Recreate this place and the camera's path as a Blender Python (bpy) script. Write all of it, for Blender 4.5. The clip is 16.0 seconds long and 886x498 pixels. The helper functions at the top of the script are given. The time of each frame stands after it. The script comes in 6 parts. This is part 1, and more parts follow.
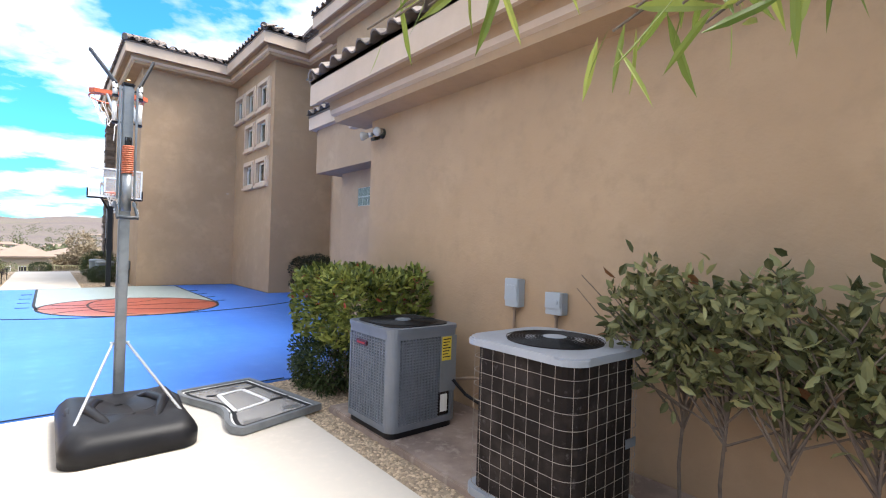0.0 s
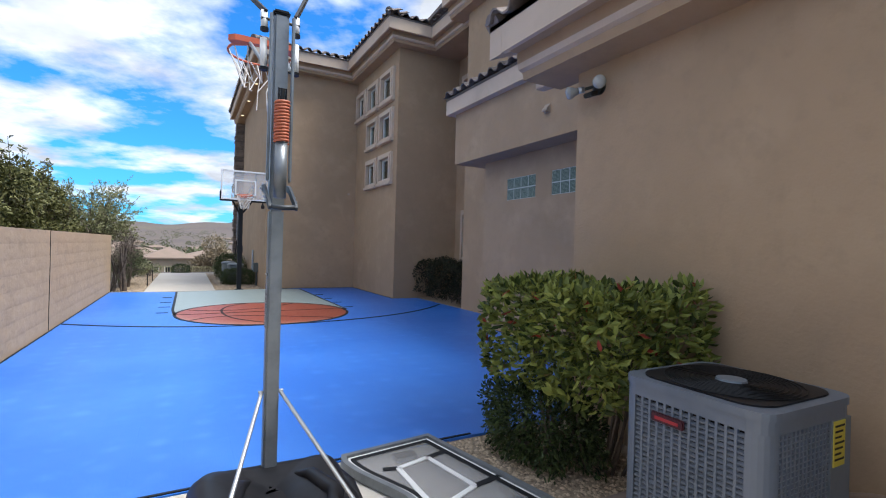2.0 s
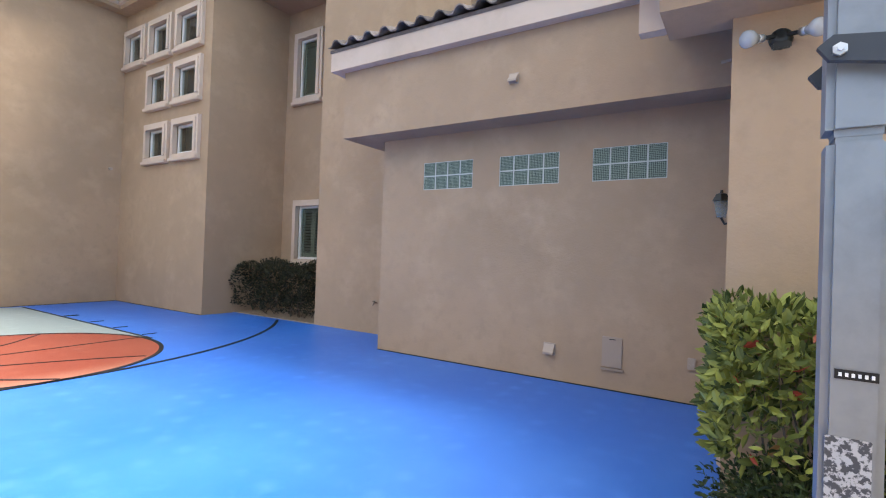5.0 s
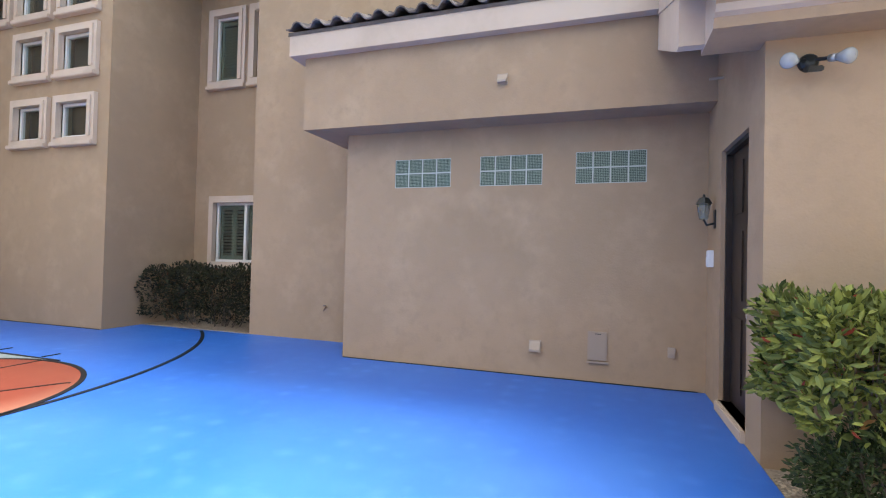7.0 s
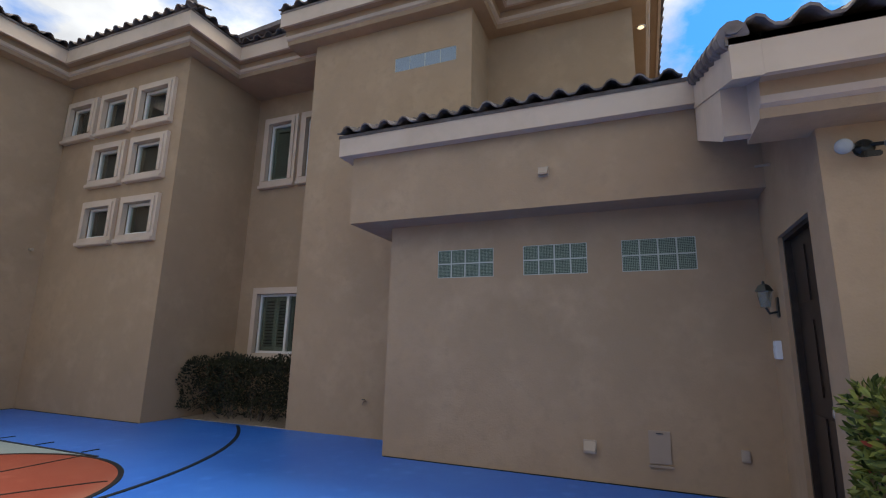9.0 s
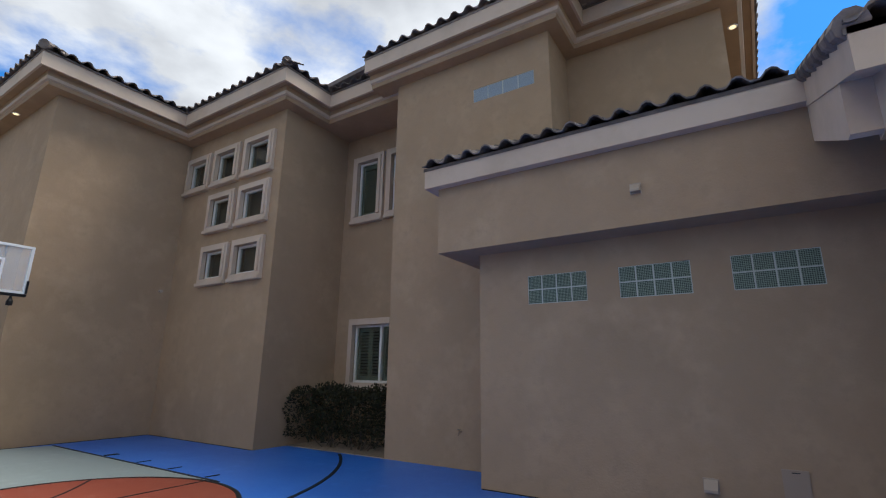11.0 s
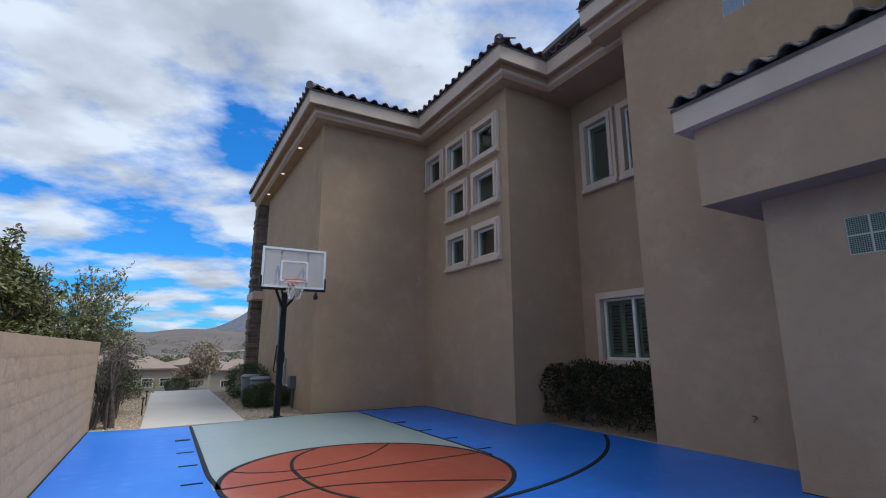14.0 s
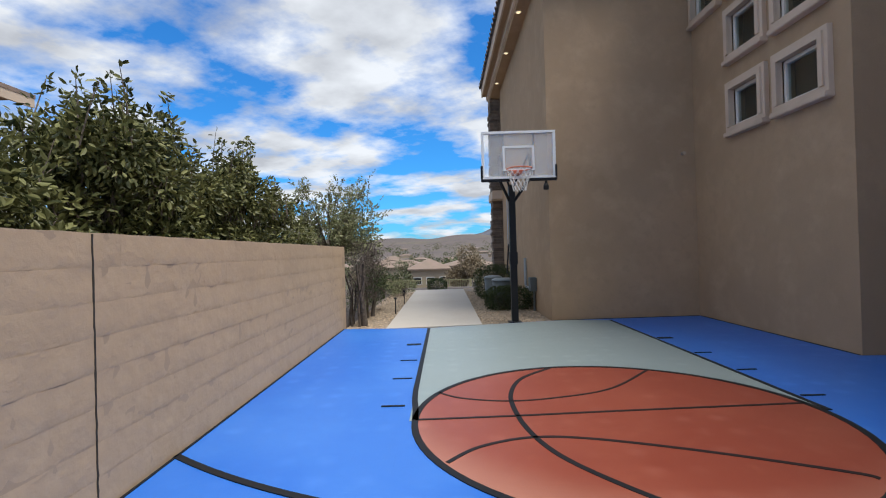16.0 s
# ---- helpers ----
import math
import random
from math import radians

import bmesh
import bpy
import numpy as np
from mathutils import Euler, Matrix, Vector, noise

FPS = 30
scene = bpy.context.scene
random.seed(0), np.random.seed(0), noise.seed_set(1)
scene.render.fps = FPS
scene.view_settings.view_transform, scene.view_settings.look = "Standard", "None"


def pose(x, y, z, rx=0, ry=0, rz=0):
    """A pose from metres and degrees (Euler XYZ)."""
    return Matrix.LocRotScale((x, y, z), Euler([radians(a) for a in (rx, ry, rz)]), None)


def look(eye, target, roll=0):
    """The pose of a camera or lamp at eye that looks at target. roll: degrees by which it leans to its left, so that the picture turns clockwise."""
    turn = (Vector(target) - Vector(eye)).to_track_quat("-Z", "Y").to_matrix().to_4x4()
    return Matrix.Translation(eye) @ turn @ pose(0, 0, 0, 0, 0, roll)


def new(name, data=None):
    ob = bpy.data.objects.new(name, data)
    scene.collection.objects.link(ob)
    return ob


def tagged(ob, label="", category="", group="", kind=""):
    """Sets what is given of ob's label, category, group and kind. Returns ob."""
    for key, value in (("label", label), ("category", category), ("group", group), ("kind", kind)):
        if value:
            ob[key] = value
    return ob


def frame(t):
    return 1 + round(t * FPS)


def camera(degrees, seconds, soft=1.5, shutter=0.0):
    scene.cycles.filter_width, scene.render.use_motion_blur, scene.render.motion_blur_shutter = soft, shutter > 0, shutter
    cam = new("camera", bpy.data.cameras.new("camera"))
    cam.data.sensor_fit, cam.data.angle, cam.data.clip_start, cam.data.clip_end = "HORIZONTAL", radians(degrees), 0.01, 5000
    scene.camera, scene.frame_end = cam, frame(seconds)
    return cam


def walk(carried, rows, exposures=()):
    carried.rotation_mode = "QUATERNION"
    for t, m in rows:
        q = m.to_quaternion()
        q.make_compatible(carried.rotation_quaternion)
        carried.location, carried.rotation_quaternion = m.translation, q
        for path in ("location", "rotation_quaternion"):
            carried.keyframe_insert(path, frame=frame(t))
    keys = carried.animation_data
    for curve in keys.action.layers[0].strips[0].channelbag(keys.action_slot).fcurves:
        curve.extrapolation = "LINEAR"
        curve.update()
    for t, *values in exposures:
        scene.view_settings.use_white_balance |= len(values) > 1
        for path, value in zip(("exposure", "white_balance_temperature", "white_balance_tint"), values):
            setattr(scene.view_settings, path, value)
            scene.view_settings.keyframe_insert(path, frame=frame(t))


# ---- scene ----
cam = camera(85.4, 16.0, soft=1.1)
PATH = [
    (0, (0.257, -0.423, 1.494), (1.528, 1.121, 1.498), 1.8),
    (0.5, (0.423, -0.037, 1.499), (1.388, 1.715, 1.497), 1.6),
    (0.8, (0.464, 0.28, 1.482), (1.346, 2.08, 1.478), 1.5),
    (1, (0.44, 0.459, 1.475), (1.305, 2.262, 1.47), 1.5),
    (1.5, (0.359, 0.985, 1.469), (1.238, 2.781, 1.464), 1.6),
    (2, (0.307, 1.57, 1.48), (1.245, 3.336, 1.477), 1.6),
    (2.5, (0.105, 2.107, 1.472), (1.096, 3.844, 1.476), 1.8),
    (3, (0.008, 2.715, 1.458), (1.047, 4.424, 1.461), 1.8),
    (3.5, (-0.13, 3.244, 1.471), (0.97, 4.914, 1.476), 1.8),
    (4, (-0.17, 3.735, 1.464), (1.11, 5.272, 1.469), 1.9),
    (4.5, (-0.225, 4.239, 1.483), (1.288, 5.548, 1.491), 1.8),
    (5, (-0.269, 4.687, 1.468), (1.415, 5.766, 1.488), 2.0),
    (7.5, (-0.725, 6.04, 1.436), (1.175, 6.664, 1.47), 1.3),
    (7.7, (-0.728, 6.066, 1.441), (1.169, 6.701, 1.48), 1.2),
    (8, (-0.732, 6.077, 1.453), (1.16, 6.72, 1.513), 1.0),
    (8.5, (-0.72, 6.072, 1.449), (1.159, 6.731, 1.64), 0.8),
    (8.7, (-0.688, 6.059, 1.444), (1.168, 6.733, 1.759), 0.8),
    (11, (-0.702, 6.117, 1.467), (0.923, 7.17, 1.965), 0.7),
    (11.5, (-0.672, 6.126, 1.473), (0.874, 7.303, 1.948), 0.7),
    (12, (-0.687, 6.146, 1.481), (0.773, 7.432, 1.946), 0.5),
    (12.5, (-0.704, 6.166, 1.472), (0.656, 7.556, 1.939), 0.4),
    (13, (-0.705, 6.191, 1.494), (0.546, 7.682, 1.951), 0.2),
    (13.5, (-0.656, 6.286, 1.466), (0.458, 7.884, 1.918), 0.1),
    (14, (-0.548, 6.563, 1.457), (0.422, 8.264, 1.864), -0.1),
    (14.5, (-0.271, 6.92, 1.423), (0.533, 8.73, 1.698), -0.1),
    (15, (0.033, 7.334, 1.435), (0.579, 9.257, 1.518), -0.9),
    (15.5, (0.187, 7.862, 1.446), (0.429, 9.847, 1.47), -1.5),
    (16, (0.395, 8.397, 1.42), (0.386, 10.396, 1.435), -1.6),
]
EXPOSURES = [
    (0.0, 1.08, 6450, 11), (0.5, 0.45, 6250, 10), (1.0, 0.16, 6100, 10), (2.0, 0.17, 6050, 10), (3.5, 0.36, 6200, 10), (4.5, 1.05, 6450, 10),
    (5.0, 1.25, 6550, 10), (7.5, 1.34, 6600, 10), (8.1, 0.97, 6600, 10), (8.7, 0.25, 6600, 9), (11.0, -0.12, 6300, 9), (12.0, -0.12, 6100, 8),
    (13.5, -0.45, 5700, 8), (14.2, -0.36, 5700, 9), (15.0, -0.12, 6000, 10), (16.0, -0.25, 6250, 10),
]
walk(cam, [(t, look(eye, target, roll)) for t, eye, target, roll in PATH], EXPOSURES)

# ---- world and sun ----
SUN_ELEV, SUN_ROT = 64.0, 120.1
world = bpy.data.worlds.new("sky")
scene.world = world
world.use_nodes = True
wn, wl = world.node_tree.nodes, world.node_tree.links
wn.clear()
w_out = wn.new("ShaderNodeOutputWorld")
w_bg = wn.new("ShaderNodeBackground")
w_sky = wn.new("ShaderNodeTexSky")
w_sky.sky_type = "NISHITA"
w_sky.sun_disc = False
w_sky.sun_elevation, w_sky.sun_rotation = radians(SUN_ELEV), radians(SUN_ROT)
w_sky.air_density, w_sky.dust_density, w_sky.ozone_density = 1.0, 0.6, 2.0
w_scale = wn.new("ShaderNodeVectorMath"); w_scale.operation = "MULTIPLY"
w_scale.inputs[1].default_value = (0.038, 0.13, 0.215)
wl.new(w_sky.outputs[0], w_scale.inputs[0])
w_tc = wn.new("ShaderNodeTexCoord")
w_sep = wn.new("ShaderNodeSeparateXYZ")
wl.new(w_tc.outputs["Generated"], w_sep.inputs[0])
w_z = wn.new("ShaderNodeMath"); w_z.operation = "MAXIMUM"; w_z.inputs[1].default_value = 0.0
wl.new(w_sep.outputs[2], w_z.inputs[0])
w_zz = wn.new("ShaderNodeMath"); w_zz.operation = "ADD"; w_zz.inputs[1].default_value = 0.16
wl.new(w_z.outputs[0], w_zz.inputs[0])
w_flat = wn.new("ShaderNodeVectorMath"); w_flat.operation = "DIVIDE"
w_comb = wn.new("ShaderNodeCombineXYZ")
for k in range(3):
    wl.new(w_zz.outputs[0], w_comb.inputs[k])
wl.new(w_tc.outputs["Generated"], w_flat.inputs[0])
wl.new(w_comb.outputs[0], w_flat.inputs[1])
w_map = wn.new("ShaderNodeMapping")
w_map.inputs["Location"].default_value = (0.35, 2.1, 0.0)
w_map.inputs["Rotation"].default_value = (0, 0, radians(25))
w_map.inputs["Scale"].default_value = (1.0, 1.05, 0.0)
wl.new(w_flat.outputs[0], w_map.inputs[0])
w_noise = wn.new("ShaderNodeTexNoise")
w_noise.inputs["Scale"].default_value = 1.5
w_noise.inputs["Detail"].default_value = 9.0
w_noise.inputs["Roughness"].default_value = 0.55
w_noise.inputs["Distortion"].default_value = 0.0
wl.new(w_map.outputs[0], w_noise.inputs[0])
w_ramp = wn.new("ShaderNodeValToRGB")
w_ramp.color_ramp.elements[0].position, w_ramp.color_ramp.elements[0].color = 0.44, (0, 0, 0, 1)
w_ramp.color_ramp.elements[1].position, w_ramp.color_ramp.elements[1].color = 0.57, (1, 1, 1, 1)
w_high = wn.new("ShaderNodeMapRange")
w_high.inputs[1].default_value, w_high.inputs[2].default_value = 0.22, 0.5
w_high.inputs[3].default_value, w_high.inputs[4].default_value = 0.0, 0.085
wl.new(w_z.outputs[0], w_high.inputs[0])
w_cover = wn.new("ShaderNodeMath"); w_cover.operation = "ADD"
wl.new(w_noise.outputs[0], w_cover.inputs[0])
wl.new(w_high.outputs[0], w_cover.inputs[1])
wl.new(w_cover.outputs[0], w_ramp.inputs[0])
w_noise2 = wn.new("ShaderNodeTexNoise")
w_noise2.inputs["Scale"].default_value = 2.6
w_noise2.inputs["Detail"].default_value = 6.0
wl.new(w_map.outputs[0], w_noise2.inputs[0])
w_cloud = wn.new("ShaderNodeValToRGB")
w_cloud.color_ramp.elements[0].position, w_cloud.color_ramp.elements[0].color = 0.35, (0.64, 0.66, 0.70, 1)
w_cloud.color_ramp.elements[1].position, w_cloud.color_ramp.elements[1].color = 0.62, (1.08, 1.11, 1.14, 1)
wl.new(w_noise2.outputs[0], w_cloud.inputs[0])
w_mix = wn.new("ShaderNodeMix"); w_mix.data_type = "RGBA"
wl.new(w_ramp.outputs[0], w_mix.inputs["Factor"])
wl.new(w_scale.outputs[0], w_mix.inputs["A"])
wl.new(w_cloud.outputs[0], w_mix.inputs["B"])
wl.new(w_mix.outputs["Result"], w_bg.inputs[0])
w_bg.inputs[1].default_value = 1.0
wl.new(w_bg.outputs[0], w_out.inputs[0])

sun = new("sun", bpy.data.lights.new("sun", "SUN"))
sun.data.energy, sun.data.angle, sun.data.color = 5.3, radians(32), (1.0, 0.95, 0.86)
SUN_DIR = Vector((0.38, -0.22, 0.90))
sun.matrix_world = look(SUN_DIR * 50, (0, 0, 0))

# ---- materials ----
def material(name, colour, rough=0.7, metal=0.0, spots=(), bump=(), var=0.0, trans=0.0, spec=0.5, island=0.0, coat=0.0):
    """spots: (scale, second colour, low, high); bump: (scale, strength); var: per-object brightness; island: per-piece brightness."""
    m = bpy.data.materials.new(name)
    m.use_nodes = True
    nt, nl = m.node_tree.nodes, m.node_tree.links
    b = nt["Principled BSDF"]
    b.inputs["Roughness"].default_value = rough
    b.inputs["Metallic"].default_value = metal
    b.inputs["Specular IOR Level"].default_value = spec
    b.inputs["Coat Weight"].default_value = coat
    geo = nt.new("ShaderNodeNewGeometry")
    rgb = nt.new("ShaderNodeRGB")
    rgb.outputs[0].default_value = (*colour, 1)
    last = rgb.outputs[0]
    for scale, c2, lo, hi in spots:
        n = nt.new("ShaderNodeTexNoise")
        n.inputs["Scale"].default_value = scale
        n.inputs["Detail"].default_value = 6
        n.inputs["Roughness"].default_value = 0.6
        nl.new(geo.outputs["Position"], n.inputs["Vector"])
        r = nt.new("ShaderNodeMapRange")
        r.inputs[1].default_value, r.inputs[2].default_value = lo, hi
        nl.new(n.outputs[0], r.inputs[0])
        x = nt.new("ShaderNodeMix"); x.data_type = "RGBA"
        nl.new(r.outputs[0], x.inputs["Factor"])
        nl.new(last, x.inputs["A"])
        x.inputs["B"].default_value = (*c2, 1)
        last = x.outputs["Result"]
    if var or island:
        info = nt.new("ShaderNodeObjectInfo")
        h = nt.new("ShaderNodeHueSaturation")
        r = nt.new("ShaderNodeMapRange")
        amount = var or island
        r.inputs[3].default_value, r.inputs[4].default_value = 1 - amount, 1 + amount
        nl.new(info.outputs["Random"] if var else geo.outputs["Random Per Island"], r.inputs[0])
        nl.new(r.outputs[0], h.inputs["Value"])
        nl.new(last, h.inputs["Color"])
        last = h.outputs[0]
    nl.new(last, b.inputs["Base Color"])
    prev = None
    for scale, strength in bump:
        n = nt.new("ShaderNodeTexNoise")
        n.inputs["Scale"].default_value = scale
        n.inputs["Detail"].default_value = 5
        nl.new(geo.outputs["Position"], n.inputs["Vector"])
        k = nt.new("ShaderNodeBump")
        k.inputs["Strength"].default_value = strength
        k.inputs["Distance"].default_value = 0.4 / scale
        nl.new(n.outputs[0], k.inputs["Height"])
        if prev:
            nl.new(prev, k.inputs["Normal"])
        prev = k.outputs[0]
    if prev:
        nl.new(prev, b.inputs["Normal"])
    if trans:
        b.inputs["Transmission Weight"].default_value = trans
    return m


def leaf_material(name, dark, light, odd=None, rough=0.45):
    m = bpy.data.materials.new(name)
    m.use_nodes = True
    nt, nl = m.node_tree.nodes, m.node_tree.links
    b = nt["Principled BSDF"]
    geo = nt.new("ShaderNodeNewGeometry")
    r = nt.new("ShaderNodeValToRGB")
    r.color_ramp.elements[0].color = (*dark, 1)
    r.color_ramp.elements[1].color = (*light, 1)
    r.color_ramp.elements[1].position = 0.9
    if odd:
        r.color_ramp.elements[1].position = 0.85
        e = r.color_ramp.elements.new(0.984)
        e.color = (*light, 1)
        e = r.color_ramp.elements.new(0.987)
        e.color = (*odd, 1)
    nl.new(geo.outputs["Random Per Island"], r.inputs[0])
    nl.new(r.outputs[0], b.inputs["Base Color"])
    b.inputs["Roughness"].default_value = rough
    b.inputs["Specular IOR Level"].default_value = 0.28
    tr = nt.new("ShaderNodeBsdfTranslucent")
    nl.new(r.outputs[0], tr.inputs[0])
    mx = nt.new("ShaderNodeMixShader")
    mx.inputs[0].default_value = 0.2
    nl.new(b.outputs[0], mx.inputs[1])
    nl.new(tr.outputs[0], mx.inputs[2])
    nl.new(mx.outputs[0], nt["Material Output"].inputs[0])
    return m


STUCCO = material("tan stucco", (0.405, 0.281, 0.177), 0.92, spots=[(0.45, (0.335, 0.235, 0.148), 0.38, 0.68), (1.7, (0.44, 0.312, 0.20), 0.48, 0.75), (7.0, (0.36, 0.253, 0.162), 0.5, 0.75)], bump=[(260, 0.4), (45, 0.24), (2.5, 0.08)], spec=0.25)
TRIM = material("pale trim stucco", (0.59, 0.465, 0.36), 0.88, spots=[(1.2, (0.46, 0.36, 0.27), 0.45, 0.8)], bump=[(220, 0.2)], spec=0.25)
TILE = material("weathered roof tile", (0.195, 0.16, 0.142), 0.8, spots=[(9, (0.28, 0.24, 0.215), 0.45, 0.75), (3, (0.12, 0.10, 0.09), 0.45, 0.7)], bump=[(120, 0.5), (25, 0.4)], var=0.35, spec=0.2)
CONC = material("pale concrete", (0.51, 0.475, 0.425), 0.85, spots=[(0.7, (0.47, 0.42, 0.365), 0.4, 0.8), (14, (0.55, 0.50, 0.44), 0.5, 0.8)], bump=[(180, 0.18)], spec=0.3)
PADC = material("stained brown concrete", (0.30, 0.235, 0.20), 0.8, spots=[(2.2, (0.19, 0.145, 0.125), 0.42, 0.62), (11, (0.37, 0.31, 0.27), 0.55, 0.75)], bump=[(60, 0.15)])
DIRT = material("tan soil and fine gravel", (0.34, 0.265, 0.19), 0.95, spots=[(24, (0.20, 0.15, 0.105), 0.45, 0.7), (70, (0.46, 0.38, 0.29), 0.55, 0.75)], bump=[(70, 0.8), (22, 0.4)])
PEBBLE = material("tan and brown gravel", (0.40, 0.31, 0.215), 0.85, bump=[(160, 0.2)], island=0.45)
BLACK = material("black line paint", (0.010, 0.011, 0.014), 0.6, spec=0.25)
BLOCKW = material("tan slump block", (0.42, 0.305, 0.2), 0.92, spots=[(1.1, (0.38, 0.276, 0.18), 0.40, 0.75), (9, (0.44, 0.325, 0.215), 0.5, 0.8)], bump=[(130, 0.3), (16, 0.10), (4, 0.14)], spec=0.2)
MORTAR = material("tan mortar", (0.33, 0.24, 0.16), 0.95, bump=[(150, 0.4)])
CRACK = material("dark joint filler", (0.03, 0.025, 0.02), 0.9)
VINYL = material("white vinyl", (0.72, 0.68, 0.63), 0.45)
DARKGLASS = material("window glass", (0.02, 0.025, 0.028), 0.04, spec=0.9)
SHUTTER = material("grey green window shutter", (0.22, 0.23, 0.18), 0.5)
ROOM = material("dark room backing", (0.05, 0.045, 0.04), 0.9)
GREYMET = material("grey powder coated steel", (0.20, 0.225, 0.255), 0.5, 0.3, spots=[(6, (0.165, 0.19, 0.22), 0.45, 0.7)])
LIGHTMET = material("brushed grey steel", (0.225, 0.245, 0.265), 0.42, 0.5, spots=[(8, (0.17, 0.185, 0.205), 0.45, 0.7)], bump=[(30, 0.03)])
GALV = material("galvanised steel", (0.50, 0.51, 0.52), 0.35, 0.8)
ACGREY = material("blue grey condenser paint", (0.15, 0.17, 0.205), 0.45, 0.1, spots=[(4, (0.12, 0.14, 0.17), 0.45, 0.7)], bump=[(40, 0.03)])
ACTOP = material("pale grey condenser lid", (0.32, 0.35, 0.40), 0.45, 0.1, spots=[(5, (0.27, 0.295, 0.335), 0.45, 0.7)])
COIL = material("dark condenser coil", (0.017, 0.013, 0.012), 0.8, spots=[(5, (0.045, 0.036, 0.033), 0.45, 0.7), (19, (0.11, 0.10, 0.10), 0.62, 0.8)], bump=[(90, 0.3)], spec=0.15)
WIRE = material("pale wire guard", (0.27, 0.24, 0.21), 0.5, 0.3)
BLACKP = material("black plastic", (0.009, 0.009, 0.011), 0.45, spots=[(5, (0.018, 0.018, 0.021), 0.45, 0.75)], bump=[(70, 0.05)], spec=0.22)
BLACKM = material("black painted steel", (0.010, 0.010, 0.011), 0.45, 0.0, spec=0.3)
ORANGE = material("faded orange rim paint", (0.55, 0.115, 0.05), 0.5)
SPRING = material("rust orange spring", (0.42, 0.115, 0.055), 0.5)
WHITEP = material("white plastic", (0.72, 0.72, 0.72), 0.4)
NETM = material("white net cord", (0.66, 0.63, 0.6), 0.9)
YELLOW = material("yellow energy label", (0.62, 0.50, 0.06), 0.5)
BADGE = material("dark red badge", (0.05, 0.01, 0.015), 0.4)
LABEL = material("white paper label", (0.70, 0.70, 0.68), 0.6)
BOXM = material("pale grey electrical box", (0.36, 0.40, 0.44), 0.5)
CONDUIT = material("brown stained conduit", (0.24, 0.17, 0.12), 0.6)
DOORM = material("dark brown door", (0.022, 0.015, 0.012), 0.4, spots=[(12, (0.035, 0.024, 0.018), 0.45, 0.7)])
DARKMET = material("dark grey lever steel", (0.03, 0.036, 0.045), 0.45, 0.2)
REDMARK = material("red badge print", (0.33, 0.025, 0.03), 0.5)
BULB = material("frosted lamp glass", (0.36, 0.36, 0.35), 0.2, 0.0)
BRONZE = material("dark bronze metal", (0.03, 0.032, 0.03), 0.4, 0.5)
BARK = material("grey brown bark", (0.16, 0.125, 0.10), 0.9, spots=[(18, (0.09, 0.07, 0.055), 0.45, 0.7)], bump=[(60, 0.5)])
DEADWOOD = material("grey dead wood", (0.115, 0.09, 0.07), 0.95, spots=[(15, (0.05, 0.04, 0.033), 0.42, 0.65)], bump=[(50, 0.5)])
STONE = material("brown ledger stone", (0.19, 0.145, 0.115), 0.9, spots=[(6, (0.11, 0.085, 0.07), 0.45, 0.7)], bump=[(40, 0.5)], var=0.35)
ROOFRED = material("tan clay roof", (0.20, 0.15, 0.115), 0.85, spots=[(0.8, (0.24, 0.17, 0.135), 0.4, 0.7)])
FARWALL = material("cream far stucco", (0.38, 0.30, 0.215), 0.9, spots=[(0.4, (0.33, 0.26, 0.185), 0.4, 0.7)])
FENCEM = material("tan iron fence", (0.31, 0.29, 0.16), 0.6)
BINM = material("grey green plastic bin", (0.10, 0.115, 0.115), 0.55)
BINLID = material("pale grey plastic lid", (0.21, 0.24, 0.25), 0.5)
BUSHDARK = material("shaded twigs", (0.035, 0.032, 0.022), 0.95)
TAPE = material("torn pale sticker residue", (0.36, 0.355, 0.35), 0.8, spots=[(95, (0.05, 0.05, 0.055), 0.47, 0.53)], bump=[(90, 0.4)])
PLATE = material("tan access plate", (0.35, 0.265, 0.195), 0.6)
PALEPLATE = material("pale vent plastic", (0.40, 0.315, 0.24), 0.6)
BLUEGLASS = material("blue tinted glass block", (0.20, 0.27, 0.33), 0.12, spots=[(60, (0.11, 0.15, 0.19), 0.4, 0.65)], bump=[(70, 0.6)], spec=0.8)
GLASSBLOCK = material("patterned glass block", (0.04, 0.06, 0.045), 0.35, bump=[(90, 0.5)], spec=0.3)
GROUT = material("pale grout", (0.46, 0.48, 0.43), 0.7)


def lattice(mat, second):
    """Adds a fine diagonal lattice to a glass block's colour, in the wall's plane."""
    nt, nl = mat.node_tree.nodes, mat.node_tree.links
    b = nt["Principled BSDF"]
    old = b.inputs["Base Color"].links[0].from_socket
    geo = nt.new("ShaderNodeNewGeometry")
    mp = nt.new("ShaderNodeMapping")
    mp.inputs["Rotation"].default_value = (radians(45), 0, 0)
    mp.inputs["Location"].default_value = (0.37, 0.0, 0.0)
    mp.inputs["Scale"].default_value = (0.0, 72.0, 72.0)
    nl.new(geo.outputs["Position"], mp.inputs[0])
    ck = nt.new("ShaderNodeTexChecker")
    ck.inputs["Scale"].default_value = 1.0
    nl.new(mp.outputs[0], ck.inputs["Vector"])
    nl.new(old, ck.inputs["Color1"])
    ck.inputs["Color2"].default_value = (*second, 1)
    nl.new(ck.outputs[0], b.inputs["Base Color"])


lattice(GLASSBLOCK, (0.21, 0.26, 0.195))

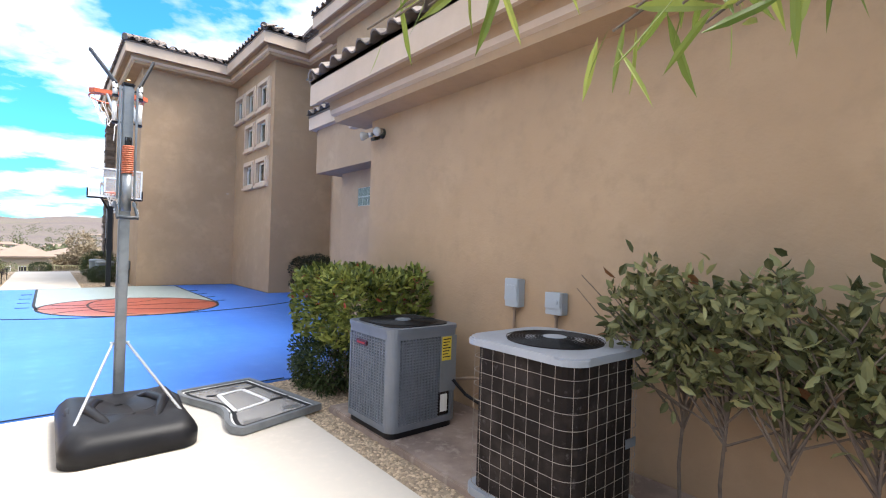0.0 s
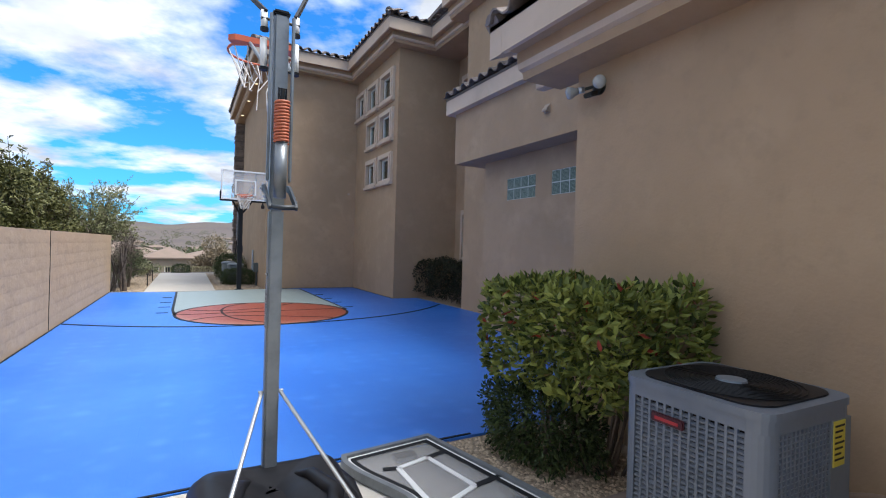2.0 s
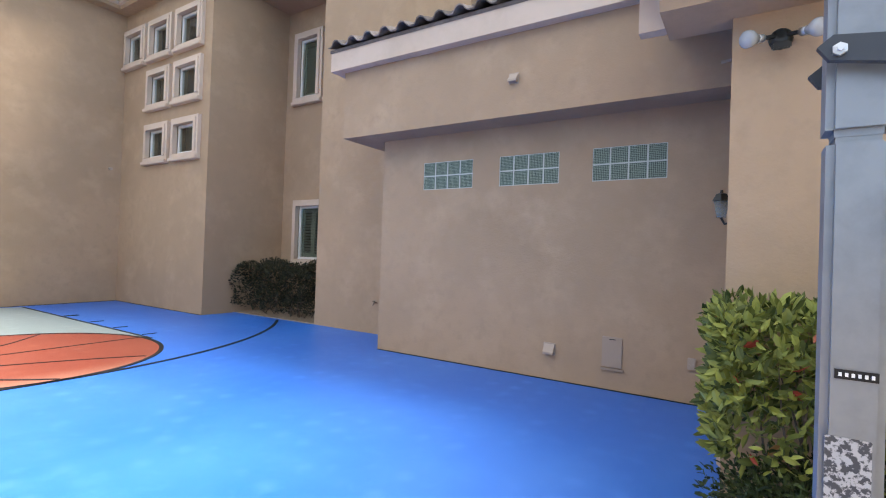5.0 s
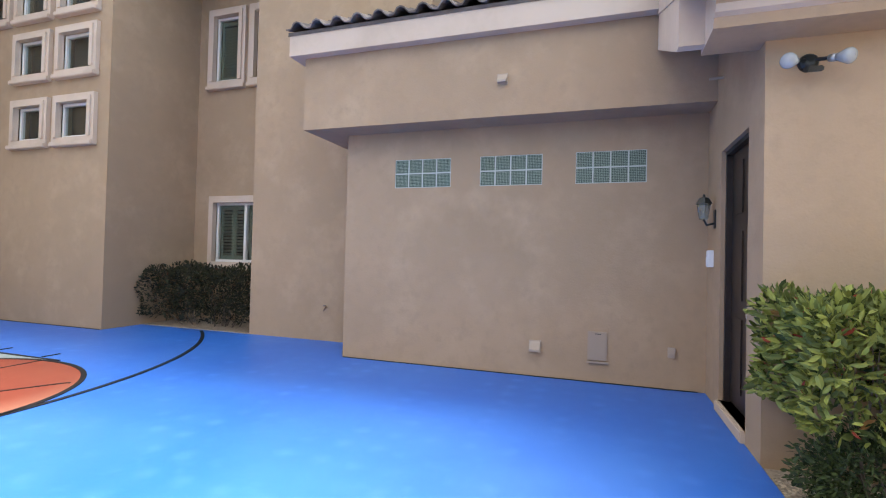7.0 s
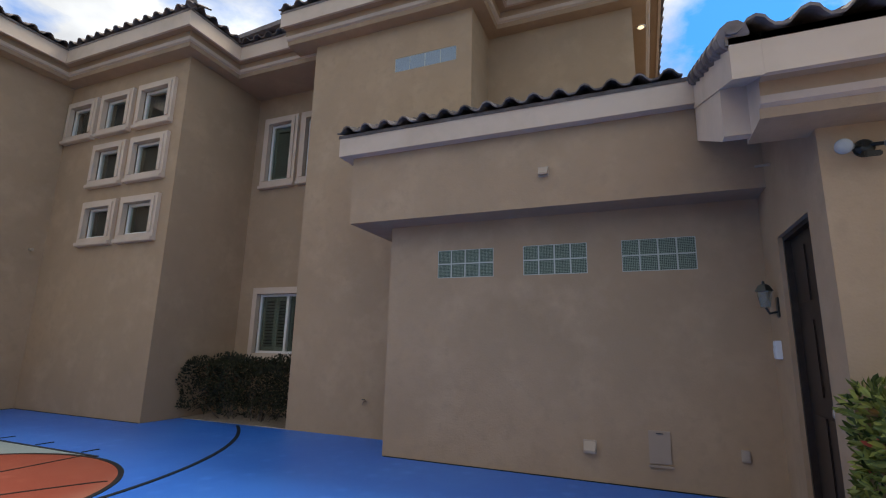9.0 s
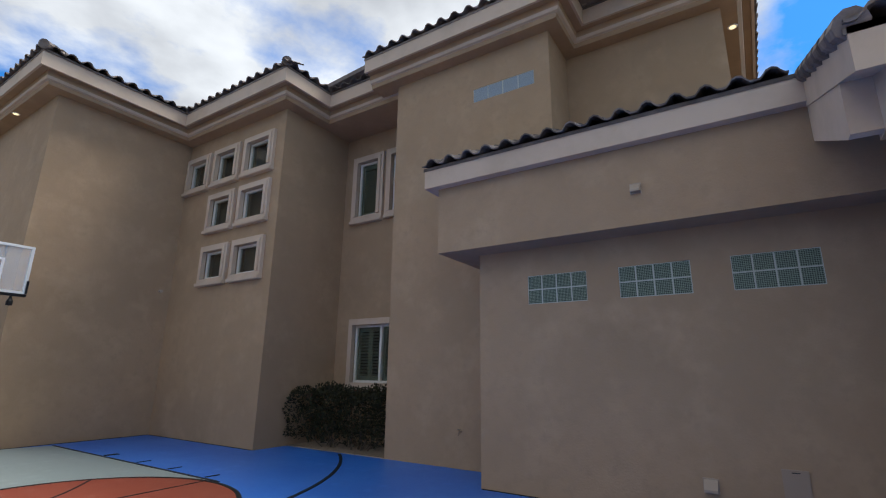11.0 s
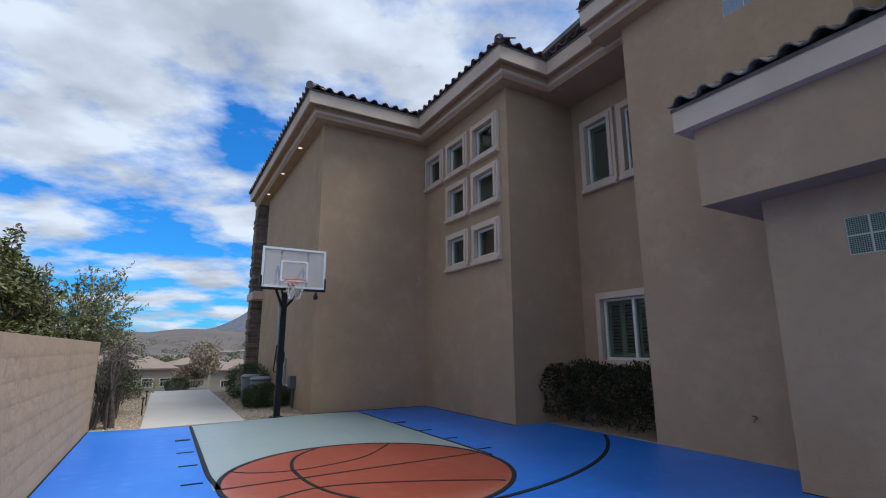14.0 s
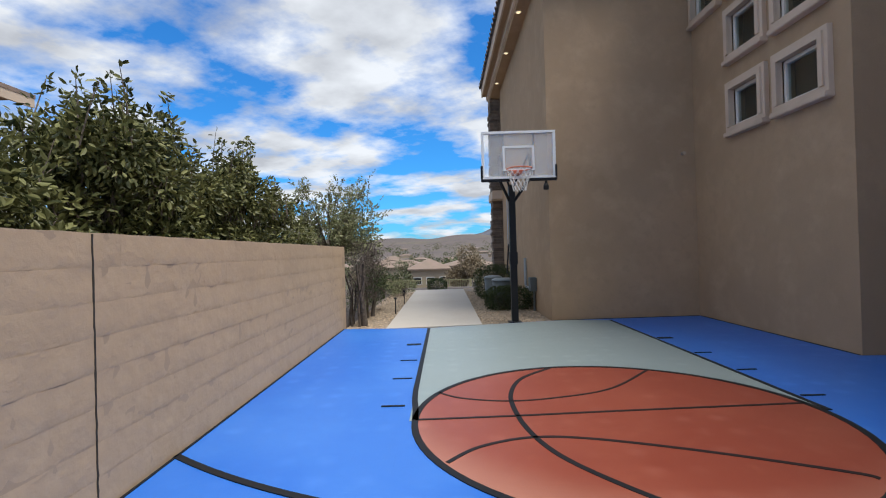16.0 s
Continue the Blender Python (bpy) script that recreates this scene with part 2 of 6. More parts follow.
LEAF_HEDGE = leaf_material("hedge leaf", (0.03, 0.05, 0.012), (0.31, 0.335, 0.075), (0.30, 0.05, 0.03))
LEAF_LOW = leaf_material("low bush leaf", (0.014, 0.024, 0.009), (0.08, 0.11, 0.034))
LEAF_BIG = leaf_material("broad shrub leaf", (0.045, 0.055, 0.022), (0.25, 0.25, 0.11), (0.16, 0.07, 0.03))
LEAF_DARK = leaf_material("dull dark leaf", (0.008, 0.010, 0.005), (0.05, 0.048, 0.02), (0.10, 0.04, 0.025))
LEAF_TREE = leaf_material("laurel leaf", (0.014, 0.022, 0.006), (0.215, 0.215, 0.08))
LEAF_FINE = leaf_material("fine olive leaf", (0.10, 0.115, 0.045), (0.36, 0.36, 0.19))
LEAF_STRAP = leaf_material("long willow leaf", (0.10, 0.15, 0.025), (0.30, 0.34, 0.08))
LEAF_DRY = leaf_material("dry desert foliage", (0.16, 0.125, 0.08), (0.30, 0.235, 0.15))
LEAF_FAR = leaf_material("far green foliage", (0.075, 0.09, 0.042), (0.155, 0.155, 0.08))


def court_material(name, colour, light, sheen=0.6):
    """Plastic sport tile: fine open grid, a faint seam every 0.3 m, scuffed gloss, painted tile highlights."""
    m = material(name, colour, 0.44, spots=[(0.55, light, 0.42, 0.8), (5.0, light, 0.56, 0.85)], spec=sheen)
    nt, nl = m.node_tree.nodes, m.node_tree.links
    b = nt["Principled BSDF"]
    geo = nt.new("ShaderNodeNewGeometry")
    last = None
    for scale, strength in ((70.0, 0.22), (3.28, 0.35)):
        vm = nt.new("ShaderNodeVectorMath"); vm.operation = "SCALE"; vm.inputs["Scale"].default_value = scale
        nl.new(geo.outputs["Position"], vm.inputs[0])
        fr = nt.new("ShaderNodeVectorMath"); fr.operation = "FRACTION"
        nl.new(vm.outputs[0], fr.inputs[0])
        sp = nt.new("ShaderNodeSeparateXYZ")
        nl.new(fr.outputs[0], sp.inputs[0])
        tops = []
        for axis in (0, 1):
            c = nt.new("ShaderNodeMath"); c.operation = "GREATER_THAN"
            c.inputs[1].default_value = 0.3 if scale > 10 else 0.03
            nl.new(sp.outputs[axis], c.inputs[0])
            tops.append(c.outputs[0])
        mu = nt.new("ShaderNodeMath"); mu.operation = "MINIMUM"
        nl.new(tops[0], mu.inputs[0]); nl.new(tops[1], mu.inputs[1])
        k = nt.new("ShaderNodeBump")
        k.inputs["Strength"].default_value = strength
        k.inputs["Distance"].default_value = 0.003
        nl.new(mu.outputs[0], k.inputs["Height"])
        if last:
            nl.new(last, k.inputs["Normal"])
        last = k.outputs[0]
    nl.new(last, b.inputs["Normal"])
    # paler middle on each tile: its gloss highlight put into the colour
    old = b.inputs["Base Color"].links[0].from_socket
    vm = nt.new("ShaderNodeVectorMath"); vm.operation = "SCALE"; vm.inputs["Scale"].default_value = 3.28
    nl.new(geo.outputs["Position"], vm.inputs[0])
    fr = nt.new("ShaderNodeVectorMath"); fr.operation = "FRACTION"
    nl.new(vm.outputs[0], fr.inputs[0])
    flat = nt.new("ShaderNodeVectorMath"); flat.operation = "MULTIPLY"; flat.inputs[1].default_value = (1, 1, 0)
    nl.new(fr.outputs[0], flat.inputs[0])
    ds = nt.new("ShaderNodeVectorMath"); ds.operation = "DISTANCE"; ds.inputs[1].default_value = (0.5, 0.5, 0)
    nl.new(flat.outputs[0], ds.inputs[0])
    rg = nt.new("ShaderNodeMapRange")
    rg.inputs[1].default_value, rg.inputs[2].default_value, rg.inputs[3].default_value, rg.inputs[4].default_value = 0.08, 0.33, 0.5, 0.0
    nl.new(ds.outputs["Value"], rg.inputs[0])
    ns = nt.new("ShaderNodeTexNoise"); ns.inputs["Scale"].default_value = 1.4; ns.inputs["Detail"].default_value = 4
    nl.new(geo.outputs["Position"], ns.inputs["Vector"])
    rn = nt.new("ShaderNodeMapRange")
    rn.inputs[1].default_value, rn.inputs[2].default_value = 0.45, 0.7
    nl.new(ns.outputs[0], rn.inputs[0])
    mul = nt.new("ShaderNodeMath"); mul.operation = "MULTIPLY"
    nl.new(rg.outputs[0], mul.inputs[0]); nl.new(rn.outputs[0], mul.inputs[1])
    mx = nt.new("ShaderNodeMix"); mx.data_type = "RGBA"
    nl.new(mul.outputs[0], mx.inputs["Factor"])
    nl.new(old, mx.inputs["A"])
    mx.inputs["B"].default_value = (*[min(1.0, c * 1.15 + 0.035) for c in light], 1)
    nl.new(mx.outputs["Result"], b.inputs["Base Color"])
    return m


BLUE = court_material("blue sport tile", (0.012, 0.132, 0.56), (0.04, 0.19, 0.63), 0.9)
KEYGREY = court_material("grey green sport tile", (0.235, 0.285, 0.285), (0.26, 0.31, 0.31))
BALL = court_material("brick red sport tile", (0.235, 0.044, 0.022), (0.31, 0.078, 0.042))


def painted_fade(mat, second, centre, r0, r1, most):
    """The paler rim painted on one side of the ball."""
    nt, nl = mat.node_tree.nodes, mat.node_tree.links
    b = nt["Principled BSDF"]
    old = b.inputs["Base Color"].links[0].from_socket
    geo = nt.new("ShaderNodeNewGeometry")
    flat = nt.new("ShaderNodeVectorMath"); flat.operation = "MULTIPLY"; flat.inputs[1].default_value = (1, 1, 0)
    nl.new(geo.outputs["Position"], flat.inputs[0])
    ds = nt.new("ShaderNodeVectorMath"); ds.operation = "DISTANCE"; ds.inputs[1].default_value = (*centre, 0)
    nl.new(flat.outputs[0], ds.inputs[0])
    rg = nt.new("ShaderNodeMapRange"); rg.interpolation_type = "SMOOTHSTEP"
    rg.inputs[1].default_value, rg.inputs[2].default_value, rg.inputs[3].default_value, rg.inputs[4].default_value = r0, r1, 0.0, most
    nl.new(ds.outputs["Value"], rg.inputs[0])
    mx = nt.new("ShaderNodeMix"); mx.data_type = "RGBA"
    nl.new(rg.outputs[0], mx.inputs["Factor"])
    nl.new(old, mx.inputs["A"])
    mx.inputs["B"].default_value = (*second, 1)
    nl.new(mx.outputs["Result"], b.inputs["Base Color"])


painted_fade(BALL, (0.62, 0.36, 0.25), (2.05, 13.0), 1.75, 2.4, 0.36)


def glass_material(name, tint, alpha):
    m = bpy.data.materials.new(name)
    m.use_nodes = True
    nt, nl = m.node_tree.nodes, m.node_tree.links
    b = nt["Principled BSDF"]
    b.inputs["Base Color"].default_value = (*tint, 1)
    b.inputs["Roughness"].default_value = 0.12
    tp = nt.new("ShaderNodeBsdfTransparent")
    mx = nt.new("ShaderNodeMixShader")
    mx.inputs[0].default_value = alpha
    nl.new(tp.outputs[0], mx.inputs[1])
    nl.new(b.outputs[0], mx.inputs[2])
    nl.new(mx.outputs[0], nt["Material Output"].inputs[0])
    return m


def pane_material(name, tint):
    """Clear window glass: see-through, with a mirror reflection that grows at a slant."""
    m = bpy.data.materials.new(name)
    m.use_nodes = True
    nt, nl = m.node_tree.nodes, m.node_tree.links
    nt.remove(nt["Principled BSDF"])
    tp = nt.new("ShaderNodeBsdfTransparent")
    tp.inputs[0].default_value = (*tint, 1)
    gl = nt.new("ShaderNodeBsdfGlossy")
    gl.inputs["Roughness"].default_value = 0.02
    lw = nt.new("ShaderNodeLayerWeight")
    pw = nt.new("ShaderNodeMath"); pw.operation = "POWER"; pw.inputs[1].default_value = 4.0
    nl.new(lw.outputs["Facing"], pw.inputs[0])
    rg = nt.new("ShaderNodeMapRange")
    rg.inputs[3].default_value, rg.inputs[4].default_value = 0.05, 0.7
    nl.new(pw.outputs[0], rg.inputs[0])
    mx = nt.new("ShaderNodeMixShader")
    nl.new(rg.outputs[0], mx.inputs[0])
    nl.new(tp.outputs[0], mx.inputs[1])
    nl.new(gl.outputs[0], mx.inputs[2])
    nl.new(mx.outputs[0], nt["Material Output"].inputs[0])
    return m


PANE = pane_material("window pane", (0.84, 0.88, 0.86))
ACRYLIC = glass_material("scuffed clear acrylic", (0.9, 0.9, 0.9), 0.24)
SMOKED = glass_material("smoked acrylic", (0.42, 0.42, 0.43), 0.42)
CLEARLAMP = glass_material("clear lamp glass", (0.20, 0.25, 0.24), 0.5)


# ---- mesh helpers ----
def mesh_of(bm, name, mat, smooth=False):
    me = bpy.data.meshes.new(name)
    bmesh.ops.recalc_face_normals(bm, faces=bm.faces)
    bm.to_mesh(me)
    bm.free()
    me.materials.append(mat)
    if smooth:
        for p in me.polygons:
            p.use_smooth = True
    return me


def part(name, bm, mat, parent, label="", smooth=False):
    ob = new(name, mesh_of(bm, name, mat, smooth))
    ob.parent = parent
    if parent is not None:
        ob.matrix_parent_inverse = parent.matrix_basis.inverted()
    if label:
        ob["label"] = label
    return ob


def thing(name, at, label, category, group="", kind=""):
    ob = new(name)
    ob.empty_display_size = 0.1
    ob.location = at
    return tagged(ob, label, category, group, kind)


def solid(name, bm, mat, label, category, kind="structure", group="", smooth=False):
    return tagged(part(name, bm, mat, None, "", smooth), label, category, group, kind)


def BM():
    return bmesh.new()


def box(bm, x0, y0, z0, x1, y1, z1, m=None, bevel=0.0):
    vs = [bm.verts.new((x, y, z)) for z in (z0, z1) for x, y in ((x0, y0), (x1, y0), (x1, y1), (x0, y1))]
    fs = [bm.faces.new([vs[i] for i in f]) for f in ((3, 2, 1, 0), (4, 5, 6, 7), (0, 1, 5, 4), (1, 2, 6, 5), (2, 3, 7, 6), (3, 0, 4, 7))]
    if bevel:
        es = list({e for f in fs for e in f.edges})
        out = bmesh.ops.bevel(bm, geom=es, offset=bevel, segments=2, affect="EDGES", clamp_overlap=True)
        vs = list({v for f in out["faces"] for v in f.verts} | {v for v in vs if v.is_valid})
    if m is not None:
        bmesh.ops.transform(bm, matrix=m, verts=vs)
    return bm


def prism(bm, outline, axis, a, b):
    """Extrudes a closed 2D outline along an axis: x takes (y, z), y takes (x, z), z takes (x, y)."""
    def at(p, s):
        return {"x": (s, p[0], p[1]), "y": (p[0], s, p[1]), "z": (p[0], p[1], s)}[axis]
    lo = [bm.verts.new(at(p, a)) for p in outline]
    hi = [bm.verts.new(at(p, b)) for p in outline]
    bm.faces.new(lo[::-1])
    bm.faces.new(hi)
    n = len(outline)
    for i in range(n):
        bm.faces.new((lo[i], lo[(i + 1) % n], hi[(i + 1) % n], hi[i]))
    return bm


def tube(bm, pts, radii, sides=8, square=False):
    """A swept tube through points, with one radius a point (or one for all)."""
    pts = [Vector(p) for p in pts]
    if not hasattr(radii, "__len__"):
        radii = [radii] * len(pts)
    rings = []
    for i, p in enumerate(pts):
        d = (pts[min(i + 1, len(pts) - 1)] - pts[max(i - 1, 0)]).normalized()
        u = d.orthogonal().normalized() if abs(d.z) > 0.95 else d.cross(Vector((0, 0, 1))).normalized()
        if abs(d.z) > 0.95:
            u = (Vector((1, 0, 0)) - d * d.x).normalized()
        v = d.cross(u)
        off = math.pi / sides if square else 0
        rings.append([bm.verts.new(p + radii[i] * (u * math.cos(off + 2 * math.pi * k / sides) + v * math.sin(off + 2 * math.pi * k / sides))) for k in range(sides)])
    for r0, r1 in zip(rings, rings[1:]):
        for k in range(sides):
            bm.faces.new((r0[k], r0[(k + 1) % sides], r1[(k + 1) % sides], r1[k]))
    bm.faces.new(rings[0][::-1])
    bm.faces.new(rings[-1])
    return bm


def lathe(bm, profile, centre, sides=24, m=None):
    rings, vs = [], []
    for r, z in profile:
        ring = [bm.verts.new((centre[0] + r * math.cos(2 * math.pi * k / sides), centre[1] + r * math.sin(2 * math.pi * k / sides), centre[2] + z)) for k in range(sides)]
        rings.append(ring)
        vs += ring
    for r0, r1 in zip(rings, rings[1:]):
        for k in range(sides):
            bm.faces.new((r0[k], r0[(k + 1) % sides], r1[(k + 1) % sides], r1[k]))
    bm.faces.new(rings[0][::-1])
    bm.faces.new(rings[-1])
    if m is not None:
        bmesh.ops.transform(bm, matrix=m, verts=vs)
    return bm


def ribbon(bm, pts, width, z0, z1):
    """A flat strip of a width along plan points."""
    pts = [Vector((p[0], p[1])) for p in pts]
    left, right = [], []
    for i, p in enumerate(pts):
        d = (pts[min(i + 1, len(pts) - 1)] - pts[max(i - 1, 0)]).normalized()
        n = Vector((-d.y, d.x)) * width / 2
        left.append(p + n)
        right.append(p - n)
    for (a, b, c, d) in zip(left, left[1:], right[1:], right):
        prism(bm, [tuple(a), tuple(b), tuple(c), tuple(d)], "z", z0, z1)
    return bm


def panel(bm, u0, u1, z0, z1, holes, put):
    """A wall's cells round its holes (u0, u1, z0, z1), each cell given to put(u0, u1, z0, z1)."""
    us = sorted({u0, u1, *[h[0] for h in holes], *[h[1] for h in holes]})
    for a, b in zip(us, us[1:]):
        inside = sorted((h[2], h[3]) for h in holes if h[0] <= a + 1e-6 and h[1] >= b - 1e-6)
        z = z0
        for lo, hi in inside:
            if lo > z + 1e-6:
                put(a, b, z, lo)
            z = hi
        if z1 > z + 1e-6:
            put(a, b, z, z1)


def wall_x(name, x, y0, y1, z0, z1, label, holes=(), thick=0.2):
    bm = BM()
    panel(bm, y0, y1, z0, z1, list(holes), lambda a, b, c, d: box(bm, x, a, c, x + thick, b, d))
    bmesh.ops.remove_doubles(bm, verts=bm.verts, dist=1e-5)
    return solid(name, bm, STUCCO, label, "wall")


def wall_y(name, y, x0, x1, z0, z1, label, holes=(), thick=0.2):
    bm = BM()
    panel(bm, x0, x1, z0, z1, list(holes), lambda a, b, c, d: box(bm, a, y, c, b, y + thick, d))
    bmesh.ops.remove_doubles(bm, verts=bm.verts, dist=1e-5)
    return solid(name, bm, STUCCO, label, "wall")


def leaves(name, spots, mat, parent, rng, length=(0.05, 0.08), width=0.42, droop=0.3, label="", fold=0.25):
    """Many leaves in one mesh: spots is an array of place and outward direction; each leaf is a folded pointed blade."""
    pos, out = spots
    n = len(pos)
    d = out + rng.normal(0, 0.65, (n, 3))
    d[:, 2] -= droop * rng.random(n)
    d /= np.linalg.norm(d, axis=1)[:, None] + 1e-9
    s = rng.normal(0, 1, (n, 3))
    s -= d * (s * d).sum(1)[:, None]
    s /= np.linalg.norm(s, axis=1)[:, None] + 1e-9
    up = np.cross(d, s)
    L = rng.uniform(length[0], length[1], n)[:, None]
    W = L * width * rng.uniform(0.8, 1.2, n)[:, None] / 2
    F = W * fold
    shape = [(0.0, 0, 0), (0.3, 0.85, 1), (0.68, 0.8, 1), (1.0, 0, -1.0), (0.68, -0.8, 1), (0.3, -0.85, 1), (0.32, 0, 0), (0.7, 0, -0.2)]
    verts = np.stack([pos + d * L * a + s * W * b + up * F * c for a, b, c in shape], 1).reshape(-1, 3)
    faces = [(0, 6, 1), (1, 6, 7, 2), (2, 7, 3), (0, 5, 6), (5, 4, 7, 6), (4, 3, 7)]
    allf = [tuple(8 * i + k for k in f) for i in range(n) for f in faces]
    me = bpy.data.meshes.new(name)
    me.from_pydata(verts.tolist(), [], allf)
    me.materials.append(mat)
    ob = new(name, me)
    ob.parent = parent
    if parent is not None:
        ob.matrix_parent_inverse = parent.matrix_basis.inverted()
    if label:
        ob["label"] = label
    return ob


def shell_spots(rng, n, centre, half, power=3.0, inner=0.75, lump=0.12):
    """Spots near the surface of a rounded block, uneven, with their outward directions."""
    d = rng.normal(0, 1, (n, 3))
    d /= np.linalg.norm(d, axis=1)[:, None]
    r = 1.0 / (np.abs(d) ** power).sum(1) ** (1 / power)
    lumpy = 1 + lump * np.sin(7 * d[:, 0] + 3 * d[:, 2] + centre[1]) * np.cos(6 * d[:, 1] + 2 * d[:, 2] + centre[0])
    r = r * lumpy * rng.uniform(inner, 1.0, n) ** 0.6
    p = d * r[:, None] * np.array(half) + np.array(centre)
    o = d / np.array(half)
    o /= np.linalg.norm(o, axis=1)[:, None]
    return p, o


def crown_spots(rng, n, blobs, inner=0.55):
    ps, os_ = [], []
    tot = sum(b[3] ** 2 for b in blobs)
    for x, y, z, r in blobs:
        k = max(8, int(n * r * r / tot))
        p, o = shell_spots(rng, k, (x, y, z), (r, r, r * 0.85), 2.0, inner, 0.2)
        ps.append(p)
        os_.append(o)
    return np.concatenate(ps), np.concatenate(os_)


def limbs(bm, rng, base, tips, r0, kink=0.08):
    """Tapered limbs from a base to each tip."""
    for tip in tips:
        a, b = Vector(base), Vector(tip)
        pts = [a.lerp(b, k / 4) + Vector(rng.normal(0, kink, 3)) * (0.0 if k in (0, 4) else 1.0) for k in range(5)]
        tube(bm, pts, [r0, r0 * 0.75, r0 * 0.55, r0 * 0.38, r0 * 0.15], 6)
    return bm


def block_spots(rng, n, centre, half, lump=0.05, depth=0.10):
    """Spots in the outer skin of a clipped block: top and four upright faces, with soft corners."""
    hx, hy, hz = half
    areas = np.array([hx * hy, hx * hz, hx * hz, hy * hz, hy * hz])
    face = rng.choice(5, n, p=areas / areas.sum())
    u = rng.uniform(-1, 1, (n, 3))
    o = np.zeros((n, 3))
    for k, (ax, s) in enumerate(((2, 1), (1, -1), (1, 1), (0, -1), (0, 1))):
        m = face == k
        u[m, ax] = s * (1 - depth * rng.random(m.sum()) ** 1.5 / half[ax])
        o[m, ax] = s
    r = (np.abs(u) ** 9).sum(1) ** (1 / 9)
    u = u / np.maximum(r, 1.0)[:, None]
    p = u * np.array(half)
    wob = lump * np.sin(5.1 * p[:, 0] + 1.3 * centre[1]) * np.cos(4.3 * p[:, 1] + centre[0]) + lump * 0.6 * np.sin(11 * (p[:, 0] + p[:, 1] + p[:, 2]))
    p = p + o * wob[:, None] + np.array(centre)
    o = o + np.array((0, 0, 0.5))
    return p, o / np.linalg.norm(o, axis=1)[:, None]

# ---- ground ----
def ground_height(x, y):
    fall = min(max((y - 27.6) / 32, 0), 1)
    fall = fall * fall * (3 - 2 * fall)
    h = -0.06 - 4.2 * fall
    far = min(max((y - 350) / 2300, 0), 1)
    h -= 6 * min(max((y - 80) / 250, 0), 1)
    ridge = 99 + 6 * math.sin(x / 150 + 0.5) + 4 * math.sin(x / 61)
    h += ridge * far ** 1.6
    if y > 300:
        h += far * 9 * noise.noise(Vector((x / 130, y / 130, 0)))
    return h


bm = BM()
ys = [-40, -20, -8, 0, 10, 20, 27, 30, 34, 38, 43, 48, 54, 60, 68, 76, 90, 110, 140, 180, 230, 290, 350, 420, 500, 600, 720, 860, 1000, 1200, 1400, 1650, 1900, 2200, 2500, 2700, 3200, 4000]
xs_half = [0, 3, 6, 10, 16, 24, 35, 50, 70, 100, 140, 190, 250, 320, 400, 490, 590, 700, 820, 960, 1120, 1300, 1550, 1900, 2400, 3200]
xs = [-v for v in xs_half[:0:-1]] + xs_half
rows = [[bm.verts.new((x, y, ground_height(x, y))) for x in xs] for y in ys]
for r0, r1 in zip(rows, rows[1:]):
    for a, b, c, d in zip(r0, r0[1:], r1[1:], r1):
        bm.faces.new((a, b, c, d))
DESERT = material("dry desert land", (0.135, 0.105, 0.078), 0.95, spots=[(0.02, (0.075, 0.072, 0.045), 0.42, 0.6), (0.004, (0.085, 0.062, 0.064), 0.35, 0.55), (0.0011, (0.10, 0.078, 0.07), 0.45, 0.6), (0.15, (0.155, 0.132, 0.075), 0.5, 0.75)], bump=[(0.4, 0.3)])
solid("ground", bm, DESERT, "dry tan desert land falling away to distant hills", "ground", smooth=True)

# bare rocky mountain behind the valley, its blue grey a painted haze
bm = BM()
rows = []
for k, y in enumerate((2900, 3150, 3400, 3800)):
    row = []
    for i in range(-40, 61):
        x = i * 45
        top = 90 + 206 * math.exp(-((x - 620) / 300) ** 2) + 22 * noise.noise(Vector((x / 210, 3.1, 0))) + 9 * noise.noise(Vector((x / 60, y / 300, 0)))
        row.append(bm.verts.new((x, y, (-30, 0.55 * top, top, -30)[k])))
    rows.append(row)
for r0, r1 in zip(rows, rows[1:]):
    for a, b, c, d in zip(r0, r0[1:], r1[1:], r1):
        bm.faces.new((a, b, c, d))
ROCK = material("haze tinted mountain rock", (0.105, 0.105, 0.13), 0.95, spots=[(0.006, (0.075, 0.08, 0.105), 0.42, 0.62), (0.03, (0.13, 0.12, 0.13), 0.5, 0.7)], bump=[(0.02, 0.5)])
solid("backdrop", bm, ROCK, "bare mountain beyond the valley, painted with blue grey haze", "mountain", smooth=True)

# ---- driveway, court, path, beds ----
bm = BM()
prism(bm, [(-1.6, -14.0), (2.04, -14.0), (2.04, 4.80), (-1.6, 4.70)], "z", -0.2, -0.004)
solid("driveway", bm, CONC, "pale smooth concrete driveway slab beside the court", "pavement")
bm = BM()
prism(bm, [(-0.78, 17.60), (1.08, 17.80), (1.06, 27.0), (-0.78, 27.0)], "z", -0.2, -0.004)
solid("pavement", bm, CONC, "pale concrete path leading away from the court", "pavement")

court = thing("court", (1.84, 11, 0), "blue sport tile basketball court with painted markings", "sports court", kind="structure")
bm = BM()
prism(bm, [(-1.6, 4.712), (2.34, 4.822), (5.33, 4.822), (5.33, 9.385), (6.31, 9.385), (6.31, 14.38), (5.53, 14.38), (5.53, 18.17), (2.9, 18.1), (1.08, 17.72), (-0.0, 17.48), (-1.6, 17.66)], "z", -0.2, 0.0)
part("playing_surface", bm, BLUE, court, "blue perforated sport tiles")
KX0, KX1, CX, CY, CR = 0.05, 3.60, 1.82, 12.47, 1.72
bm = BM()
arc = [(CX + CR * math.cos(radians(a)), CY + CR * math.sin(radians(a))) for a in range(180, -1, -6)]
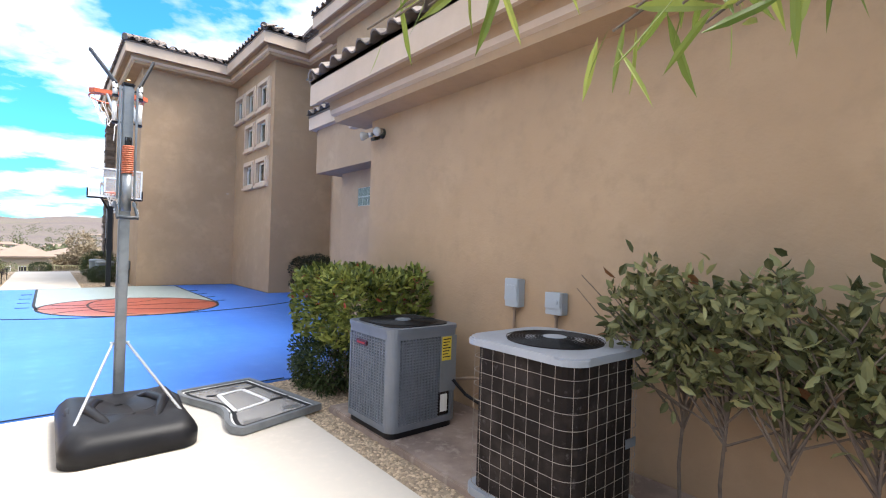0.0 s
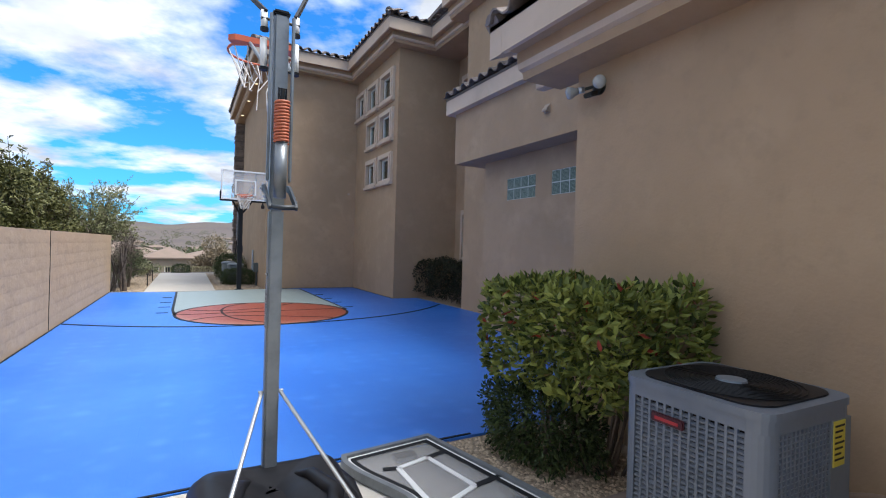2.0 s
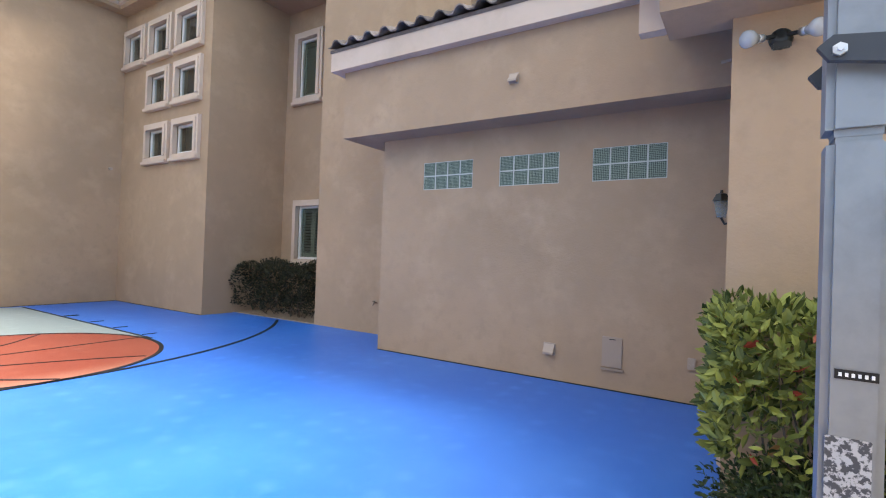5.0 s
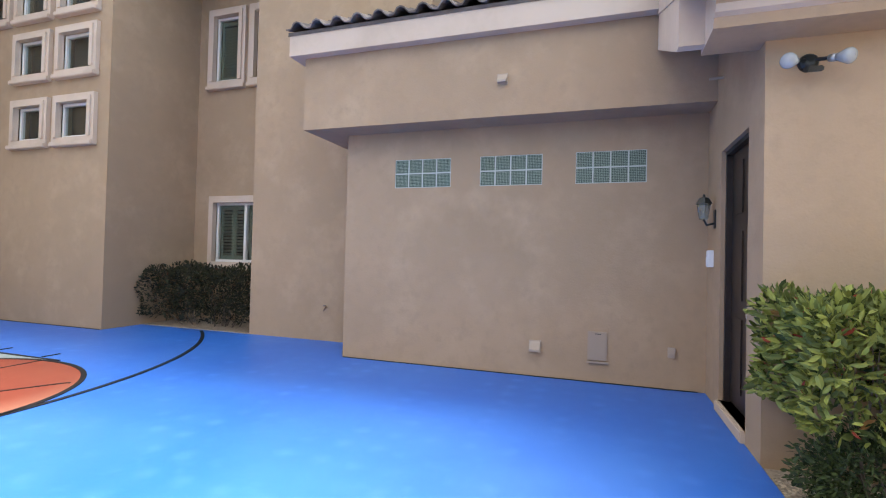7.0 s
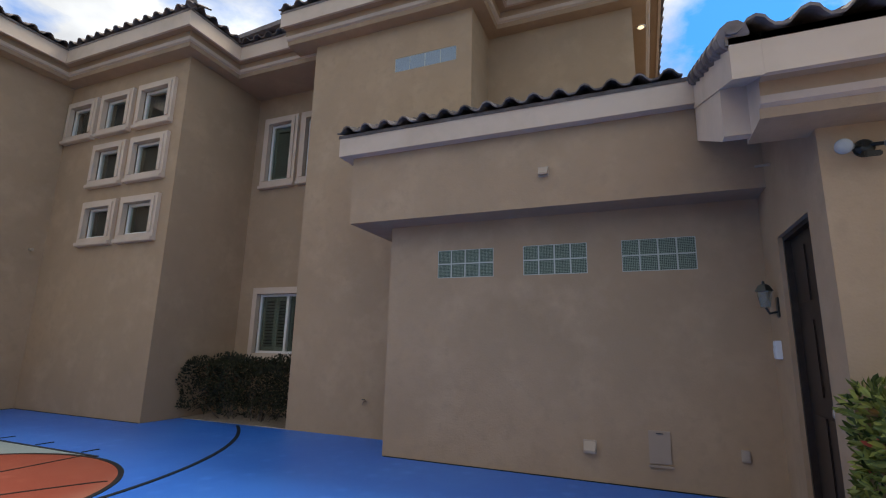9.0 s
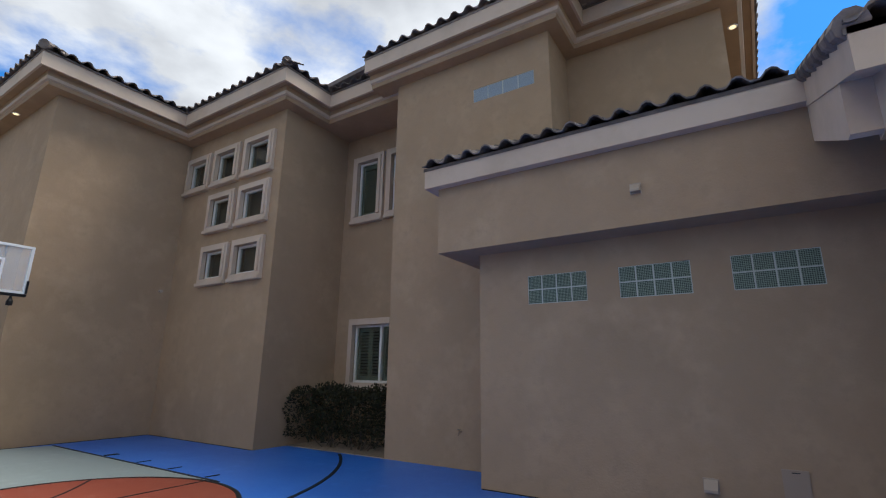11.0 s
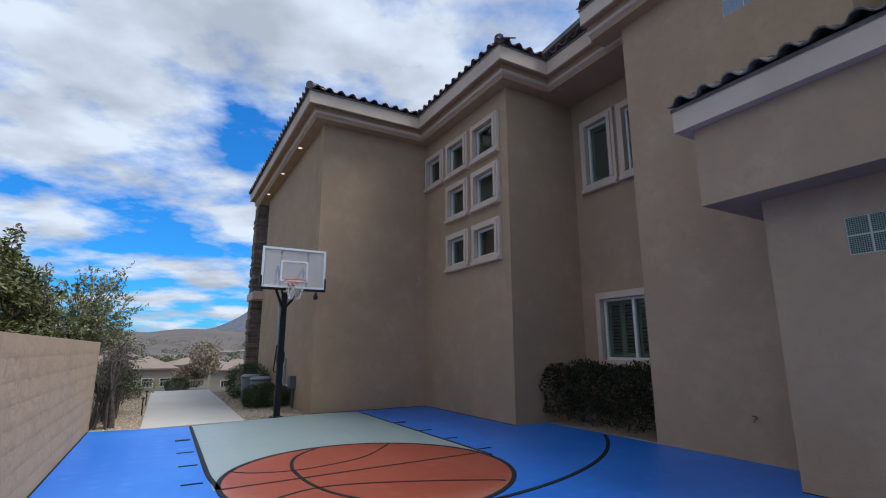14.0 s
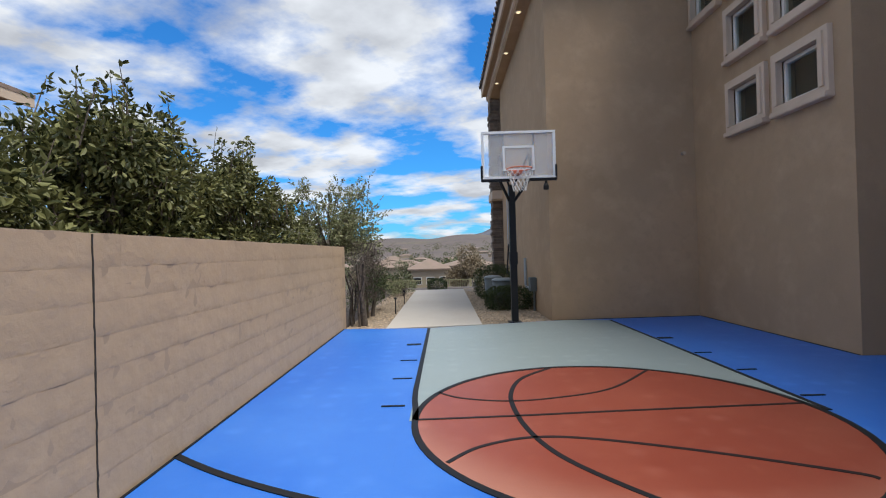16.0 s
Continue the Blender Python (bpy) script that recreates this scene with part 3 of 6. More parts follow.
prism(bm, [(KX1, CY), (KX1, 17.86), (2.9, 18.06), (1.08, 17.70), (KX0, 17.46)] + [(KX0, CY)] + arc + [(KX1, CY + 0.01)], "z", -0.05, 0.003)
part("key_area", bm, KEYGREY, court, "grey green painted key")
bm = BM()
prism(bm, [(CX + CR * math.cos(radians(a)), CY + CR * math.sin(radians(a))) for a in range(0, 360, 5)], "z", -0.05, 0.004)
part("ball_circle", bm, BALL, court, "brick red circle painted as a basketball")


def court_line(name, pts, width):
    return part(name, ribbon(BM(), pts, width, 0.0, 0.008), BLACK, court, "black painted line")


def smooth_curve(pts, steps=8):
    """A Catmull-Rom curve through plan points."""
    out = []
    q = [pts[0], *pts, pts[-1]]
    for a, b, c, d in zip(q, q[1:], q[2:], q[3:]):
        for k in range(steps):
            t = k / steps
            out.append(tuple(0.5 * (2 * b[i] + (c[i] - a[i]) * t + (2 * a[i] - 5 * b[i] + 4 * c[i] - d[i]) * t * t + (3 * b[i] - a[i] - 3 * c[i] + d[i]) * t ** 3) for i in (0, 1)))
    return out + [pts[-1]]


court_line("circle_line", [(CX + CR * math.cos(radians(a)), CY + CR * math.sin(radians(a))) for a in range(0, 361, 5)], 0.055)
court_line("key_line", [(KX0 + 0.05, CY + 0.02), (KX0 + 0.04, CY + 0.25), (KX0 + 0.01, CY + 0.6), (KX0, CY + 0.9), (KX0, 17.46)], 0.055)
court_line("key_line", [(KX1, CY), (KX1, 17.86)], 0.045)
court_line("seam_line", smooth_curve([(1.62, 14.17), (1.2, 13.72), (1.0, 13.13), (0.98, 12.5), (1.05, 12.0), (1.2, 11.6), (1.52, 11.14), (1.85, 10.8)]), 0.045)
court_line("seam_line", smooth_curve([(0.1, 12.49), (0.9, 12.52), (1.89, 12.58), (3.55, 12.66)]), 0.035)
court_line("seam_line", smooth_curve([(0.28, 13.28), (0.5, 13.07), (0.9, 12.94), (1.35, 12.98), (2.01, 13.24), (2.66, 13.92)]), 0.03)
court_line("seam_line", smooth_curve([(0.37, 11.64), (0.61, 11.89), (1.01, 12.04), (1.46, 11.98), (2.15, 11.71), (2.84, 11.36), (2.94, 11.27)]), 0.035)
AR, AY = 5.70, 16.44
court_line("three_point_line", [(CX + AR * math.cos(radians(a)), AY + AR * math.sin(radians(a))) for a in np.arange(233.2, 321.0, 1.5)], 0.055)
for x0, x1 in ((-0.24, -0.02), (3.66, 3.88)):
    for i, y in enumerate((15.88, 14.78, 13.86, 12.88)):
        court_line("lane_mark", [(x0, y), (x1, y)], 0.10 if i == 0 else 0.03)
court_line("edge_line", [(-1.58, 4.735), (2.34, 4.845)], 0.02)
court_line("edge_line", [(-1.585, 4.8), (-1.585, 17.6)], 0.018)
court_line("edge_line", [(5.318, 4.9), (5.318, 9.37)], 0.018)
court_line("edge_line", [(5.515, 14.4), (5.515, 18.1)], 0.014)
court_line("edge_line", [(2.55, 18.03), (5.5, 18.15)], 0.02)

bm = BM()
box(bm, 2.28, -1.2, -0.1, 3.36, 3.62, 0.035, bevel=0.012)
solid("pavement", bm, PADC, "stained brown concrete pad under the condensers", "pavement")
bm = BM()
box(bm, 2.04, -14, -0.2, 3.36, 4.82, -0.02)
solid("ground", bm, DIRT, "tan gravel bed along the stucco wall", "ground")
bm = BM()
box(bm, 6.31, 11.83, -0.2, 7.51, 14.38, 0.012)
solid("ground", bm, DIRT, "tan gravel bed in the recess under the windows", "ground")
bm = BM()
box(bm, -1.6, 17.66, -0.2, -0.78, 27.4, -0.03)
solid("ground", bm, DIRT, "tan gravel strip beside the path", "ground")
bm = BM()
prism(bm, [(1.08, 17.72), (2.9, 18.1), (2.53, 18.37), (2.53, 27.6), (1.06, 27.6)], "z", -0.2, -0.03)
solid("ground", bm, DIRT, "tan gravel strip along the house", "ground")


def gravel(name, count, areas, size, label, z):
    """Loose pebbles in one mesh: squashed low octahedra with cut corners."""
    rng = np.random.default_rng(11 + count)
    base = np.array([(1, 0, 0), (0.5, 0.87, 0.1), (-0.5, 0.87, -0.1), (-1, 0, 0.1), (-0.5, -0.87, 0), (0.5, -0.87, 0.1), (0.1, 0.1, 0.8), (0, 0, -0.6)])
    tris = [(k, (k + 1) % 6, 6) for k in range(6)] + [((k + 1) % 6, k, 7) for k in range(6)]
    tot = sum((a[2] - a[0]) * (a[3] - a[1]) for a in areas)
    verts, faces = [], []
    for a in areas:
        for _ in range(int(count * (a[2] - a[0]) * (a[3] - a[1]) / tot)):
            s = rng.uniform(*size) * np.array([1, rng.uniform(0.6, 1), rng.uniform(0.5, 0.8)])
            c, d = math.cos(t := rng.uniform(0, 6.28)), math.sin(t)
            p = base * s * rng.uniform(0.85, 1.15, (8, 1))
            p = np.stack([p[:, 0] * c - p[:, 1] * d, p[:, 0] * d + p[:, 1] * c, p[:, 2]], 1)
            p += (rng.uniform(a[0], a[2]), rng.uniform(a[1], a[3]), z + s[2] * 0.3)
            o = len(verts)
            verts += p.tolist()
            faces += [tuple(o + i for i in f) for f in tris]
    me = bpy.data.meshes.new(name)
    me.from_pydata(verts, [], faces)
    me.materials.append(PEBBLE)
    return tagged(new(name, me), label, "gravel", kind="stuff")


gravel("gravel", 5200, [(2.06, 0.0, 2.27, 4.80), (2.27, 3.64, 3.2, 4.8)], (0.008, 0.02), "tan and brown gravel between driveway and pad", -0.02)
gravel("gravel", 5200, [(-1.55, 17.7, -0.8, 26), (1.1, 18.0, 2.5, 26), (6.35, 11.9, 7.0, 14.3)], (0.012, 0.032), "tan landscape gravel beside the path", -0.03)

# ---- house walls ----
BAYWIN = [(a, b, c, d) for a, b in ((14.665, 15.755), (15.91, 16.96)) for c, d in ((5.79, 6.77), (4.61, 5.58), (3.34, 4.28))] + [(17.09, 18.13, 5.79, 6.77)]


def opening(w, m=0.145):
    return (w[0] + m, w[1] - m, w[2] + m, w[3] - m)

GB = [(7.846, 8.644, 2.366, 2.750), (6.654, 7.450, 2.366, 2.750), (5.458, 6.256, 2.366, 2.750)]
UGB = (8.815, 10.02, 6.35, 6.625)
wall_x("wall_near", 3.36, -14, 4.82, -0.1, 3.2, "plain tan stucco side wall of the house")
wall_y("wall_door", 4.62, 3.56, 5.33, -0.1, 4.0, "tan stucco return wall with a dark side door", [(3.76, 4.71, 0.1, 2.55)])
wall_x("wall_garage", 5.33, 4.62, 9.385, -0.1, 3.13, "tan stucco garage wall with three glass block windows", GB)
wall_y("wall_garage_end", 9.185, 5.53, 6.31, -0.1, 3.13, "tan stucco end of the garage wall")
bm = BM()
box(bm, 4.912, 4.82, 3.13, 6.31, 9.844, 4.16)
solid("wall_beam", bm, STUCCO, "tan stucco overhanging beam above the garage wall", "wall")
wall_x("wall_tower", 6.31, 8.53, 11.83, -0.1, 7.36, "tall tan stucco wall with a strip of glass blocks", [UGB])
wall_y("wall_tower_end", 11.63, 6.51, 7.51, -0.1, 7.36, "tan stucco return of the tall wall")
wall_y("wall_tower_side", 8.53, 6.51, 7.28, 4.0, 7.36, "tan stucco upper return wall")
wall_x("wall_upper", 7.28, 5.95, 8.53, 3.8, 7.36, "tan stucco set back upper storey wall")
wall_y("wall_upper_end", 5.95, 7.48, 12, 3.8, 7.36, "tan stucco end of the upper storey")
LW = (12.05, 13.94, 1.09, 2.62)
UW1, UW2 = (13.12, 14.09, 4.92, 6.64), (12.06, 13.03, 4.92, 6.64)
wall_x("wall_recess", 7.51, 11.63, 14.38, -0.1, 7.22, "tan stucco recessed wall with trimmed windows", [opening(LW, 0.14), opening(UW1, 0.16), opening(UW2, 0.16)])
wall_y("wall_bay_side", 14.38, 5.73, 7.71, -0.1, 7.22, "tan stucco side of the window bay")
wall_x("wall_bay", 5.53, 14.38, 18.17, -0.1, 7.22, "tan stucco bay wall with seven small square windows", [opening(w) for w in BAYWIN])
wall_y("wall_house_end", 18.17, 2.53, 5.73, -0.1, 7.22, "large plain tan stucco end wall of the house")
wall_x("wall_house_side", 2.53, 18.37, 25.8, -0.1, 7.22, "tan stucco side wall facing the path")
for nm, args in (("wall_close_1", (12.0, -14, 0, 12.2, 26, 7.2)), ("wall_close_2", (2.73, 25.6, 0, 12, 25.8, 7.2)), ("wall_close_3", (3.56, -14, 0, 12, -13.8, 3.2)), ("wall_close_4", (6.51, 5.6, 3.2, 12, 5.7, 3.9))):
    solid(nm, box(BM(), *args), STUCCO, "plain tan stucco wall closing the house", "wall")

# ---- eaves, soffits and roofs ----
# Outlines run from the wall outwards: soffit, moulding step, cove, fascia.
def eave_profile(out, s, f0, f1):
    """Cross-section as (distance out from the wall, z): soffit s, moulding, shadow gap, fascia from f0 to f1."""
    h = f0 - s
    return [(-0.15, s), (out - 0.265, s + 0.004), (out - 0.245, s + 0.34 * h), (out - 0.20, s + 0.42 * h), (out - 0.185, s + 0.66 * h), (out - 0.18, f0 + 0.03), (out - 0.05, f0 + 0.035), (out - 0.045, f0), (out, f0), (out, f1), (-0.15, f1 + 0.02)]


def eave(name, corners, out, soffit, fas0, fas1, label):
    """Sweeps the profile along wall corners, mitred; the way out lies to the left of the walk."""
    bm = BM()
    pts = [Vector(c) for c in corners]
    prof = eave_profile(out, soffit, fas0, fas1)
    rings = []
    for i, p in enumerate(pts):
        d0 = (p - pts[i - 1]).normalized() if i else (pts[1] - p).normalized()
        d1 = (pts[i + 1] - p).normalized() if i < len(pts) - 1 else d0
        n0, n1 = Vector((-d0.y, d0.x)), Vector((-d1.y, d1.x))
        m = (n0 + n1) / (1 + n0.dot(n1))
        rings.append([bm.verts.new((p.x + m.x * d, p.y + m.y * d, z)) for d, z in prof])
    k = len(prof)
    for r0, r1 in zip(rings, rings[1:]):
        for j in range(k):
            f = bm.faces.new((r0[j], r0[(j + 1) % k], r1[(j + 1) % k], r1[j]))
            # soffit in stucco; groove faces take its darker tone for the gap's shade
            f.material_index = 1 if j in (0, 1, 4, 5) else 0
    bm.faces.new(rings[0][::-1])
    bm.faces.new(rings[-1])
    ob = solid(name, bm, TRIM, label, "trim")
    ob.data.materials.append(STUCCO)
    return ob


UPA = (0.55, 7.20, 7.44, 7.79)
UPB = (0.50, 7.30, 7.54, 7.88)
eave("ceiling_eave", [(3.36, -14), (3.36, 5.219)], 0.57, 3.07, 3.28, 3.58, "pale stucco eave with a coved moulding above the side wall")
bm = BM()
box(bm, 4.778, 5.40, 4.11, 6.31, 10.01, 4.43)
solid("trim_fascia", bm, TRIM, "pale stucco fascia along the garage roof", "trim")
bm = BM()
prism(bm, [(2.79, 3.27), (2.79, 3.58), (4.95, 4.44), (4.95, 4.12)], "y", 5.22, 5.41)
solid("trim_rake", bm, TRIM, "pale stucco sloping rake board at the roof end", "trim")
bm = BM()
prism(bm, [(3.34, 3.09), (3.44, 3.09), (4.90, 3.72), (4.90, 4.11), (3.34, 3.495)], "y", 4.822, 5.40)
solid("trim_box", bm, TRIM, "pale stucco boxed eave end above the side door", "trim")
eave("ceiling_eave", [(12, 5.95), (7.28, 5.95), (7.28, 8.53), (6.31, 8.53), (6.31, 12.36)], *UPB, "pale stucco eave of the tall wall and upper storey")
eave("ceiling_eave", [(6.82, 11.9), (6.82, 14.38), (5.53, 14.38), (5.53, 18.17), (2.53, 18.17), (2.53, 27.2)], *UPA, "pale stucco eave with a stepped moulding and small downlights")
bm = BM()
box(bm, 6.7, 11.84, 7.204, 7.505, 14.375, 7.24)
solid("ceiling_soffit", bm, STUCCO, "tan stucco soffit over the recess", "ceiling")


def tile_mesh():
    """One barrel roof tile with its pan, 0.30 wide and 0.42 long, thickness 18 mm, running up +y from the eave."""
    bm = BM()
    prof = [(0.0, 0.0), (0.03, -0.005), (0.07, 0.0), (0.10, 0.03), (0.125, 0.062), (0.175, 0.08), (0.225, 0.062), (0.25, 0.03), (0.285, 0.0), (0.315, -0.004)]
    low = [(x, z) for x, z in prof]
    for (xa, za), (xb, zb) in zip(low, low[1:]):
        vs = []
        for y in (0.0, 0.42):
            lift = 0.02 if y == 0 else 0.0
            for x, z in ((xa, za), (xb, zb)):
                vs.append(bm.verts.new((x, y, z + lift)))
                vs.append(bm.verts.new((x, y, z + lift + 0.02)))
        a0, a1, b0, b1, c0, c1, d0, d1 = vs
        bm.faces.new((a0, b0, d0, c0)); bm.faces.new((a1, c1, d1, b1)); bm.faces.new((a0, a1, b1, b0)); bm.faces.new((c0, d0, d1, c1))
    bmesh.ops.remove_doubles(bm, verts=bm.verts, dist=1e-5)
    return mesh_of(bm, "tile", TILE)


TILE_ME = tile_mesh()


def roof(name, p0, p1, inward, z, depth, label, courses=2, slab=True, trim0=0.0, trim1=0.0):
    """A sloped roof from the eave p0-p1 going up towards inward, with barrel tiles on its lowest courses.
    trim0 and trim1: how far each end moves per metre of depth (1 for a hip, -1 for a valley)."""
    a, b, n = Vector((*p0, z)), Vector((*p1, z)), Vector((*inward, 0)).normalized()
    along = (b - a).normalized()
    rise = Vector((0, 0, 0.4))
    bm = BM()
    top = [a, b, b + (n + rise) * depth - along * trim1 * depth, a + (n + rise) * depth + along * trim0 * depth]
    lo = [bm.verts.new(v - Vector((0, 0, 0.05))) for v in top]
    hi = [bm.verts.new(v) for v in top]
    bm.faces.new(lo[::-1]); bm.faces.new(hi)
    for i in range(4):
        bm.faces.new((lo[i], lo[(i + 1) % 4], hi[(i + 1) % 4], hi[i]))
    r = solid(name, bm, TILE, label, "roof")
    flip = along.cross(n).z < 0
    xa = along if not flip else -along
    start = a if not flip else b
    basis = Matrix((xa, (n + rise).normalized(), xa.cross((n + rise).normalized()))).transposed().to_4x4()
    L = (b - a).length
    k = 0
    for c in range(courses):
        off = c * 0.36
        t0, t1 = (trim0, trim1) if not flip else (trim1, trim0)
        u = t0 * off * 0.93
        while u < L - t1 * off * 0.93 - 0.15:
            o = bpy.data.objects.new("tile", TILE_ME)
            scene.collection.objects.link(o)
            o.parent = r
            jig = random.uniform(-0.006, 0.006)
            o.matrix_basis = Matrix.Translation(start + xa * (u + jig) + (n + rise).normalized() * (off - 0.05 + jig) + Vector((0, 0, 0.005 + 0.004 * c))) @ basis
            u += 0.30
    return r


roof("roof_near", (2.79, -6.0), (2.79, 5.43), (1, 0), 3.58, 5.2, "dark barrel tile roof over the side wall", courses=2, trim1=0.0)
roof("roof_garage", (4.77, 5.43), (4.77, 10.03), (1, 0), 4.43, 1.55, "dark barrel tile roof over the garage", courses=3)
roof("roof_tower", (5.80, 8.02), (5.80, 12.38), (1, 0), 7.88, 3.2, "dark barrel tile roof of the tall wall")
roof("roof_upper", (6.77, 5.44), (6.77, 8.02), (1, 0), 7.88, 3.0, "dark barrel tile roof of the upper storey", trim0=0.6)
roof("roof_upper_end", (12, 5.44), (6.77, 5.44), (0, 1), 7.88, 2.5, "dark barrel tile roof at the upper end", trim1=1.0)
roof("roof_recess", (6.25, 12.2), (6.25, 13.82), (1, 0), 7.79, 3.0, "dark barrel tile roof over the recess", trim1=-0.2)
roof("roof_bay_side", (4.97, 13.82), (6.3, 13.82), (0, 1), 7.79, 2.0, "dark barrel tile roof on the bay side", trim0=1.0, trim1=-1.0)
roof("roof_bay", (4.97, 13.82), (4.97, 17.6), (1, 0), 7.79, 2.0, "dark barrel tile roof over the window bay", trim0=1.0, trim1=-1.0)
roof("roof_house_end", (1.97, 17.6), (4.97, 17.6), (0, 1), 7.79, 3.5, "dark barrel tile roof over the end wall", trim0=1.0, trim1=-1.0)
roof("roof_house_side", (1.97, 17.6), (1.97, 27.25), (1, 0), 7.79, 3.5, "dark barrel tile roof along the path side", trim0=1.0)
solid("roof_core", box(BM(), 7.2, -14, 3.9, 12.3, 5.6, 4.0), TILE, "plain dark roof deck", "roof")
solid("roof_deck", prism(BM(), [(5.6, 6.0), (12.3, 6.0), (12.3, 26), (4.5, 26), (4.5, 19), (6.4, 17)], "z", 7.9, 8.0), TILE, "plain dark roof deck of the upper storey", "roof")


def hip_cap(at, inward, label="dark hip ridge tiles"):
    """A row of barrel caps up a hip, starting with a rounded end at the eave corner."""
    root = thing("hip_ridge", at, label, "ridge tile", kind="structure")
    d = Vector((inward[0], inward[1], 0.4 * math.sqrt(2) / 2 * 1.0)).normalized()
    for i in range(6):
        p = Vector(at) + d * (0.30 * i) + Vector((0, 0, 0.07))
        part("cap_tile", tube(BM(), [p - d * 0.04, p + d * 0.36], [0.105, 0.085], 10), TILE, root)


hip_cap((4.97, 13.82, 7.80), (0.707, 0.707))
hip_cap((1.97, 17.6, 7.80), (0.707, 0.707))
rake = thing("rake_tiles", (2.79, 5.38, 3.58), "dark barrel tiles stacked up the sloping roof end", "ridge tile", kind="structure")
for i in range(7):
    p = Vector((2.79 + 0.29 * i, 5.38, 3.60 + 0.116 * i))
    part("cap_tile", tube(BM(), [p, p + Vector((0.33, 0, 0.15))], [0.10, 0.085], 10), TILE, rake)


# ---- windows ----
def trimmed_window(name, w, x, kind):
    """A window in a wall facing -x: stucco surround, vinyl frame, glass, and shutters or a sliding sash behind."""
    y0, y1, z0, z1 = w
    root = thing(name, (x, (y0 + y1) / 2, z0), {"small": "small square window with a wide pale stucco surround", "tall": "tall window with pale surround and dark shutters", "wide": "wide sliding window with pale frame and shutters"}[kind], "window", "windows of the house", "structure")
    m = 0.145 if kind == "small" else 0.16 if kind == "tall" else 0.14
    bm = BM()
    d = 0.075
    for (a, b, c, e) in ((y0, y1, z0, z0 + m), (y0, y1, z1 - m, z1), (y0, y0 + m, z0 + m, z1 - m), (y1 - m, y1, z0 + m, z1 - m)):
        box(bm, x - d, a, c, x + 0.06, b, e)
    part("surround", bm, TRIM, root, "pale stucco surround")
    bm = BM()
    s = m * 0.45
    for (a, b, c, e) in ((y0 + s, y1 - s, z1 - m, z1 - s), (y0 + s, y0 + m, z0 + m, z1 - m), (y1 - m, y1 - s, z0 + m, z1 - m)):
        box(bm, x - d - 0.03, a, c, x - d + 0.005, b, e)
    part("inner_moulding", bm, TRIM, root)
    bm = BM()
    box(bm, x - d - 0.05, y0 - 0.01, z0 - 0.02, x + 0.01, y1 + 0.01, z0 + 0.06, bevel=0.012)
    part("window_sill", bm, TRIM, root)
    f = 0.05
    a0, a1, c0, c1 = y0 + m, y1 - m, z0 + m, z1 - m
    bm = BM()
    for (a, b, c, e) in ((a0, a1, c0, c0 + f), (a0, a1, c1 - f, c1), (a0, a0 + f, c0 + f, c1 - f), (a1 - f, a1, c0 + f, c1 - f)):
        box(bm, x + 0.02, a, c, x + 0.09, b, e)
    if kind == "wide":
        mid = 13.04
        box(bm, x + 0.01, mid - 0.03, c0 + f, x + 0.09, mid + 0.03, c1 - f)
    part("window_frame", bm, VINYL, root, "white vinyl frame")
    bm = BM()
    box(bm, x + 0.05, a0 + f, c0 + f, x + 0.058, a1 - f, c1 - f)
    pane = part("pane", bm, PANE, root)
    pane.visible_shadow = False
    if kind != "small":
        spans = [(a0 + f, a1 - f)] if kind == "tall" else [(a0 + f, 12.62), (12.63, 13.01), (13.07, 13.40), (13.41, a1 - f)]
        for u0, u1 in spans:
            bm = BM()
            for a, b, c, e in ((u0, u0 + 0.055, c0 + f, c1 - f), (u1 - 0.055, u1, c0 + f, c1 - f), (u0 + 0.055, u1 - 0.055, c0 + f, c0 + f + 0.09), (u0 + 0.055, u1 - 0.055, c1 - f - 0.09, c1 - f)):
                box(bm, x + 0.105, a, c, x + 0.135, b, e)
            shut = part("shutter", bm, SHUTTER, root, "dark louvred shutter")
            bm = BM()
            z = c0 + f + 0.12
            while z < c1 - f - 0.10:
                box(bm, -0.032, u0 + 0.056, -0.004, 0.032, u1 - 0.056, 0.004, Matrix.Translation((x + 0.12, 0, z)) @ Matrix.Rotation(radians(38), 4, "Y"))
                z += 0.068
            part("louvre", bm, SHUTTER, shut)
    # dark sheet behind the glass, its colour standing in for the room's shade
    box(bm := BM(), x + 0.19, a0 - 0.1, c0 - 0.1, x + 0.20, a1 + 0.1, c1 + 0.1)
    part("shade", bm, ROOM, root, "dark sheet standing in for the unlit room")
    return root


for i, w in enumerate(BAYWIN):
    trimmed_window("window_%d" % (i + 1), w, 5.53, "small")
trimmed_window("window_8", UW1, 7.51, "tall")
trimmed_window("window_9", UW2, 7.51, "tall")
trimmed_window("window_10", LW, 7.51, "wide")


def block_window(name, w, x, cols, rows_, mat, label):
    y0, y1, z0, z1 = w
    root = thing(name, (x, (y0 + y1) / 2, z0), label, "glass block", "glass block windows", "structure")
    part("grout", box(BM(), x + 0.006, y0, z0, x + 0.1, y1, z1), GROUT, root, "pale grout")
    bw, bh = (y1 - y0) / cols, (z1 - z0) / rows_
    me = mesh_of(box(BM(), 0.0, -bw / 2 + 0.0042, -bh / 2 + 0.0042, 0.1, bw / 2 - 0.0042, bh / 2 - 0.0042, bevel=0.004), "glass_block", mat)
    for i in range(cols):
        for j in range(rows_):
            o = bpy.data.objects.new("glass_block", me)
            scene.collection.objects.link(o)
            o.parent = root
            o.matrix_parent_inverse = root.matrix_basis.inverted()
            o.location = (x + 0.004, y0 + bw * (i + 0.5), z0 + bh * (j + 0.5))


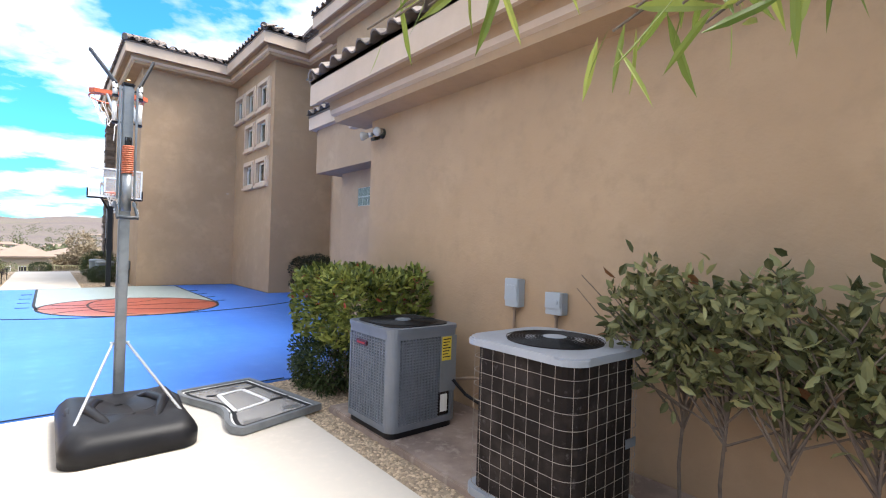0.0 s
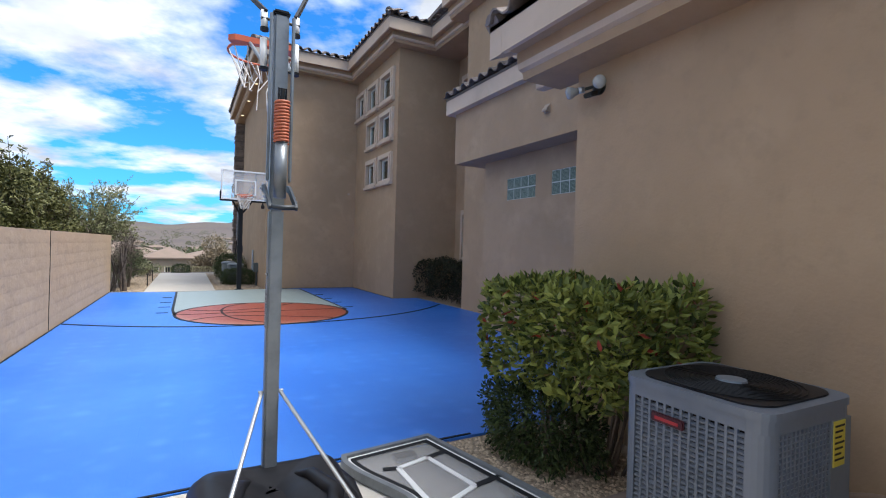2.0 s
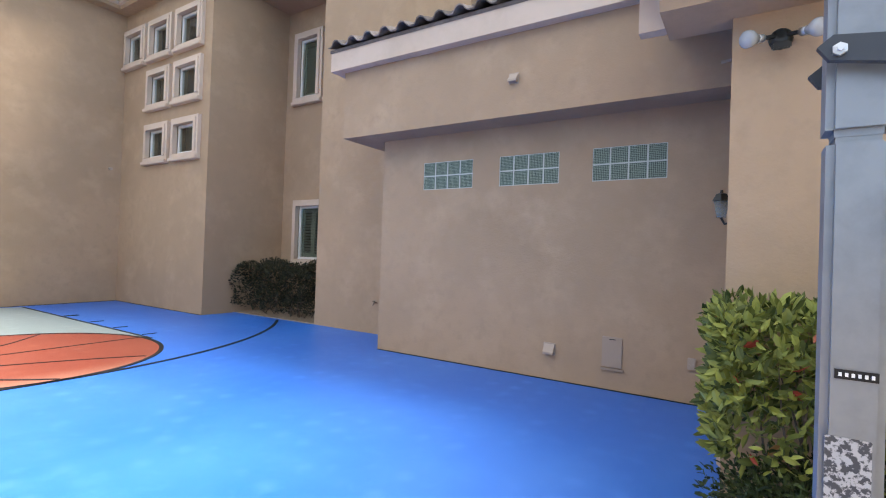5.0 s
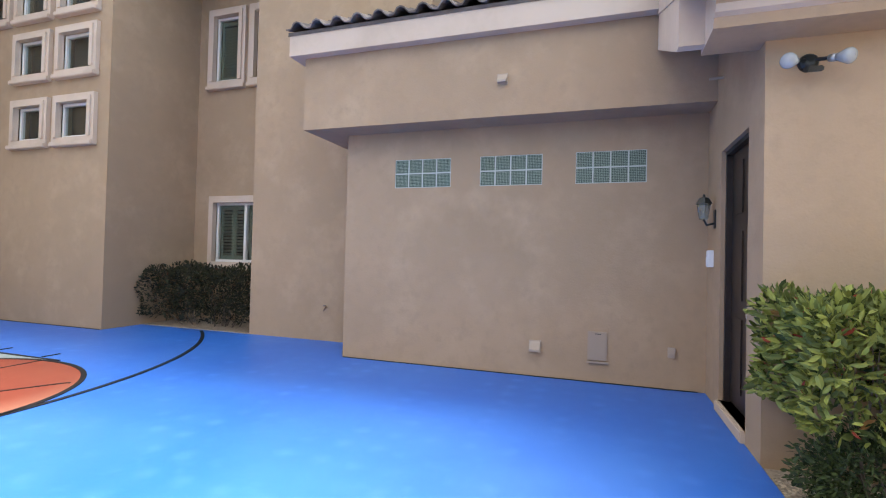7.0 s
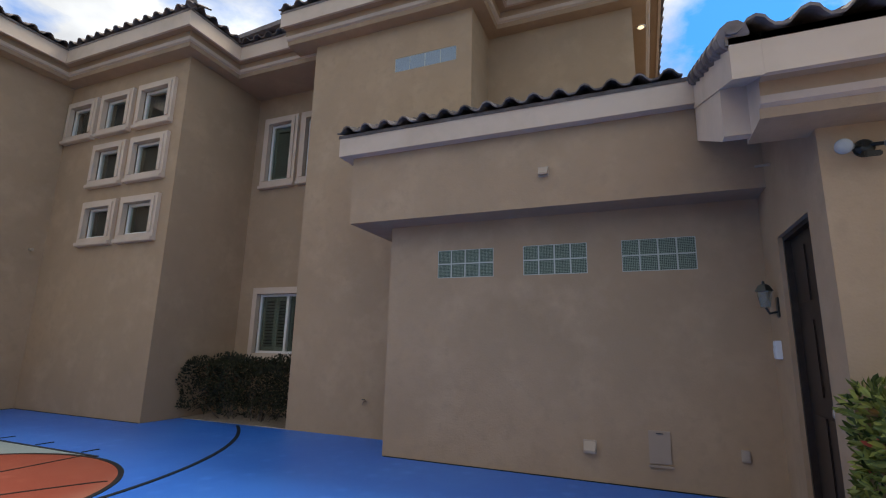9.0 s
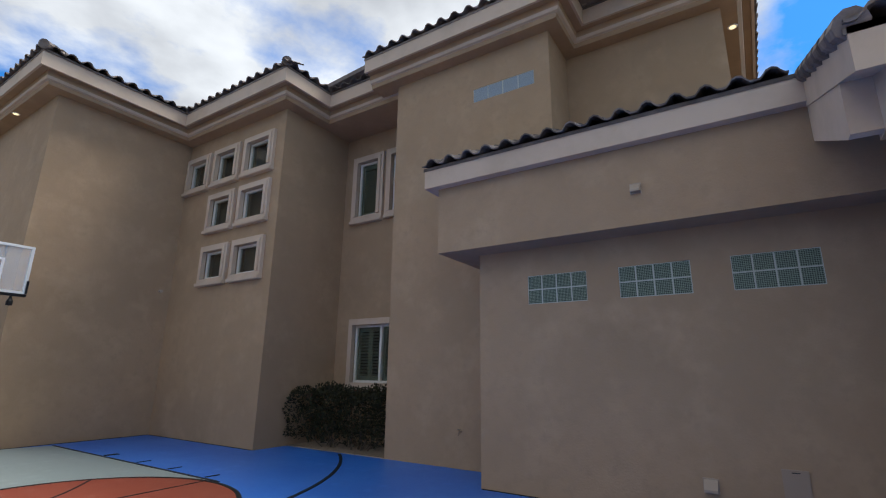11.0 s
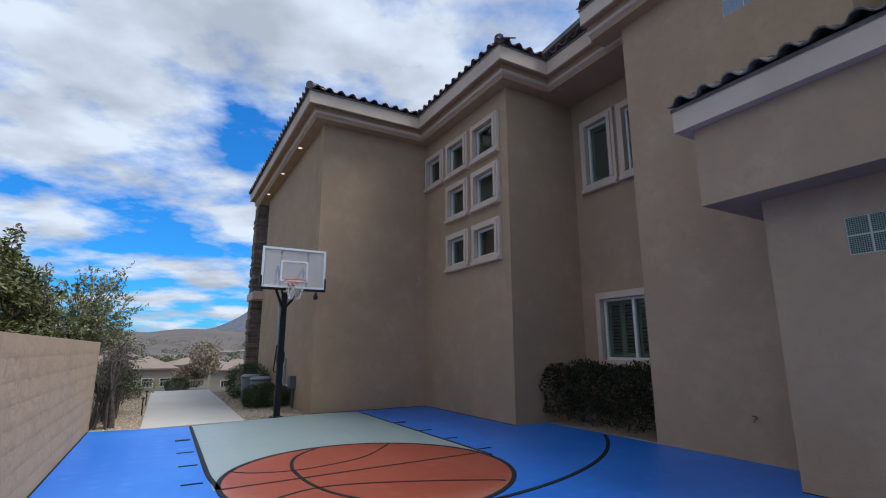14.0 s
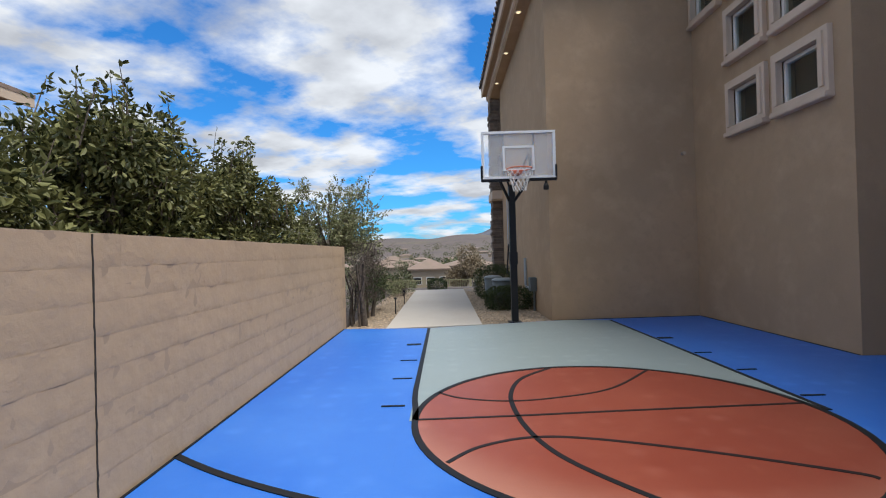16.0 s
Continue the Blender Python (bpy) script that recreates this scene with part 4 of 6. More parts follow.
for i, w in enumerate(GB):
    block_window("window_%d" % (11 + i), w, 5.33, 4, 2, GLASSBLOCK, "patterned glass block window, four by two blocks")
block_window("window_14", UGB, 6.31, 4, 1, BLUEGLASS, "strip of four blue tinted glass blocks")

# ---- side door and wall fittings ----
door = thing("door_1", (4.235, 4.75, 0.1), "dark brown panelled side door, closed", "door", kind="structure")
part("leaf", box(BM(), 3.80, 4.68, 0.11, 4.67, 4.725, 2.51), DOORM, door)
bm = BM()
for a, b in ((3.90, 4.20), (4.27, 4.57)):
    for c, d in ((0.25, 0.95), (1.1, 1.75), (1.9, 2.4)):
        box(bm, a, 4.722, c, b, 4.737, d, bevel=0.008)
part("door_panel", bm, DOORM, door)
bm = BM()
for a, b, c, d in ((3.762, 3.80, 0.1, 2.548), (4.67, 4.708, 0.1, 2.548), (3.80, 4.67, 2.51, 2.548)):
    box(bm, a, 4.66, c, b, 4.78, d)
part("door_frame", bm, DOORM, door)
part("threshold", box(BM(), 3.762, 4.63, 0.0, 4.708, 4.86, 0.1, bevel=0.01), TRIM, door, "pale raised threshold")
bm = lathe(BM(), [(0.0, 0), (0.02, 0.002), (0.022, 0.04), (0.03, 0.05), (0.03, 0.07), (0.0, 0.075)], (0, 0, 0), 12, Matrix.Translation((3.87, 4.725, 1.02)) @ Matrix.Rotation(radians(-90), 4, "X"))
knob = part("door_handle", bm, GALV, door, "satin steel door knob", True)
bm = lathe(BM(), [(0.0, 0), (0.027, 0.001), (0.027, 0.015), (0.0, 0.017)], (0, 0, 0), 12, Matrix.Translation((3.87, 4.725, 1.18)) @ Matrix.Rotation(radians(-90), 4, "X"))
part("deadbolt", bm, GALV, door, "", True)


def flood_light():
    root = thing("flood_light", (3.36, 4.56, 2.86), "twin floodlight with motion sensor on the stucco wall", "wall light")
    part("base_plate", lathe(BM(), [(0.0, 0), (0.065, 0.0), (0.06, 0.03), (0.04, 0.05), (0.0, 0.052)], (0, 0, 0), 16, Matrix.Translation((3.36, 4.56, 2.88)) @ Matrix.Rotation(radians(-90), 4, "Y")), BRONZE, root, "dark bronze plate", True)
    part("sensor", box(BM(), -0.035, -0.05, -0.02, 0.05, 0.05, 0.02, Matrix.Translation((3.25, 4.56, 2.80)) @ Matrix.Rotation(radians(-18), 4, "Y"), 0.008), BRONZE, root, "dark motion sensor")
    for side in (-1, 1):
        a, b = Vector((3.32, 4.56 + 0.03 * side, 2.89)), Vector((3.26, 4.56 + 0.11 * side, 2.87))
        d = Vector((-0.75, 0.55 * side, -0.22)).normalized()
        part("arm", tube(BM(), [a, b], 0.014, 8), BRONZE, root)
        m = Matrix.Translation(b) @ d.to_track_quat("Z", "Y").to_matrix().to_4x4()
        part("socket", lathe(BM(), [(0.0, -0.02), (0.025, -0.02), (0.028, 0.03), (0.0, 0.03)], (0, 0, 0), 14, m), GALV, root, "", True)
        part("bulb", lathe(BM(), [(0.0, 0.03), (0.026, 0.03), (0.036, 0.06), (0.052, 0.095), (0.054, 0.115), (0.044, 0.13), (0.02, 0.138), (0.0, 0.14)], (0, 0, 0), 18, m), BULB, root, "frosted glass flood bulb", True)


flood_light()
lantern = thing("wall_lantern", (4.95, 4.82, 1.85), "weathered green wall lantern beside the door", "wall light")
part("bracket", tube(BM(), [(4.95, 4.82, 1.86), (4.95, 4.90, 1.84), (4.95, 4.93, 1.90)], 0.012, 8), BRONZE, lantern)
part("back_plate", box(BM(), 4.91, 4.82, 1.80, 4.99, 4.835, 2.0, bevel=0.006), BRONZE, lantern)
part("shade", lathe(BM(), [(0.0, 0), (0.045, 0.0), (0.07, 0.16), (0.0, 0.16)], (4.95, 4.93, 1.90), 6), CLEARLAMP, lantern, "clear lantern glass")
part("roof_cap", lathe(BM(), [(0.0, 0), (0.085, 0.0), (0.05, 0.06), (0.015, 0.075), (0.012, 0.1), (0.0, 0.105)], (4.95, 4.93, 2.06), 6), BRONZE, lantern)
keypad = thing("keypad", (5.06, 4.82, 1.42), "white plastic keypad on the stucco wall", "keypad")
part("housing", box(BM(), 5.0, 4.82, 1.40, 5.10, 4.872, 1.58, bevel=0.005), WHITEP, keypad)
part("cover", box(BM(), 5.008, 4.872, 1.41, 5.092, 4.879, 1.51, bevel=0.003), WHITEP, keypad)
part("screen", box(BM(), 5.02, 4.872, 1.53, 5.08, 4.878, 1.565), LABEL, keypad)


def vent_hood(x, y, z, s, label):
    root = thing("wall_vent", (x, y, z), label, "wall vent", "wall vents")
    part("plate", box(BM(), x - 0.012, y - s / 2, z - s / 2, x, y + s / 2, z + s / 2, bevel=0.004), PALEPLATE, root)
    part("hood", prism(BM(), [(x - 0.01, z + s * 0.42), (x - 0.07, z - s * 0.2), (x - 0.07, z - s * 0.38), (x - 0.01, z - s * 0.38)], "y", y - s * 0.42, y + s * 0.42), PALEPLATE, root)


vent_hood(4.912, 7.09, 3.57, 0.13, "small pale vent hood on the beam")
vent_hood(5.33, 6.70, 0.37, 0.15, "pale vent hood low on the wall")
hatch = thing("access_hatch", (5.33, 5.98, 0.24), "tan painted access hatch low on the wall", "hatch")
part("cover", box(BM(), 5.312, 5.86, 0.26, 5.33, 6.08, 0.60, bevel=0.004), PLATE, hatch)
part("lip", box(BM(), 5.30, 5.84, 0.225, 5.33, 6.09, 0.25, bevel=0.004), PLATE, hatch)
part("latch", box(BM(), 5.305, 5.93, 0.57, 5.313, 6.0, 0.578), BRONZE, hatch)
outlet = thing("outlet_cover", (5.33, 5.17, 0.36), "pale weatherproof outlet cover", "outlet")
part("cover", box(BM(), 5.30, 5.13, 0.36, 5.33, 5.21, 0.48, bevel=0.006), PALEPLATE, outlet)
part("flap", box(BM(), 5.292, 5.14, 0.37, 5.30, 5.20, 0.42, bevel=0.003), PALEPLATE, outlet)
spigot = thing("hose_spigot", (6.31, 10.27, 0.53), "small brass hose spigot on the wall", "spigot")
part("pipe", tube(BM(), [(6.31, 10.27, 0.56), (6.24, 10.27, 0.56), (6.21, 10.27, 0.51)], 0.012, 8), CONDUIT, spigot)
part("wheel", lathe(BM(), [(0.0, 0), (0.028, 0.0), (0.028, 0.01), (0.0, 0.01)], (6.24, 10.27, 0.585), 10), BRONZE, spigot)
# short pipe stub above the side door
nub = thing("pipe_stub", (4.65, 4.82, 3.27), "small pale pipe outlet above the side door", "pipe")
part("pipe", tube(BM(), [(4.65, 4.82, 3.28), (4.65, 4.95, 3.27)], 0.014, 8), PALEPLATE, nub)
eyelet = thing("security_camera", (5.27, 18.17, 3.28), "small pale security camera on the end wall", "camera unit")
part("body", tube(BM(), [(5.27, 18.17, 3.30), (5.27, 18.08, 3.29)], 0.035, 10), PALEPLATE, eyelet)


def downlight(x, y, z):
    root = thing("downlight", (x, y, z), "small recessed soffit downlight, lit", "downlight", "soffit downlights")
    part("ring", lathe(BM(), [(0.0, 0), (0.08, 0.0), (0.075, -0.012), (0.0, -0.012)], (x, y, z), 16), WHITEP, root)
    lens = material("lit lamp lens", (0.9, 0.8, 0.6), 0.4)
    b = lens.node_tree.nodes["Principled BSDF"]
    b.inputs["Emission Color"].default_value = (1.0, 0.75, 0.4, 1)
    b.inputs["Emission Strength"].default_value = 1.6
    part("lens", lathe(BM(), [(0.0, -0.012), (0.055, -0.012), (0.05, -0.018), (0.0, -0.018)], (x, y, z), 12), lens, root, "warm lit lens")


for y in (20.0, 22.4, 24.9):
    downlight(2.33, y, 7.2)
downlight(7.9, 5.80, 7.3)


# ---- slump block boundary wall ----
bw = thing("wall_boundary", (-1.7, 8, 0), "long tan slump block boundary wall", "wall", kind="structure")
bm = BM()
box(bm, -1.78, -14, -0.3, -1.6012, 17.9, 1.585)
part("core", bm, MORTAR, bw)
blocks = []
for v in range(6):
    bm = BM()
    grid = []
    for j in range(5):
        zz = (-0.0993, -0.075, -0.01, 0.07, 0.0993)[j]
        row = []
        for k in range(8):
            yy = -0.2025 + 0.405 * k / 7
            n1 = noise.noise(Vector((yy * 6 + v * 9, zz * 9, 0.7)))
            n2 = noise.noise(Vector((yy * 19 + v * 5, zz * 17, 4.2)))
            inner = 0.0 if k in (0, 7) else 1.0
            bulge = (0.0008, 0.0028, 0.0022, 0.002, 0.0016)[j]
            sag = 0.006 * noise.noise(Vector((yy * 8 + v * 3, 1.5, 2.5))) * inner if j in (1, 4) else 0
            row.append(bm.verts.new((0.011 + bulge + inner * (0.0035 * n1 + 0.0022 * n2), yy, zz + sag)))
        grid.append(row)
    for r0, r1 in zip(grid, grid[1:]):
        for k in range(7):
            bm.faces.new((r0[k], r0[k + 1], r1[k + 1], r1[k]))
    blocks.append(mesh_of(bm, "block", BLOCKW, True))
n_blocks = 0
far_bm = BM()
for c in range(8):
    z = 0.1 + 0.1985 * c
    for k in range(-34, 46):
        y = 0.405 * k + (0.2 if c % 2 else 0)
        if y > 17.68:
            continue
        if 3.5 < y < 17.7 and n_blocks < 290:
            o = bpy.data.objects.new("block", blocks[(k * 5 + c * 11 + k * c) % 6])
            scene.collection.objects.link(o)
            o.parent = bw
            o.matrix_parent_inverse = bw.matrix_basis.inverted()
            o.location = (-1.612 + 0.003 * noise.noise(Vector((y * 0.9, c * 3.7, 0.3))), y, z)
            n_blocks += 1
        else:
            box(far_bm, -1.617, y - 0.2, z - 0.096, -1.597, y + 0.2, z + 0.096)
tagged(part("block_rest", far_bm, BLOCKW, bw), kind="stuff")
bm = BM()
pts = []
for i in range(40):
    z = 0.02 + 1.56 * i / 39
    pts.append((-1.5955, 11.1 + 0.008 * noise.noise(Vector((0, 0, z * 5))) + 0.006 * noise.noise(Vector((3, 0, z * 21))), z))
tube(bm, pts, [0.005 + 0.005 * abs(noise.noise(Vector((7, 0, 11 * p[2])))) for p in pts], 5)
part("control_joint", bm, CRACK, bw, "dark open vertical joint")


# ---- condensers ----
def rounded_rect(x0, y0, x1, y1, r, n=5):
    out = []
    for cx, cy, a0 in ((x1 - r, y1 - r, 0), (x0 + r, y1 - r, 90), (x0 + r, y0 + r, 180), (x1 - r, y0 + r, 270)):
        out += [(cx + r * math.cos(radians(a0 + 90 * k / n)), cy + r * math.sin(radians(a0 + 90 * k / n))) for k in range(n + 1)]
    return out


def louvred_condenser():
    x0, y0, x1, y1, z0, z1 = 2.265, 2.59, 2.945, 3.28, 0.085, 0.89
    root = thing("air_conditioner", ((x0 + x1) / 2, (y0 + y1) / 2, 0.035), "blue grey air conditioner condenser with louvred sides on the pad", "air conditioner")
    part("base_pan", prism(BM(), rounded_rect(x0 + 0.02, y0 + 0.02, x1 - 0.02, y1 - 0.02, 0.07), "z", 0.035, z0 + 0.01), BLACKP, root, "dark base pan")
    part("core", prism(BM(), rounded_rect(x0 + 0.025, y0 + 0.025, x1 - 0.025, y1 - 0.025, 0.06), "z", z0, z1 - 0.06), COIL, root, "dark coil behind the louvres")
    part("bottom_rail", prism(BM(), rounded_rect(x0, y0, x1, y1, 0.08), "z", z0 + 0.002, z0 + 0.05), ACGREY, root)
    part("top_rail", prism(BM(), rounded_rect(x0, y0, x1, y1, 0.08), "z", z1 - 0.10, z1 - 0.042), ACGREY, root)
    for cx, cy, a0 in ((x1 - 0.08, y1 - 0.08, 0), (x0 + 0.08, y1 - 0.08, 90), (x0 + 0.08, y0 + 0.08, 180), (x1 - 0.08, y0 + 0.08, 270)):
        ring = [(cx + 0.08 * math.cos(radians(a0 + 15 * k)), cy + 0.08 * math.sin(radians(a0 + 15 * k))) for k in range(7)]
        ring += [(cx + 0.06 * math.cos(radians(a0 + 15 * k)), cy + 0.06 * math.sin(radians(a0 + 15 * k))) for k in range(6, -1, -1)]
        part("corner_post", prism(BM(), ring, "z", z0 + 0.05, z1 - 0.10), ACGREY, root)
    # louvre panels: columns of short slats between ribs
    for side in ("west", "south"):
        bm = BM()
        ribs = BM()
        n = 13
        lo, hi = ((y0 + 0.08, y1 - 0.08) if side == "west" else (x0 + 0.08, x1 - 0.20))
        w = (hi - lo) / n
        for i in range(n):
            a, b = lo + w * i, lo + w * (i + 1)
            if side == "west":
                box(ribs, x0 + 0.001, a - 0.006, z0 + 0.05, x0 + 0.02, a + 0.006, z1 - 0.10)
            else:
                box(ribs, a - 0.006, y0 + 0.001, z0 + 0.05, a + 0.006, y0 + 0.02, z1 - 0.10)
            z = z0 + 0.062
            while z < z1 - 0.105:
                if side == "west":
                    m = Matrix.Translation((x0 + 0.011, 0, z)) @ Matrix.Rotation(radians(-30), 4, "Y")
                    box(bm, -0.008, a + 0.005, -0.0055, 0.008, b - 0.005, 0.0055, m)
                else:
                    m = Matrix.Translation((0, y0 + 0.011, z)) @ Matrix.Rotation(radians(30), 4, "X")
                    box(bm, a + 0.005, -0.008, -0.0055, b - 0.005, 0.008, 0.0055, m)
                z += 0.023
        pan = part("louvre_panel", bm, ACGREY, root)
        part("rib", ribs, ACGREY, pan)
    part("service_panel", box(BM(), x1 - 0.20, y0 - 0.002, z0 + 0.25, x1 - 0.03, y0 + 0.03, z1 - 0.10), GREYMET, root, "dark grey service panel")
    part("energy_label", box(BM(), x1 - 0.185, y0 - 0.006, z1 - 0.30, x1 - 0.09, y0 - 0.001, z1 - 0.105), YELLOW, root, "yellow energy label")
    bm = BM()
    for i in range(7):
        box(bm, x1 - 0.178, y0 - 0.008, z1 - 0.13 - 0.024 * i, x1 - 0.10 - 0.012 * (i % 3), y0 - 0.0042, z1 - 0.122 - 0.024 * i)
    part("label_text", bm, BLACK, root, "dark bars of unreadable print")
    part("rating_plate", box(BM(), x1 - 0.19, y0 - 0.006, z0 + 0.09, x1 - 0.12, y0 - 0.001, z0 + 0.23), LABEL, root, "white rating plate")
    part("badge", box(BM(), x0 - 0.014, 2.93, 0.70, x0 + 0.002, 3.10, 0.745, bevel=0.006), BADGE, root, "dark badge with a red mark")
    bm = BM()
    box(bm, x0 - 0.017, 2.955, 0.714, x0 - 0.013, 3.075, 0.728)
    part("badge_mark", bm, REDMARK, root, "red bar in place of a maker's mark")
    part("lid", prism(BM(), rounded_rect(x0 - 0.008, y0 - 0.008, x1 + 0.008, y1 + 0.008, 0.09), "z", z1 - 0.045, z1 - 0.012), ACGREY, root, "pale edged lid")
    part("fan_guard", prism(BM(), rounded_rect(x0 + 0.04, y0 + 0.04, x1 - 0.04, y1 - 0.04, 0.12), "z", z1 - 0.012, z1 - 0.004), BLACKP, root, "black fan grille")
    bm = BM()
    cx, cy = (x0 + x1) / 2, (y0 + y1) / 2
    for r in np.arange(0.05, 0.30, 0.022):
        tube(bm, [(cx + r * math.cos(radians(a)), cy + r * math.sin(radians(a)), z1) for a in range(0, 361, 15)], 0.0035, 5)
    part("grille_ring", bm, BLACKM, root)
    part("motor_cap", lathe(BM(), [(0.0, 0), (0.07, 0), (0.065, 0.014), (0.0, 0.016)], (cx, cy, z1 - 0.004), 16), GREYMET, root)
    part("refrigerant_line", tube(BM(), [(x1 - 0.06, y0, 0.42), (x1 + 0.02, y0 - 0.08, 0.30), (3.18, 2.2, 0.10), (3.30, 2.1, 0.08)], 0.014, 8), BLACKP, root)
    return root


def caged_condenser():
    x0, y0, x1, y1, z0, z1 = 2.245, 0.96, 2.965, 1.75, 0.05, 0.99
    root = thing("air_conditioner", ((x0 + x1) / 2, (y0 + y1) / 2, 0.035), "old dark condenser with a wire guard and pale fan lid", "air conditioner")
    part("base_pan", prism(BM(), rounded_rect(x0, y0, x1, y1, 0.1), "z", 0.035, z0 + 0.03), ACTOP, root)
    part("core", prism(BM(), rounded_rect(x0 + 0.035, y0 + 0.035, x1 - 0.035, y1 - 0.035, 0.1), "z", z0 + 0.03, z1 - 0.05), COIL, root, "dark dusty coil fins")
    loop = rounded_rect(x0 + 0.012, y0 + 0.012, x1 - 0.012, y1 - 0.012, 0.11, 6)
    loop.append(loop[0])
    for k in range(11):
        z = z0 + 0.05 + k * 0.0845
        part("guard_hoop", tube(BM(), [(p[0], p[1], z) for p in loop], 0.0018, 4), WIRE, root)
    per = []
    for a, b in zip(loop, loop[1:]):
        n = max(1, int((Vector(a) - Vector(b)).length / 0.005))
        per += [tuple(Vector(a).lerp(Vector(b), k / n)) for k in range(n)]
    step = len(per) / 30
    for k in range(30):
        p = per[int(k * step)]
        part("guard_wire", tube(BM(), [(p[0], p[1], z0 + 0.03), (p[0], p[1], z1 - 0.04)], 0.0017, 4), WIRE, root)
    bm = prism(BM(), rounded_rect(x0 - 0.02, y0 - 0.02, x1 + 0.02, y1 + 0.02, 0.13, 8), "z", z1 - 0.055, z1 - 0.012)
    es = [e for e in bm.edges if abs(e.verts[0].co.z - (z1 - 0.012)) < 1e-4 and abs(e.verts[1].co.z - (z1 - 0.012)) < 1e-4]
    bmesh.ops.bevel(bm, geom=es, offset=0.012, segments=2, affect="EDGES")
    part("lid", bm, ACTOP, root, "pale grey metal lid")
    cx, cy = (x0 + x1) / 2, (y0 + y1) / 2
    part("fan_opening", lathe(BM(), [(0.0, 0), (0.285, 0), (0.275, 0.006), (0.0, 0.006)], (cx, cy, z1 - 0.012), 32), COIL, root, "dark fan opening")
    bm = BM()
    part("fan_ring", lathe(BM(), [(0.13, 0), (0.175, 0), (0.175, 0.006), (0.13, 0.006)], (cx, cy, z1 - 0.006), 32), ACTOP, root, "pale ring in the fan opening")
    for r in np.arange(0.06, 0.29, 0.019):
        tube(bm, [(cx + r * math.cos(radians(a)), cy + r * math.sin(radians(a)), z1 + 0.012 - 0.05 * r) for a in range(0, 361, 15)], 0.0028, 4)
    for a in range(0, 360, 10):
        c, s = math.cos(radians(a)), math.sin(radians(a))
        tube(bm, [(cx + 0.05 * c, cy + 0.05 * s, z1 + 0.008), (cx + 0.12 * c, cy + 0.12 * s, z1 + 0.005)], 0.0025, 4)
    part("fan_guard", bm, BLACKM, root, "black wire fan guard")
    part("motor_cap", lathe(BM(), [(0.0, 0), (0.075, 0), (0.07, 0.012), (0.0, 0.016)], (cx, cy, z1), 18), ACTOP, root)
    part("name_plate", box(BM(), 2.76, y0 + 0.006, 0.42, 2.86, y0 + 0.012, 0.47), GREYMET, root, "small grey plate")
    return root


louvred_condenser()
caged_condenser()


def disconnect_box(y0, y1, z0, z1, whip, group):
    """whip: where the flexible conduit runs below the box, to its condenser."""
    root = thing("electrical_box", (3.36, (y0 + y1) / 2, z0), "pale grey electrical disconnect box on the stucco wall", "electrical box", group)
    part("housing", box(BM(), 3.275, y0, z0, 3.36, y1, z1, bevel=0.006), BOXM, root)
    part("cover", box(BM(), 3.262, y0 + 0.004, z0 + 0.05, 3.277, y1 - 0.004, z1 + 0.004, bevel=0.005), BOXM, root)
    part("flap", box(BM(), 3.253, y0 + 0.025, z1 - 0.085, 3.263, y1 - 0.025, z1 - 0.05, bevel=0.003), BOXM, root)
    ym = (y0 + y1) / 2
    part("fitting", lathe(BM(), [(0.0, 0), (0.02, 0), (0.02, 0.03), (0.0, 0.03)], (3.322, ym, z0 - 0.028), 12), CONDUIT, root)
    q = [(3.322, ym, z0 - 0.02), (3.325, ym + 0.005, z0 - 0.2), *whip]
    pts = []
    for a, b, c, d in zip([q[0], *q], q, q[1:], q[2:] + [q[-1]]):
        a, b, c, d = map(Vector, (a, b, c, d))
        for k in range(5):
            t = k / 5
            pts.append(0.5 * (2 * b + (c - a) * t + (2 * a - 5 * b + 4 * c - d) * t * t + (3 * b - a - 3 * c + d) * t ** 3))
    part("conduit", tube(BM(), pts + [Vector(q[-1])], 0.0125, 8), CONDUIT, root, "brown flexible conduit", True)


disconnect_box(2.245, 2.395, 1.035, 1.27, [(3.32, 2.31, 0.6), (3.29, 2.33, 0.43), (3.2, 2.46, 0.39), (3.08, 2.56, 0.41), (2.93, 2.66, 0.40)], "disconnect boxes")
disconnect_box(1.81, 1.965, 1.02, 1.19, [(3.31, 1.86, 0.62), (3.22, 1.78, 0.5), (3.08, 1.70, 0.45), (2.95, 1.62, 0.45)], "disconnect boxes")


